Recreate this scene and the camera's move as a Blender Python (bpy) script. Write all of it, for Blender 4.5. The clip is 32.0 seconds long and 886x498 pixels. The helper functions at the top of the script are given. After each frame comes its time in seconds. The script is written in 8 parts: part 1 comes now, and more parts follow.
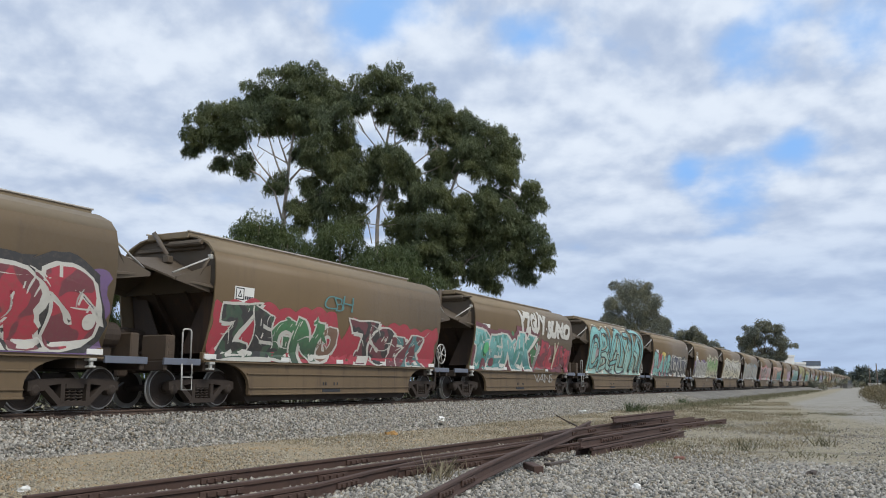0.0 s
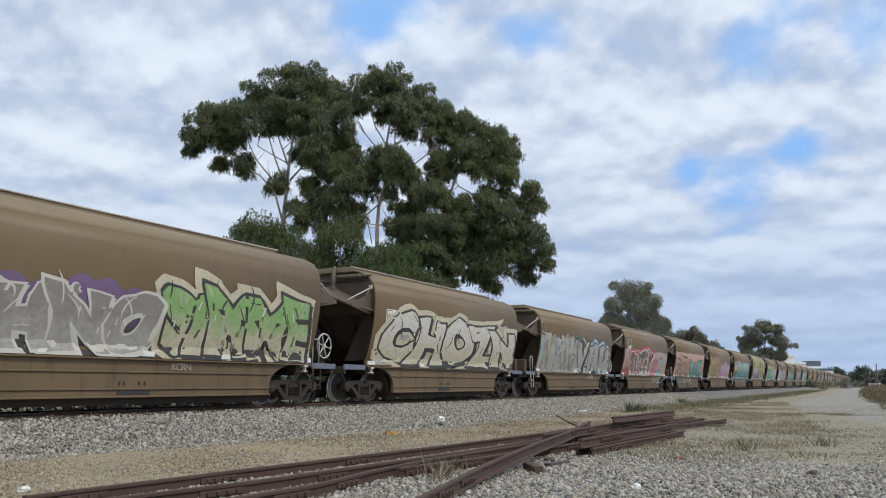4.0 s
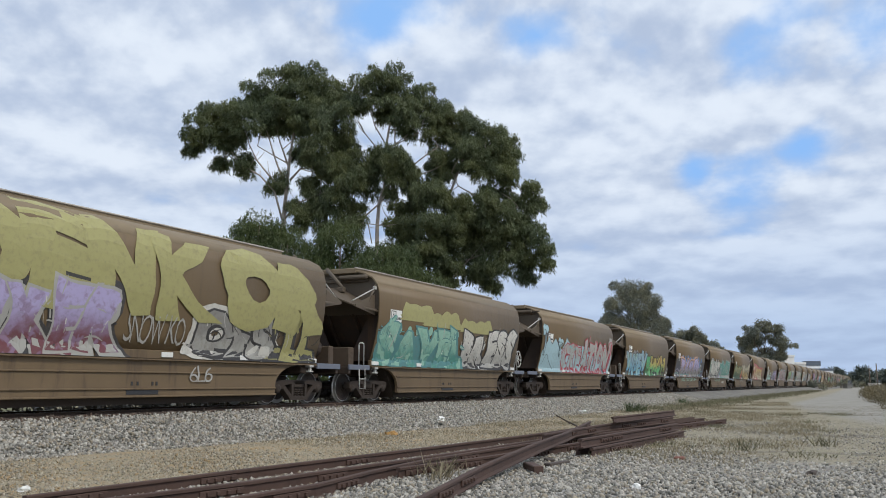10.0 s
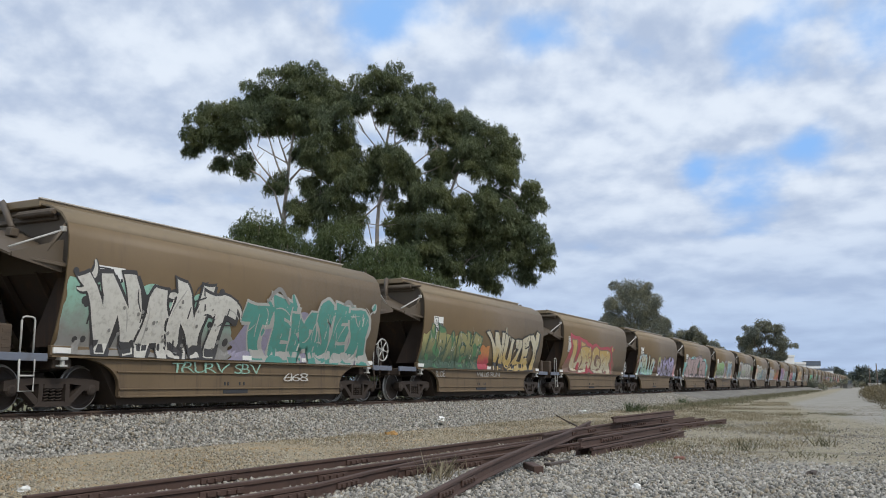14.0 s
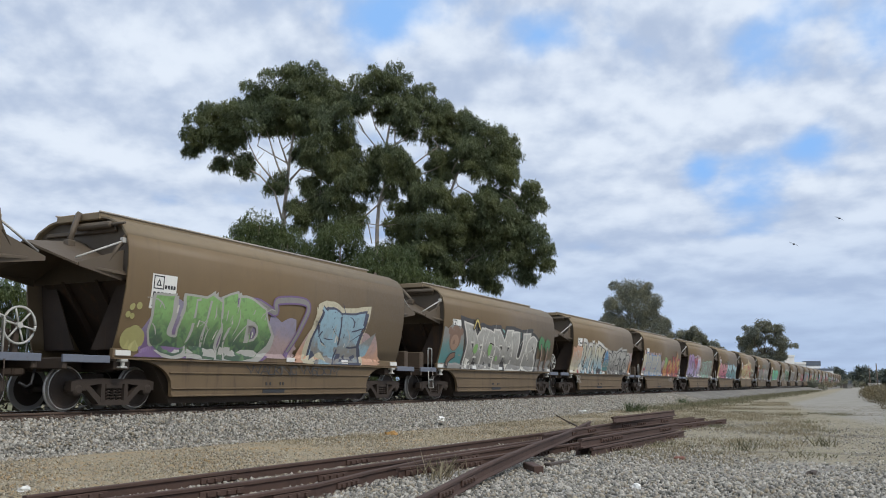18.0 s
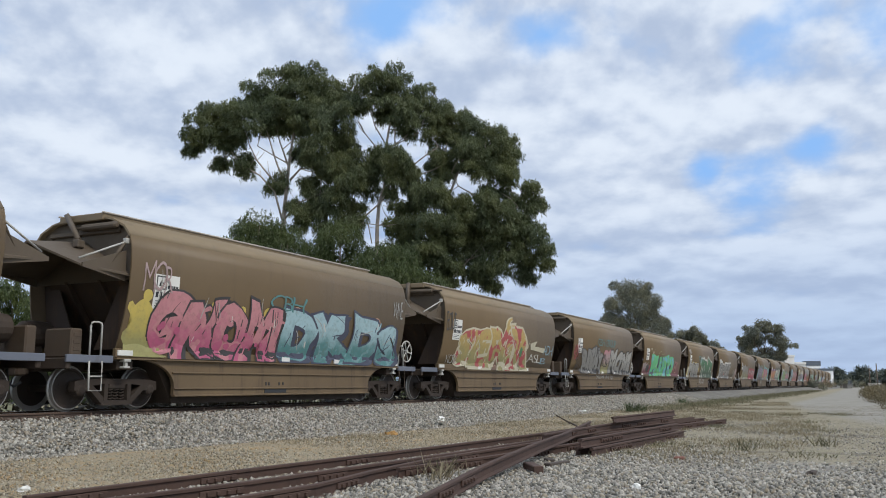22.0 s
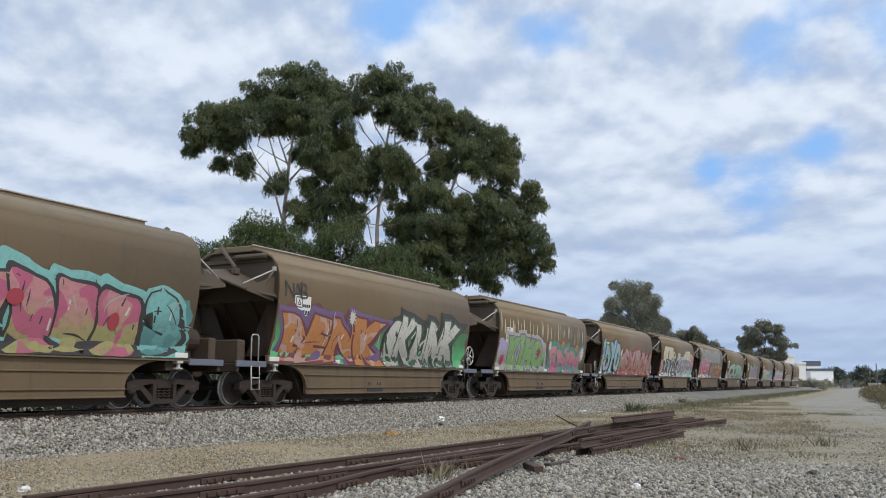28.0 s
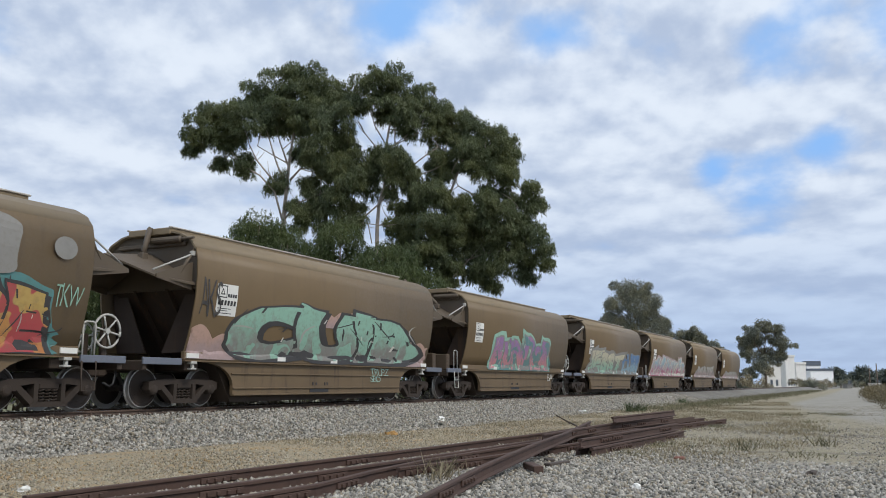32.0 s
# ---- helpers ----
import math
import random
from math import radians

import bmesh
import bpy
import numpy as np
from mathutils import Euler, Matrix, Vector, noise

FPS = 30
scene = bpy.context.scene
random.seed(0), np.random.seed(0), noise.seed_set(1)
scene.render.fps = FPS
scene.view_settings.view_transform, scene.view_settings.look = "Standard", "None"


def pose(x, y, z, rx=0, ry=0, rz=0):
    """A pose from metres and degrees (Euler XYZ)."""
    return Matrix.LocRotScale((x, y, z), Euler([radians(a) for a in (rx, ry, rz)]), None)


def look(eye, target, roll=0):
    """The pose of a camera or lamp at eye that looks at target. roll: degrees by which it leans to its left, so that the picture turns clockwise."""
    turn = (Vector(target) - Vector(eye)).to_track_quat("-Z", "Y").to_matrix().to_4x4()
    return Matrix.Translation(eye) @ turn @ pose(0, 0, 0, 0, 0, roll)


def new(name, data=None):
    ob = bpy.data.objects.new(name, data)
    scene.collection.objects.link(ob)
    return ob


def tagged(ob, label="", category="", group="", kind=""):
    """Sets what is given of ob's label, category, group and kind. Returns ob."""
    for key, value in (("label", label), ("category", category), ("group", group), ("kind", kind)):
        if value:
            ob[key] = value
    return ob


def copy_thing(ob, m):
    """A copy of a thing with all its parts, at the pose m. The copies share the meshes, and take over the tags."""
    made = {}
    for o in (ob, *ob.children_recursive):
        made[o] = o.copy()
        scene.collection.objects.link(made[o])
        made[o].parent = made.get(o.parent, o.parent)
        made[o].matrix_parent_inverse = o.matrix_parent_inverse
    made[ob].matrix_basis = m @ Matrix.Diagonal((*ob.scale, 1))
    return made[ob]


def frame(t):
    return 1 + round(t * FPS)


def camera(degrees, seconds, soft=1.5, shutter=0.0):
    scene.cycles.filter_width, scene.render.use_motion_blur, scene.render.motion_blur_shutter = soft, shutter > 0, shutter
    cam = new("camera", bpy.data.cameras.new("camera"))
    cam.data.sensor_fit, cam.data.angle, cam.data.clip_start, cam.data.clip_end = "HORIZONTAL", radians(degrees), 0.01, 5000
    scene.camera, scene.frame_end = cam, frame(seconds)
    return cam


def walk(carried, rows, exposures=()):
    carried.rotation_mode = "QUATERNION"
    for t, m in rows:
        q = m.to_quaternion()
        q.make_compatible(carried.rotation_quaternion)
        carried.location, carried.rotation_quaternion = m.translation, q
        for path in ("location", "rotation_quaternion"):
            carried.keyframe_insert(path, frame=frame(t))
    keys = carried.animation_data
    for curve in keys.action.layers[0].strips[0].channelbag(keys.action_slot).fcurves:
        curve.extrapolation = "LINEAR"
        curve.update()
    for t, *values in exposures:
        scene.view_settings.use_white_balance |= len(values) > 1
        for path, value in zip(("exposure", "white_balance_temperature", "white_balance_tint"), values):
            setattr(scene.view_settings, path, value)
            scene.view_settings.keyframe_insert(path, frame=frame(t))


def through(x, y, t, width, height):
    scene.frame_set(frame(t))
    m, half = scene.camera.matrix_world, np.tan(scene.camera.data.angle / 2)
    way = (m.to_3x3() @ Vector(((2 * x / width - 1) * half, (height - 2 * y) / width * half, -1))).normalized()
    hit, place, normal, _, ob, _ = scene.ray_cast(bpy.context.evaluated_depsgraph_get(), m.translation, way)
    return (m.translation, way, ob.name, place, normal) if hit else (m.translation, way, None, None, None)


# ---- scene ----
PITCH = 14.6          # coupler to coupler
TRACK_Y = 15.24       # axis of the track
RAIL_Z = 0.65         # top of rail above the flat ground
AXIS = Vector((0.8947, 0.4467, 0.0))   # level heading of the view
RIGHT = Vector((0.4467, -0.8947, 0.0))

cam = camera(53.96, 32.0, soft=1.0)
EYE = (0.0, 0.0, 1.2)
AIM = (EYE[0] + 0.8947 * 100, EYE[1] + 0.4467 * 100, EYE[2] + 15.52)
PATH = [(0.0, look(EYE, AIM)), (32.0, look(EYE, AIM))]
walk(cam, PATH)
scene.view_settings.exposure = 0.0

# ---- light ----
SUN_ELEVATION, SUN_AZIMUTH = 48.0, 250.0


def nodes_of(tree):
    tree.nodes.clear()
    return tree.nodes.new, tree.links.new


def math_node(tree, op, a, b=None, c=None, clamp=False):
    n = tree.nodes.new("ShaderNodeMath")
    n.operation, n.use_clamp = op, clamp
    for i, v in enumerate((a, b, c)):
        if v is None:
            continue
        if isinstance(v, (int, float)):
            n.inputs[i].default_value = v
        else:
            tree.links.new(v, n.inputs[i])
    return n.outputs[0]


def mix_colour(tree, fac, a, b, blend="MIX"):
    n = tree.nodes.new("ShaderNodeMix")
    n.data_type, n.blend_type = "RGBA", blend
    for sock, v in ((n.inputs[0], fac), (n.inputs[6], a), (n.inputs[7], b)):
        if isinstance(v, (int, float)):
            sock.default_value = v
        elif isinstance(v, tuple):
            sock.default_value = (*v[:3], 1.0)
        else:
            tree.links.new(v, sock)
    return n.outputs[2]


def noise_node(tree, vector, scale, detail=4.0, rough=0.55, distort=0.0):
    n = tree.nodes.new("ShaderNodeTexNoise")
    n.inputs["Scale"].default_value = scale
    n.inputs["Detail"].default_value = detail
    n.inputs["Roughness"].default_value = rough
    n.inputs["Distortion"].default_value = distort
    if vector is not None:
        tree.links.new(vector, n.inputs["Vector"])
    return n.outputs["Fac"]


def ramp(tree, fac, lo, hi):
    n = tree.nodes.new("ShaderNodeMapRange")
    n.interpolation_type = "SMOOTHSTEP"
    n.inputs["From Min"].default_value, n.inputs["From Max"].default_value = lo, hi
    tree.links.new(fac, n.inputs["Value"])
    return n.outputs["Result"]


def sky_direction(u, v):
    """Direction of a place in the sky from its bearing and height, degrees right of and above the view axis' level."""
    a, e = radians(u), radians(v)
    d = AXIS * math.cos(a) + RIGHT * math.sin(a)
    return Vector((d.x * math.cos(e), d.y * math.cos(e), math.sin(e)))


# openings of blue between the clouds: bearing, height, spread
BLUE_GAPS = [(-4.5, 24.0, 4.5), (6.0, 22.5, 3.0), (21.0, 21.5, 5.0), (26.5, 19.8, 4.0), (19.0, 12.0, 3.8), (22.5, 14.5, 2.5), (16.0, 13.5, 2.2)]


def cloud_sky(tree, vector):
    """Broken stratocumulus over a pale blue sky; returns a colour."""
    sep = tree.nodes.new("ShaderNodeSeparateXYZ")
    norm = tree.nodes.new("ShaderNodeVectorMath")
    norm.operation = "NORMALIZE"
    tree.links.new(vector, norm.inputs[0])
    tree.links.new(norm.outputs[0], sep.inputs[0])
    z = math_node(tree, "MAXIMUM", sep.outputs[2], 0.0)
    around = math_node(tree, "ARCTAN2", sep.outputs[1], sep.outputs[0])
    high = math_node(tree, "LOGARITHM", math_node(tree, "ADD", z, 0.11), math.e)

    def bank(scale, rise, detail, rough, distort, shift=0.0):
        comb = tree.nodes.new("ShaderNodeCombineXYZ")
        tree.links.new(math_node(tree, "MULTIPLY", around, scale), comb.inputs[0])
        tree.links.new(math_node(tree, "ADD", math_node(tree, "MULTIPLY", high, rise), shift), comb.inputs[1])
        comb.inputs[2].default_value = 3.7
        return noise_node(tree, comb.outputs[0], 1.0, detail, rough, distort)
    big = bank(2.6, 3.0, 3.0, 0.5, 0.1)
    mid = bank(9.5, 6.6, 6.0, 0.48, 0.0)
    above = bank(9.5, 6.6, 6.0, 0.48, 0.0, 0.30)
    fine = bank(30.0, 19.0, 5.0, 0.5, 0.0)
    cover = math_node(tree, "ADD", math_node(tree, "MULTIPLY", big, 0.45), math_node(tree, "ADD", math_node(tree, "MULTIPLY", mid, 0.42), math_node(tree, "MULTIPLY", fine, 0.13)))
    gaps = None
    for u, v, s in BLUE_GAPS:
        d = tree.nodes.new("ShaderNodeVectorMath")
        d.operation = "DISTANCE"
        tree.links.new(norm.outputs[0], d.inputs[0])
        d.inputs[1].default_value = sky_direction(u, v)
        g = math_node(tree, "SUBTRACT", 1.0, math_node(tree, "DIVIDE", d.outputs["Value"], 2 * math.sin(radians(s / 2)), clamp=True), clamp=True)
        gaps = g if gaps is None else math_node(tree, "MAXIMUM", gaps, g)
    cover = math_node(tree, "SUBTRACT", cover, math_node(tree, "MULTIPLY", gaps, 0.21))
    amount = ramp(tree, cover, 0.23, 0.46)
    # tops catch the light, undersides are grey
    rise = math_node(tree, "ADD", math_node(tree, "MULTIPLY", math_node(tree, "SUBTRACT", mid, above), 1.3), math_node(tree, "MULTIPLY", math_node(tree, "SUBTRACT", fine, 0.5), 0.30))
    shade = ramp(tree, math_node(tree, "ADD", rise, math_node(tree, "MULTIPLY", math_node(tree, "SUBTRACT", big, 0.5), 0.5)), -0.27, 0.25)
    low = ramp(tree, z, 0.02, 0.24)
    white = mix_colour(tree, shade, (0.46, 0.555, 0.73), (0.77, 0.85, 0.965))
    hazy = mix_colour(tree, shade, (0.39, 0.50, 0.71), (0.47, 0.60, 0.82))
    cloud = mix_colour(tree, low, hazy, white)
    blue = mix_colour(tree, low, (0.35, 0.47, 0.70), (0.28, 0.52, 0.94))
    return mix_colour(tree, amount, blue, cloud)


world = bpy.data.worlds.new("daylight")
scene.world = world
world.use_nodes = True
node, link = nodes_of(world.node_tree)
sky = node("ShaderNodeTexSky")
sky.sky_type, sky.sun_disc = "NISHITA", False
sky.sun_elevation, sky.sun_rotation = radians(SUN_ELEVATION), radians(90 - SUN_AZIMUTH)
coords = node("ShaderNodeTexCoord")
clouds = cloud_sky(world.node_tree, coords.outputs["Generated"])
clear = node("ShaderNodeBackground")
clear.inputs["Strength"].default_value = 0.03
link(sky.outputs[0], clear.inputs["Color"])
cloudy = node("ShaderNodeBackground")
cloudy.inputs["Strength"].default_value = 0.95
link(clouds, cloudy.inputs["Color"])
both = node("ShaderNodeAddShader")
link(clear.outputs[0], both.inputs[0])
link(cloudy.outputs[0], both.inputs[1])
link(both.outputs[0], node("ShaderNodeOutputWorld").inputs[0])

sun = new("sun", bpy.data.lights.new("sun", "SUN"))
sun.data.energy, sun.data.angle, sun.data.color = 1.9, radians(12), (1.0, 0.95, 0.87)
sun.matrix_world = look((math.cos(radians(SUN_AZIMUTH)) * math.cos(radians(SUN_ELEVATION)) * 200,
                         math.sin(radians(SUN_AZIMUTH)) * math.cos(radians(SUN_ELEVATION)) * 200,
                         math.sin(radians(SUN_ELEVATION)) * 200), (0, 0, 0))


# ---- materials ----
def surface(name, colour, rough=0.8, metal=0.0, vary=0.25, grain=30.0, stain=0.0, stain_colour=(0.1, 0.06, 0.035),
            stain_scale=1.2, bump=0.15, streak=False, per_object=0.0, spots=None, specular=0.5):
    """A painted, rusted or earthen surface: grain, larger stains, fine relief."""
    m = bpy.data.materials.new(name)
    m.use_nodes = True
    t = m.node_tree
    node, link = nodes_of(t)
    at = node("ShaderNodeTexCoord").outputs["Object"]
    fine = noise_node(t, at, grain, 5.0, 0.6)
    base = mix_colour(t, fine, tuple(c * (1 - vary) for c in colour), tuple(min(1, c * (1 + vary)) for c in colour))
    wide = noise_node(t, at, stain_scale * 0.5, 4.0, 0.6, 0.3)
    base = mix_colour(t, ramp(t, wide, 0.35, 0.7), base, tuple(c * (1 - vary * 0.7) for c in colour))
    if stain:
        where = at
        if streak:
            mp = node("ShaderNodeMapping")
            mp.inputs["Scale"].default_value = (1.0, 1.0, 0.12)
            link(at, mp.inputs["Vector"])
            where = mp.outputs[0]
        s = ramp(t, noise_node(t, where, stain_scale * 2, 6.0, 0.65, 0.2), 0.52, 0.75)
        base = mix_colour(t, math_node(t, "MULTIPLY", s, stain), base, stain_colour)
    if spots:
        s = ramp(t, noise_node(t, at, spots[1], 3.0, 0.5), 0.55, 0.62)
        base = mix_colour(t, math_node(t, "MULTIPLY", s, spots[2]), base, spots[0])
    if per_object:
        r = node("ShaderNodeObjectInfo").outputs["Random"]
        hs = node("ShaderNodeHueSaturation")
        link(base, hs.inputs["Color"])
        link(math_node(t, "ADD", math_node(t, "MULTIPLY", r, per_object), 1 - per_object / 2), hs.inputs["Value"])
        base = hs.outputs[0]
    b = node("ShaderNodeBsdfPrincipled")
    link(base, b.inputs["Base Color"])
    link(math_node(t, "ADD", math_node(t, "MULTIPLY", fine, 0.25), rough - 0.12, clamp=True), b.inputs["Roughness"])
    b.inputs["Metallic"].default_value = metal
    b.inputs["Specular IOR Level"].default_value = specular
    if bump:
        bp = node("ShaderNodeBump")
        bp.inputs["Strength"].default_value = bump
        bp.inputs["Distance"].default_value = 0.02
        link(fine, bp.inputs["Height"])
        link(bp.outputs[0], b.inputs["Normal"])
    link(b.outputs[0], node("ShaderNodeOutputMaterial").inputs[0])
    return m


PAINT = surface("wagon_paint", (0.158, 0.106, 0.051), 0.55, vary=0.10, grain=14, stain=0.35, stain_colour=(0.085, 0.06, 0.038), streak=True, stain_scale=1.6, per_object=0.14, bump=0.04)
ROOF = surface("wagon_roof", (0.212, 0.158, 0.090), 0.6, vary=0.12, grain=10, stain=0.4, stain_colour=(0.13, 0.10, 0.07), bump=0.04, per_object=0.12)
SKIRT = surface("wagon_skirt", (0.152, 0.103, 0.053), 0.65, vary=0.2, grain=12, stain=0.8, stain_colour=(0.055, 0.036, 0.024), streak=True, bump=0.05, per_object=0.12)
LIP = surface("hatch_lip", (0.46, 0.42, 0.36), 0.6, vary=0.2, grain=10, stain=0.4, stain_colour=(0.12, 0.09, 0.06), bump=0.03)
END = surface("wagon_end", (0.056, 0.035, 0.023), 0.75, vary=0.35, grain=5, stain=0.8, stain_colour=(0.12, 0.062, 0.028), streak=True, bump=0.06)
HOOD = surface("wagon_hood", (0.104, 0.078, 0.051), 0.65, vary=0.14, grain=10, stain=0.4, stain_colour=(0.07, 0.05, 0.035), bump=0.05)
BOXPAINT = surface("box_paint", (0.082, 0.056, 0.035), 0.7, vary=0.2, grain=9, stain=0.5, stain_colour=(0.05, 0.036, 0.025), bump=0.05)
FRAME = surface("wagon_frame", (0.052, 0.035, 0.023), 0.75, vary=0.2, grain=16, stain=0.4, stain_colour=(0.03, 0.024, 0.02), bump=0.08)
BOGIE = surface("bogie_casting", (0.038, 0.026, 0.018), 0.8, vary=0.22, grain=18, stain=0.5, stain_colour=(0.035, 0.025, 0.018), bump=0.12)
STEEL = surface("wheel_steel", (0.42, 0.40, 0.37), 0.42, metal=0.5, vary=0.2, grain=12, bump=0.03)
WHEELDARK = surface("wheel_dark", (0.042, 0.029, 0.021), 0.7, vary=0.2, grain=12, bump=0.05)
PALE = surface("pale_paint", (0.46, 0.45, 0.41), 0.6, vary=0.15, grain=20, stain=0.4, stain_colour=(0.2, 0.15, 0.1), bump=0.03)
WHITE = surface("white_paint", (0.72, 0.71, 0.66), 0.6, vary=0.08, grain=20, stain=0.3, stain_colour=(0.4, 0.35, 0.28), bump=0.02)
BLUEGREY = surface("blue_grey_paint", (0.14, 0.155, 0.19), 0.6, vary=0.15, grain=20, stain=0.5, stain_colour=(0.08, 0.06, 0.045), bump=0.03)
INK = surface("dark_ink", (0.03, 0.03, 0.032), 0.6, vary=0.1, bump=0.0)
RAIL = surface("old_rail", (0.075, 0.042, 0.030), 0.8, vary=0.3, grain=25, stain=0.6, stain_colour=(0.035, 0.02, 0.016), stain_scale=2.5, bump=0.2)
RAILDARK = surface("track_rail", (0.095, 0.060, 0.042), 0.8, vary=0.25, grain=25, bump=0.15)
RAILTOP = surface("rail_head", (0.40, 0.39, 0.37), 0.3, metal=0.8, vary=0.1, grain=30, bump=0.02)
SLEEPER = surface("sleeper_concrete", (0.22, 0.21, 0.19), 0.9, vary=0.2, grain=30, bump=0.2)
TIMBER = surface("old_timber", (0.07, 0.055, 0.045), 0.9, vary=0.35, grain=14, bump=0.3)
BARK = surface("gum_bark", (0.36, 0.31, 0.26), 0.85, vary=0.25, grain=6, stain=0.7, stain_colour=(0.16, 0.12, 0.09), stain_scale=1.5, bump=0.15)
BARKDARK = surface("dark_bark", (0.14, 0.11, 0.085), 0.9, vary=0.3, grain=8, bump=0.2)
SILO = surface("silo_wall", (0.78, 0.76, 0.71), 0.7, vary=0.08, grain=2, stain=0.3, stain_colour=(0.5, 0.47, 0.42), streak=True, bump=0.0)
SHED = surface("shed_wall", (0.86, 0.86, 0.85), 0.7, vary=0.06, grain=2, bump=0.0)
SHEDROOF = surface("shed_roof", (0.10, 0.12, 0.15), 0.6, vary=0.1, grain=2, bump=0.0)
FARWOOD = surface("far_wood", (0.05, 0.062, 0.05), 0.95, vary=0.45, grain=0.8, bump=0.0)
DRYGRASS = surface("dry_grass", (0.29, 0.245, 0.155), 0.9, vary=0.35, grain=6, bump=0.0)
GREENWEED = surface("green_weed", (0.16, 0.15, 0.085), 0.85, vary=0.35, grain=6, bump=0.0)
LEAFYWEED = surface("leafy_weed", (0.075, 0.105, 0.042), 0.8, vary=0.35, grain=6, bump=0.0)
REDGRASS = surface("red_grass", (0.13, 0.095, 0.065), 0.9, vary=0.4, grain=4, bump=0.0)
BIRD = surface("bird_feather", (0.10, 0.10, 0.11), 0.8, vary=0.3, grain=30, bump=0.0)


def leaf_material(name, colour, through=0.25):
    m = bpy.data.materials.new(name)
    m.use_nodes = True
    t = m.node_tree
    node, link = nodes_of(t)
    r = node("ShaderNodeNewGeometry").outputs["Random Per Island"]
    big = noise_node(t, node("ShaderNodeTexCoord").outputs["Object"], 0.5, 3.0)
    c = mix_colour(t, r, tuple(x * 0.6 for x in colour), tuple(x * 1.45 for x in colour))
    c = mix_colour(t, ramp(t, big, 0.35, 0.7), c, (colour[0] * 1.5, colour[1] * 1.3, colour[2] * 1.0))
    b = node("ShaderNodeBsdfPrincipled")
    link(c, b.inputs["Base Color"])
    b.inputs["Roughness"].default_value = 0.55
    tr = node("ShaderNodeBsdfTranslucent")
    link(c, tr.inputs["Color"])
    mx = node("ShaderNodeMixShader")
    mx.inputs[0].default_value = through
    link(b.outputs[0], mx.inputs[1])
    link(tr.outputs[0], mx.inputs[2])
    link(mx.outputs[0], node("ShaderNodeOutputMaterial").inputs[0])
    return m


LEAF = leaf_material("gum_leaf", (0.092, 0.118, 0.056), 0.30)
# distant leaves: the pale grey of haze is put into their colour
LEAFHAZE = leaf_material("haze_leaf", (0.165, 0.180, 0.145), 0.35)
LEAFBUSH = leaf_material("bush_leaf", (0.062, 0.090, 0.032), 0.30)


def stone_material(name, dark, light, brown):
    m = bpy.data.materials.new(name)
    m.use_nodes = True
    t = m.node_tree
    node, link = nodes_of(t)
    r = node("ShaderNodeNewGeometry").outputs["Random Per Island"]
    c = mix_colour(t, r, dark, light)
    fine = noise_node(t, node("ShaderNodeTexCoord").outputs["Object"], 40, 4.0)
    c = mix_colour(t, math_node(t, "MULTIPLY", ramp(t, math_node(t, "FRACT", math_node(t, "MULTIPLY", r, 7.3)), 0.7, 0.95), 0.8), c, brown)
    c = mix_colour(t, math_node(t, "MULTIPLY", fine, 0.35), c, dark)
    b = node("ShaderNodeBsdfPrincipled")
    link(c, b.inputs["Base Color"])
    b.inputs["Roughness"].default_value = 0.9
    link(b.outputs[0], node("ShaderNodeOutputMaterial").inputs[0])
    return m


BALLAST = stone_material("ballast_stone", (0.125, 0.118, 0.10), (0.54, 0.51, 0.44), (0.33, 0.265, 0.175))
GRAVEL = stone_material("gravel_stone", (0.11, 0.104, 0.088), (0.55, 0.515, 0.44), (0.33, 0.27, 0.18))


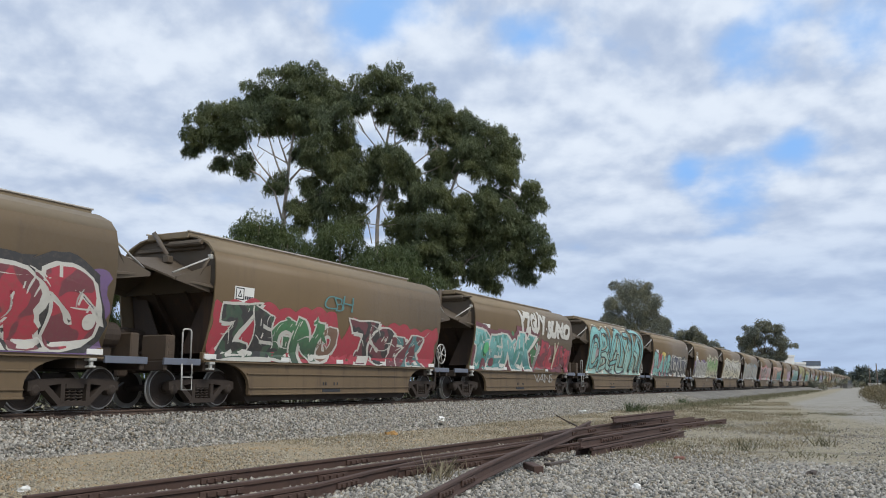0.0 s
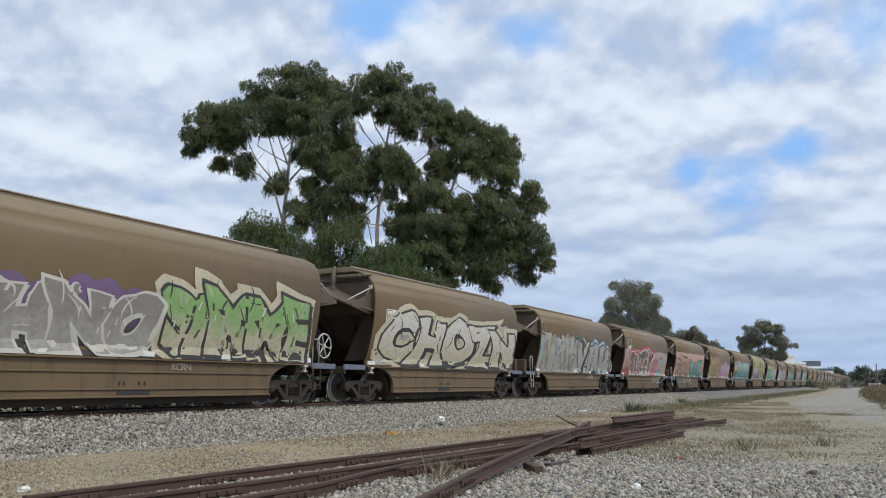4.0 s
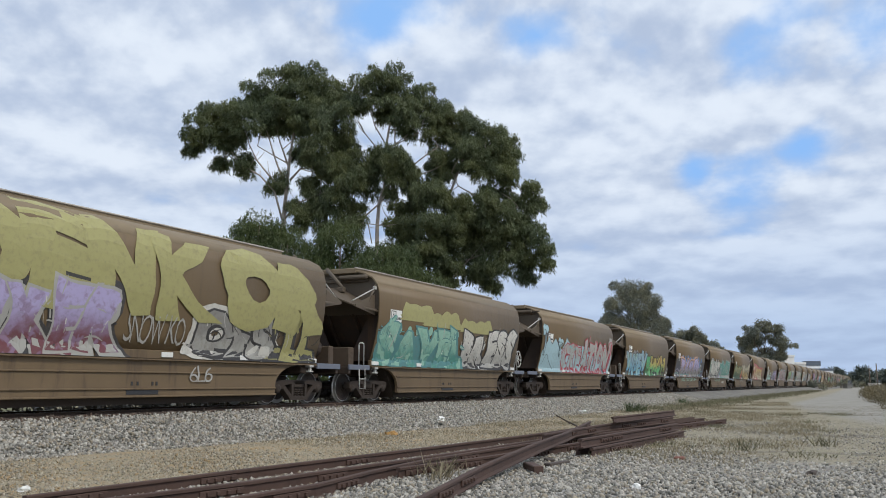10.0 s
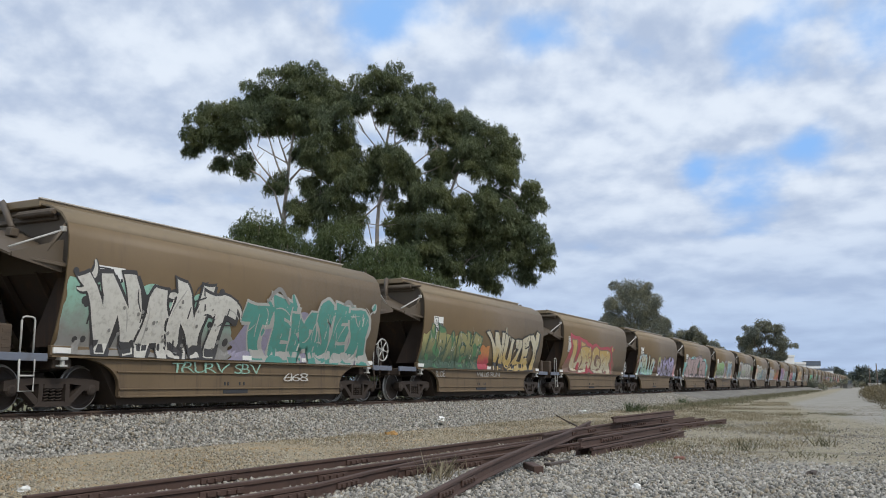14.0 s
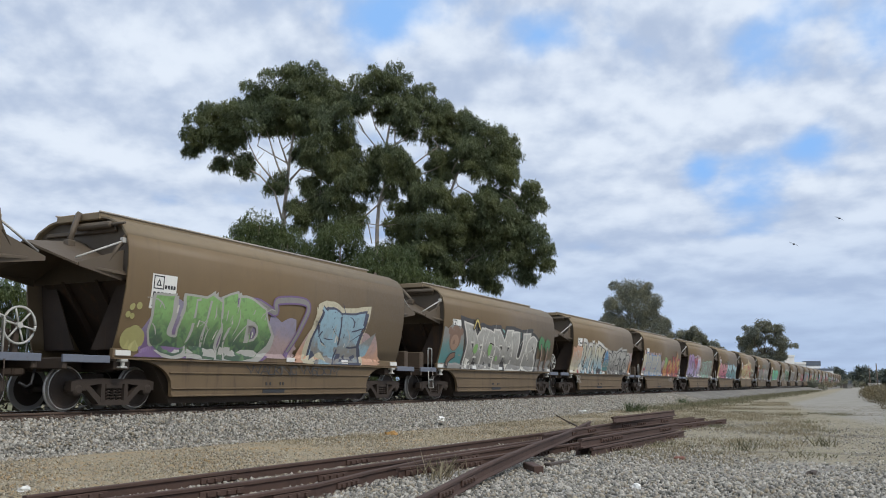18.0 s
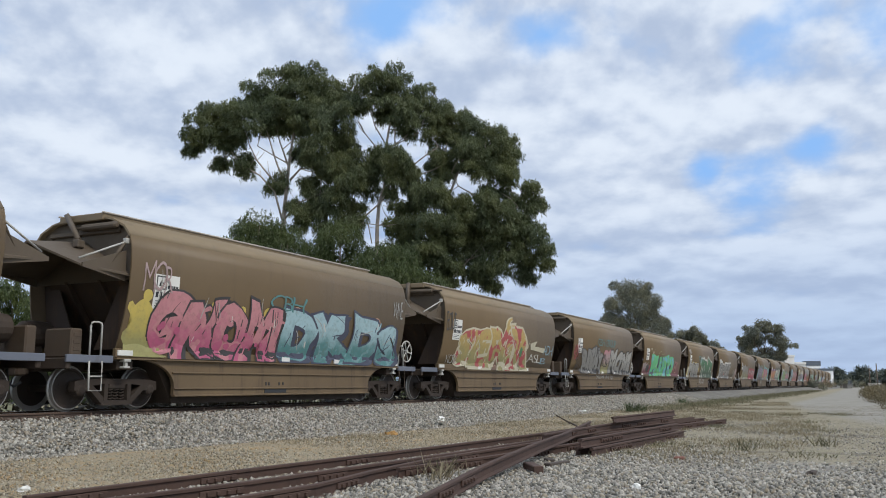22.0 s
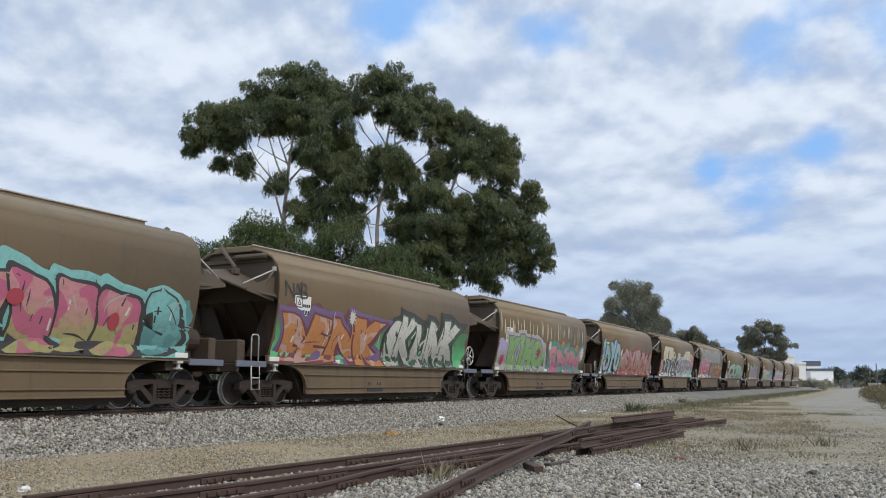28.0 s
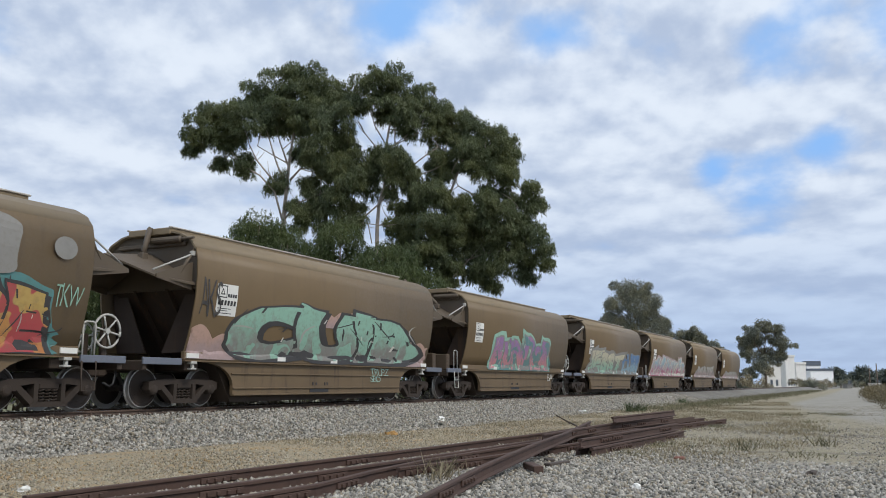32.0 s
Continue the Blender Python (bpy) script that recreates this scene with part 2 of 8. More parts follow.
def ground_material():
    """Dry sandy ground: ochre strip, gravel, worn gravel road, sparse grass; zones follow the plan with ragged edges."""
    m = bpy.data.materials.new("dry_ground")
    m.use_nodes = True
    t = m.node_tree
    node, link = nodes_of(t)
    at = node("ShaderNodeTexCoord").outputs["Object"]
    sep = node("ShaderNodeSeparateXYZ")
    link(at, sep.inputs[0])
    x, y = sep.outputs[0], sep.outputs[1]
    n1 = noise_node(t, at, 0.7, 5.0, 0.6)
    n2 = noise_node(t, at, 3.0, 5.0, 0.65)
    n3 = noise_node(t, at, 24.0, 4.0, 0.65)
    n4 = noise_node(t, at, 0.12, 4.0, 0.6)
    wob = math_node(t, "ADD", math_node(t, "MULTIPLY", math_node(t, "SUBTRACT", n1, 0.5), 2.2),
                    math_node(t, "MULTIPLY", math_node(t, "SUBTRACT", n2, 0.5), 1.2))
    yw = math_node(t, "ADD", y, wob)
    xw = math_node(t, "ADD", x, math_node(t, "MULTIPLY", wob, 1.5))
    sand = mix_colour(t, n3, (0.19, 0.155, 0.10), (0.40, 0.34, 0.225))
    sand = mix_colour(t, ramp(t, n2, 0.45, 0.7), sand, (0.33, 0.245, 0.135))
    gravel = mix_colour(t, ramp(t, n3, 0.3, 0.7), (0.13, 0.125, 0.115), (0.40, 0.385, 0.35))
    grass = mix_colour(t, ramp(t, n2, 0.3, 0.7), (0.19, 0.165, 0.104), (0.30, 0.26, 0.172))
    grass = mix_colour(t, math_node(t, "MULTIPLY", ramp(t, n1, 0.52, 0.72), 0.5), grass, (0.17, 0.165, 0.095))
    grass = mix_colour(t, math_node(t, "MULTIPLY", n3, 0.4), grass, (0.22, 0.19, 0.13))
    grass = mix_colour(t, math_node(t, "MULTIPLY", ramp(t, n3, 0.5, 0.62), 0.55), grass, (0.40, 0.362, 0.28))
    road = mix_colour(t, n3, (0.22, 0.205, 0.17), (0.32, 0.30, 0.255))
    road = mix_colour(t, math_node(t, "MULTIPLY", ramp(t, n2, 0.45, 0.75), 0.4), road, (0.21, 0.195, 0.16))
    n5 = noise_node(t, at, 75.0, 3.0, 0.7)
    road = mix_colour(t, math_node(t, "MULTIPLY", ramp(t, n5, 0.45, 0.70), 0.5), road, (0.40, 0.38, 0.33))
    road = mix_colour(t, math_node(t, "MULTIPLY", ramp(t, n1, 0.45, 0.65), 0.45), road, (0.19, 0.17, 0.125))
    sand = mix_colour(t, math_node(t, "MULTIPLY", ramp(t, n1, 0.5, 0.72), 0.6), sand, (0.40, 0.26, 0.11))
    # gravel near, giving way to dry grass further along and to the ochre strip beside the ballast
    c = mix_colour(t, ramp(t, math_node(t, "SUBTRACT", xw, math_node(t, "MULTIPLY", y, 0.4)), 12.8, 15.0), gravel, grass)
    c = mix_colour(t, ramp(t, yw, 7.0, 8.0), c, sand)
    c = mix_colour(t, math_node(t, "MULTIPLY", ramp(t, xw, 24.0, 40.0), ramp(t, yw, 6.0, 9.0)), c, grass)
    # road: its left edge runs out along the track and swings towards the near end
    edge = math_node(t, "ADD", math_node(t, "MULTIPLY", ramp(t, x, 12.0, 64.0), 6.6), -1.2)
    edge = math_node(t, "ADD", edge, math_node(t, "MULTIPLY", ramp(t, x, 60.0, 280.0), 3.6))
    inside = ramp(t, math_node(t, "SUBTRACT", edge, math_node(t, "ADD", y, math_node(t, "MULTIPLY", wob, 0.4))), -0.5, 0.8)
    far = ramp(t, xw, 24.0, 34.0)
    c = mix_colour(t, math_node(t, "MULTIPLY", inside, far), c, road)
    right = math_node(t, "MULTIPLY", ramp(t, math_node(t, "SUBTRACT", math_node(t, "MULTIPLY", ramp(t, x, 45.0, 270.0), 4.5), y), 0.2, 1.2), ramp(t, x, 45.0, 60.0))
    c = mix_colour(t, right, c, grass)
    # darker strips across the dry ground, with ragged edges
    for x0, slope, half, y_end in ((13.75, -0.25, 0.5, 2.9), (22.7, 0.3, 1.0, 3.0), (17.0, -0.2, 0.35, 3.2)):
        off = math_node(t, "ABSOLUTE", math_node(t, "SUBTRACT", math_node(t, "ADD", x, math_node(t, "MULTIPLY", wob, 0.55)), math_node(t, "ADD", math_node(t, "MULTIPLY", y, slope), x0)))
        band = math_node(t, "MULTIPLY", math_node(t, "SUBTRACT", 1.0, ramp(t, off, half * 0.3, half)), math_node(t, "SUBTRACT", 1.0, ramp(t, yw, y_end - 0.8, y_end)))
        c = mix_colour(t, math_node(t, "MULTIPLY", band, 0.6), c, (0.105, 0.09, 0.065))
    # distance
    c = mix_colour(t, math_node(t, "MULTIPLY", ramp(t, n4, 0.4, 0.65), ramp(t, y, 20.0, 40.0)), c, (0.12, 0.125, 0.06))
    b = node("ShaderNodeBsdfPrincipled")
    link(c, b.inputs["Base Color"])
    b.inputs["Roughness"].default_value = 0.95
    bp = node("ShaderNodeBump")
    bp.inputs["Strength"].default_value, bp.inputs["Distance"].default_value = 0.5, 0.03
    link(math_node(t, "ADD", n3, n2), bp.inputs["Height"])
    link(bp.outputs[0], b.inputs["Normal"])
    link(b.outputs[0], node("ShaderNodeOutputMaterial").inputs[0])
    return m


GROUND = ground_material()


# ---- building helpers ----
def empty(name, m=None):
    ob = new(name)
    if m is not None:
        ob.matrix_basis = m
    return ob


def mesh_of(name, bm, material):
    bmesh.ops.recalc_face_normals(bm, faces=bm.faces)
    me = bpy.data.meshes.new(name)
    bm.to_mesh(me)
    bm.free()
    for mat in (material if isinstance(material, (list, tuple)) else [material]):
        me.materials.append(mat)
    return me


def part(name, bm, material, parent, label=""):
    ob = new(name, mesh_of(name, bm, material))
    ob.parent = parent
    return tagged(ob, label)


def shared(name, me, parent, m):
    ob = new(name, me)
    ob.parent = parent
    ob.matrix_basis = m
    return ob


def thing(name, bm, material, label, category, group="", kind=""):
    return tagged(new(name, mesh_of(name, bm, material)), label, category, group, kind)


def box(bm, x0, x1, y0, y1, z0, z1, bevel=0.0, m=None, slot=0):
    """An upright box, its edges chamfered."""
    r = bmesh.ops.create_cube(bm, size=1.0)
    vs = r["verts"]
    bmesh.ops.transform(bm, matrix=Matrix.LocRotScale(((x0 + x1) / 2, (y0 + y1) / 2, (z0 + z1) / 2), None, (x1 - x0, y1 - y0, z1 - z0)), verts=vs)
    if bevel:
        es = list({e for v in vs for e in v.link_edges})
        out = bmesh.ops.bevel(bm, geom=es, offset=bevel, segments=1, affect="EDGES", clamp_overlap=True)
        vs = list({v for f in out["faces"] for v in f.verts} | {v for v in vs if v.is_valid})
    if m is not None:
        bmesh.ops.transform(bm, matrix=m, verts=vs)
    if slot:
        for f in {f for v in vs for f in v.link_faces}:
            f.material_index = slot
    return vs


def prism(bm, outline, axis, a, b, slot=0):
    """A closed outline of 2D points, pushed out from a to b along an axis."""
    def at(p, d):
        return {"x": (d, p[0], p[1]), "y": (p[0], d, p[1]), "z": (p[0], p[1], d)}[axis]
    low = [bm.verts.new(at(p, a)) for p in outline]
    high = [bm.verts.new(at(p, b)) for p in outline]
    fs = [bm.faces.new(low), bm.faces.new(high)]
    n = len(outline)
    for i in range(n):
        fs.append(bm.faces.new((low[i], low[(i + 1) % n], high[(i + 1) % n], high[i])))
    for f in fs:
        f.material_index = slot
    return low + high


def tube(bm, points, r0, r1=None, sides=6, slot=0):
    """A round bar along a line of points, tapering from r0 to r1."""
    r1 = r0 if r1 is None else r1
    pts = [Vector(p) for p in points]
    rings = []
    for i, p in enumerate(pts):
        d = (pts[min(i + 1, len(pts) - 1)] - pts[max(i - 1, 0)]).normalized()
        a = d.cross(Vector((0, 0, 1)) if abs(d.z) < 0.9 else Vector((1, 0, 0))).normalized()
        b = d.cross(a)
        r = r0 + (r1 - r0) * i / max(1, len(pts) - 1)
        rings.append([bm.verts.new(p + (a * math.cos(k * 2 * math.pi / sides) + b * math.sin(k * 2 * math.pi / sides)) * r) for k in range(sides)])
    for q, s in zip(rings, rings[1:]):
        for k in range(sides):
            f = bm.faces.new((q[k], q[(k + 1) % sides], s[(k + 1) % sides], s[k]))
            f.smooth, f.material_index = True, slot
    for ring in (rings[0], rings[-1]):
        bm.faces.new(ring).material_index = slot


def lathe(bm, profile, sides, axis="y", slot=0):
    """Rings of (radius, place along the axis), closed at both ends."""
    rings = []
    for r, d in profile:
        ring = []
        for k in range(sides):
            c, s = math.cos(2 * math.pi * k / sides) * r, math.sin(2 * math.pi * k / sides) * r
            ring.append(bm.verts.new((c, d, s) if axis == "y" else (d, c, s) if axis == "x" else (c, s, d)))
        rings.append(ring)
    for q, s in zip(rings, rings[1:]):
        for k in range(sides):
            f = bm.faces.new((q[k], q[(k + 1) % sides], s[(k + 1) % sides], s[k]))
            f.material_index = slot
    for ring in (rings[0], rings[-1]):
        bm.faces.new(ring).material_index = slot


def mesh_from_arrays(name, verts, faces, material):
    """A mesh from vertex and equal-sided face arrays."""
    me = bpy.data.meshes.new(name)
    n = faces.shape[1]
    me.vertices.add(len(verts))
    me.vertices.foreach_set("co", verts.astype(np.float32).ravel())
    me.loops.add(faces.size)
    me.loops.foreach_set("vertex_index", faces.astype(np.int32).ravel())
    me.polygons.add(len(faces))
    me.polygons.foreach_set("loop_start", np.arange(0, faces.size, n, dtype=np.int32))
    me.update(calc_edges=True)
    me.materials.append(material)
    return me


# ---- sky backdrop ----
def build_backdrop():
    radius, cols, rows = 3200.0, 48, 16
    bm = bmesh.new()
    mid = math.atan2(AXIS.y, AXIS.x)
    grid = []
    for j in range(rows + 1):
        e = radians(-2.0 + 50.0 * j / rows)
        grid.append([bm.verts.new((radius * math.cos(e) * math.cos(mid + radians(-70 + 140 * i / cols)),
                                   radius * math.cos(e) * math.sin(mid + radians(-70 + 140 * i / cols)),
                                   radius * math.sin(e))) for i in range(cols + 1)])
    for a, b in zip(grid, grid[1:]):
        for i in range(cols):
            bm.faces.new((a[i], a[i + 1], b[i + 1], b[i])).smooth = True
    m = bpy.data.materials.new("cloudy_sky")
    m.use_nodes = True
    t = m.node_tree
    node, link = nodes_of(t)
    c = cloud_sky(t, node("ShaderNodeTexCoord").outputs["Object"])
    em = node("ShaderNodeEmission")
    link(c, em.inputs["Color"])
    em.inputs["Strength"].default_value = 1.0
    link(em.outputs[0], node("ShaderNodeOutputMaterial").inputs[0])
    me = bpy.data.meshes.new("backdrop")
    bm.to_mesh(me)
    bm.free()
    me.materials.append(m)
    return tagged(new("backdrop", me), "broken white and grey clouds over pale blue sky", "sky", kind="structure")


BACKDROP = build_backdrop()


# ---- ground, ballast and track ----
def build_ground():
    bm = bmesh.new()
    xs = [-900, -300, -100, -40, -20, -10] + [i * 1.0 for i in range(-4, 60)] + [65, 75, 90, 120, 160, 220, 320, 500, 900, 1800, 3000]
    ys = [-900, -300, -100, -40, -15, -5] + [i * 1.0 for i in range(-2, 24)] + [28, 36, 50, 80, 150, 300, 700, 1500, 3000]
    grid = [[bm.verts.new((x, y, 0.035 * (noise.noise(Vector((x * 0.4, y * 0.4, 0))) if -10 < x < 60 and -5 < y < 20 else 0.0))) for x in xs] for y in ys]
    for a, b in zip(grid, grid[1:]):
        for i in range(len(xs) - 1):
            bm.faces.new((a[i], a[i + 1], b[i + 1], b[i])).smooth = True
    return thing("ground", bm, GROUND, "dry sandy ground with gravel, sparse grass and a worn road", "ground", kind="structure")


build_ground()


def toe(x):
    """Foot of the ballast slope on the near side."""
    return 12.6 - 0.13 * (min(max(x, 5.0), 22.0) - 9.5)


def ballast_height(x, y):
    d = abs(y - TRACK_Y)
    crest = 1.45
    foot = TRACK_Y - toe(x) if y < TRACK_Y else 2.6
    if d < crest:
        return 0.565
    return max(0.0, 0.565 * (1 - (d - crest) / (foot - crest)))


def build_ballast():
    bm = bmesh.new()
    xs = [-700, -200, -60, -20] + [i * 1.0 for i in range(-10, 61)] + [80, 120, 200, 400, 900]
    grid = []
    for x in xs:
        near = toe(x)
        ys = [near - 0.05, near + (13.79 - near) * 0.5, 13.79, 14.3, TRACK_Y, 16.2, 16.69, 17.9]
        grid.append([bm.verts.new((x, y, ballast_height(x, y) + (-0.03 if i in (0, 7) else 0.0))) for i, y in enumerate(ys)])
    for a, b in zip(grid, grid[1:]):
        for i in range(len(a) - 1):
            bm.faces.new((a[i], b[i], b[i + 1], a[i + 1]))
    return thing("ballast_bed", bm, surface("ballast_bed", (0.21, 0.195, 0.165), 0.95, vary=0.5, grain=16, spots=((0.12, 0.12, 0.12), 14, 0.7), bump=0.6),
                 "grey crushed stone ballast bank under the track", "ballast", kind="structure")


build_ballast()


def scatter_stones(name, place, sizes, material, label, category, seed):
    """Loose uneven stones at an array of places."""
    rng = np.random.default_rng(seed)
    n = len(place)
    if sizes[1] < 0.034:
        corners = np.array([(1, 0, -0.5), (-0.6, 0.9, -0.5), (-0.6, -0.9, -0.5), (0, 0, 1)], float)
        tris = np.array([(0, 1, 3), (1, 2, 3), (2, 0, 3), (1, 0, 2)])
    else:
        corners = np.array([(1, 0, 0), (0, 1, 0), (-1, 0, 0), (0, -1, 0), (0, 0, 1), (0, 0, -1)], float)
        tris = np.array([(0, 1, 4), (1, 2, 4), (2, 3, 4), (3, 0, 4), (1, 0, 5), (2, 1, 5), (3, 2, 5), (0, 3, 5)])
    v = corners[None] * rng.uniform(0.55, 1.25, (n, len(corners), 1)) + rng.normal(0, 0.16, (n, len(corners), 3))
    v *= (sizes[0] + (sizes[1] * 1.15 - sizes[0]) * rng.random(n) ** 1.7)[:, None, None]
    v[..., 2] *= 0.75
    q = rng.normal(size=(n, 4))
    q /= np.linalg.norm(q, axis=1)[:, None]
    w, x, y, z = q.T
    rot = np.stack([1 - 2 * (y * y + z * z), 2 * (x * y - w * z), 2 * (x * z + w * y), 2 * (x * y + w * z), 1 - 2 * (x * x + z * z), 2 * (y * z - w * x),
                    2 * (x * z - w * y), 2 * (y * z + w * x), 1 - 2 * (x * x + y * y)], -1).reshape(n, 3, 3)
    v = np.einsum("nij,nkj->nki", rot, v) + place[:, None]
    f = (tris[None] + len(corners) * np.arange(n)[:, None, None]).reshape(-1, 3)
    return tagged(new(name, mesh_from_arrays(name, v.reshape(-1, 3), f, material)), label, category, kind="stuff")


def ballast_stones():
    rng = np.random.default_rng(4)
    n = 60000
    x = 3 + 62 * rng.random(n) ** 1.7
    near = 12.6 - 0.13 * (np.clip(x, 5.0, 22.0) - 9.5)
    y = near - 0.25 + (14.15 - near) * rng.random(n)
    z = np.where(y > 13.79, 0.565, 0.565 * np.clip((y - near) / (13.79 - near), 0, 1)) + rng.uniform(0.0, 0.03, n)
    p = np.stack([x, y, z], 1)
    crest = y + rng.normal(0, 0.05, n) > 13.74
    scatter_stones("ballast_stones", p[~crest], (0.023, 0.048), BALLAST, "grey crushed stones of the track ballast", "ballast", 5)
    scatter_stones("stained_ballast", p[crest], (0.023, 0.048), stone_material("stained_stone", (0.04, 0.028, 0.02), (0.16, 0.115, 0.085), (0.09, 0.055, 0.035)),
                   "rust-stained dark brown stones beside the rails", "ballast", 6)


ballast_stones()


def gravel_stones():
    rng = np.random.default_rng(8)
    n = 60000
    x = 5.5 + 11.5 * rng.random(n) ** 1.15
    y = -3.0 + 10.8 * rng.random(n)
    keep = (x * 0.8947 + y * 0.4467 > 7.5) & (x - 0.4 * y + rng.normal(0, 0.6, n) < 13.9)
    x, y = x[keep], y[keep]
    z = rng.uniform(0.0, 0.02, len(x))
    scatter_stones("gravel", np.stack([x, y, z], 1), (0.015, 0.038), GRAVEL, "pale grey loose gravel beside the old rails", "gravel", 9)


gravel_stones()


def dirt_stones():
    rng = np.random.default_rng(18)
    n = 46000
    x = 6 + 30 * rng.random(n) ** 1.4
    near = 12.6 - 0.13 * (np.clip(x, 5.0, 22.0) - 9.5)
    y = 6.6 + (near - 6.4) * rng.random(n)
    scatter_stones("strip_stones", np.stack([x, y, rng.uniform(-0.005, 0.012, n)], 1), (0.012, 0.032),
                   stone_material("strip_stone", (0.17, 0.145, 0.10), (0.52, 0.47, 0.36), (0.38, 0.25, 0.11)), "small ochre stones on the sandy strip", "stones", 19)


dirt_stones()


def meadow_stones():
    rng = np.random.default_rng(28)
    n = 30000
    x = 14 + 40 * rng.random(n) ** 1.6
    y = -2 + 12.5 * rng.random(n)
    scatter_stones("scattered_stones", np.stack([x, y, rng.uniform(-0.008, 0.01, n)], 1), (0.008, 0.024),
                   stone_material("pale_stone", (0.17, 0.150, 0.108), (0.42, 0.375, 0.285), (0.30, 0.25, 0.17)), "small pale stones scattered over dry ground", "stones", 29)


meadow_stones()


def strewn_gravel():
    """Gravel thinning out over the dry ground beyond the heap."""
    rng = np.random.default_rng(38)
    n = 26000
    x = 12.5 + 17 * rng.random(n) ** 2.0
    y = -3.0 + 10.5 * rng.random(n)
    keep = rng.random(n) < 1.0 - 0.7 * np.clip(np.sin(x * 1.7 + y * 0.8) * np.sin(y * 1.3 - x * 0.6) + 0.4, 0, 1)
    x, y = x[keep], y[keep]
    scatter_stones("strewn_gravel", np.stack([x, y, rng.uniform(-0.006, 0.012, len(x))], 1), (0.011, 0.0335), GRAVEL, "loose grey gravel thinning out over dry ground", "gravel", 39)


strewn_gravel()

RAIL_SECTION = [(-0.065, 0.0), (0.065, 0.0), (0.065, 0.012), (0.012, 0.028), (0.010, 0.105), (0.034, 0.118), (0.034, 0.145), (0.026, 0.153),
                (-0.026, 0.153), (-0.034, 0.145), (-0.034, 0.118), (-0.010, 0.105), (-0.012, 0.028), (-0.065, 0.012)]


def build_track():
    track = tagged(empty("railway_track"), "single railway track of rusty steel rails on ballast", "railway track", kind="structure")
    for side in (-0.5685, 0.5685):
        bm = bmesh.new()
        prism(bm, [(p[0] + TRACK_Y + side, p[1] + RAIL_Z - 0.153) for p in RAIL_SECTION], "x", -700, 900)
        part("rail", bm, RAILDARK, track, "rusty brown rail")
        bm = bmesh.new()
        box(bm, -700, 900, TRACK_Y + side - 0.024, TRACK_Y + side + 0.024, RAIL_Z - 0.003, RAIL_Z + 0.001)
        part("rail_head", bm, RAILTOP, track, "polished running surface")
    bm = bmesh.new()
    prism(bm, [(-0.11, 0.0), (0.11, 0.0), (0.09, 0.10), (-0.09, 0.10)], "y", -1.0, 1.0)
    me = mesh_of("sleeper", bm, SLEEPER)
    for i in range(200):
        shared("sleeper", me, track, pose(-10 + i * 0.68, TRACK_Y, RAIL_Z - 0.153 - 0.10 + 0.004))


build_track()

# ---- hopper wagon ----
PROFILE = [(1.22, 1.27), (1.32, 1.6), (1.42, 2.0), (1.505, 2.5), (1.535, 3.0), (1.52, 3.35), (1.45, 3.63), (1.27, 3.85), (0.92, 4.02), (0.48, 4.11), (0.0, 4.14)]
HALF = 5.83           # half length of the body


def side_y(z):
    """Half width of the body at a height above the rail."""
    for (y0, z0), (y1, z1) in zip(PROFILE, PROFILE[1:]):
        if z <= z1:
            k = (z - z0) / (z1 - z0)
            return y0 + (y1 - y0) * max(0.0, k)
    return 0.0


def wheelset_mesh():
    bm = bmesh.new()
    lathe(bm, [(0.075, -0.80), (0.075, 0.80)], 10)
    for s in (-1, 1):
        prof = [(0.10, s * 0.62), (0.13, s * 0.60), (0.34, s * 0.585), (0.36, s * 0.60), (0.405, s * 0.602), (0.425, s * 0.60), (0.435, s * 0.55), (0.435, s * 0.53), (0.465, s * 0.515), (0.465, s * 0.49), (0.36, s * 0.485), (0.13, s * 0.49), (0.10, s * 0.47)]
        lathe(bm, prof, 28, slot=0)
        for f in bm.faces:
            c = f.calc_center_median()
            if math.hypot(c.x, c.z) > 0.407:
                f.material_index = 1
        # plate holes and weight marks, so that the turning shows
        for k in range(3):
            a = k * 2 * math.pi / 3
            box(bm, 0.20, 0.27, s * 0.585 - 0.012, s * 0.585 + 0.012, -0.05, 0.05, 0.008, Matrix.Rotation(a, 4, "Y"))
    return mesh_of("wheelset", bm, [WHEELDARK, STEEL])


WHEELSET = wheelset_mesh()


def side_frame_mesh():
    """Cast side frame of a three-piece bogie, with two windows and pedestal jaws."""
    bm = bmesh.new()
    t = 0.09
    bars = [[(-1.02, 0.42), (-1.02, 0.60), (-0.86, 0.64), (-0.42, 0.66), (0.42, 0.66), (0.86, 0.64), (1.02, 0.60), (1.02, 0.42), (0.68, 0.42), (0.60, 0.52), (0.38, 0.55), (-0.38, 0.55), (-0.60, 0.52), (-0.68, 0.42)],
            [(-0.70, 0.46), (-0.60, 0.52), (-0.25, 0.20), (-0.34, 0.12)],
            [(0.70, 0.46), (0.60, 0.52), (0.25, 0.20), (0.34, 0.12)],
            [(-0.40, 0.12), (0.40, 0.12), (0.34, 0.22), (-0.34, 0.22)],
            [(-0.33, 0.20), (-0.24, 0.20), (-0.24, 0.56), (-0.33, 0.56)],
            [(0.24, 0.20), (0.33, 0.20), (0.33, 0.56), (0.24, 0.56)]]
    for k, b in enumerate(bars):
        o = 0.003 * k
        prism(bm, [(x * 1.07, z) for x, z in b], "y", -t - o, t + o)
    return mesh_of("side_frame", bm, BOGIE)


SIDE_FRAME = side_frame_mesh()


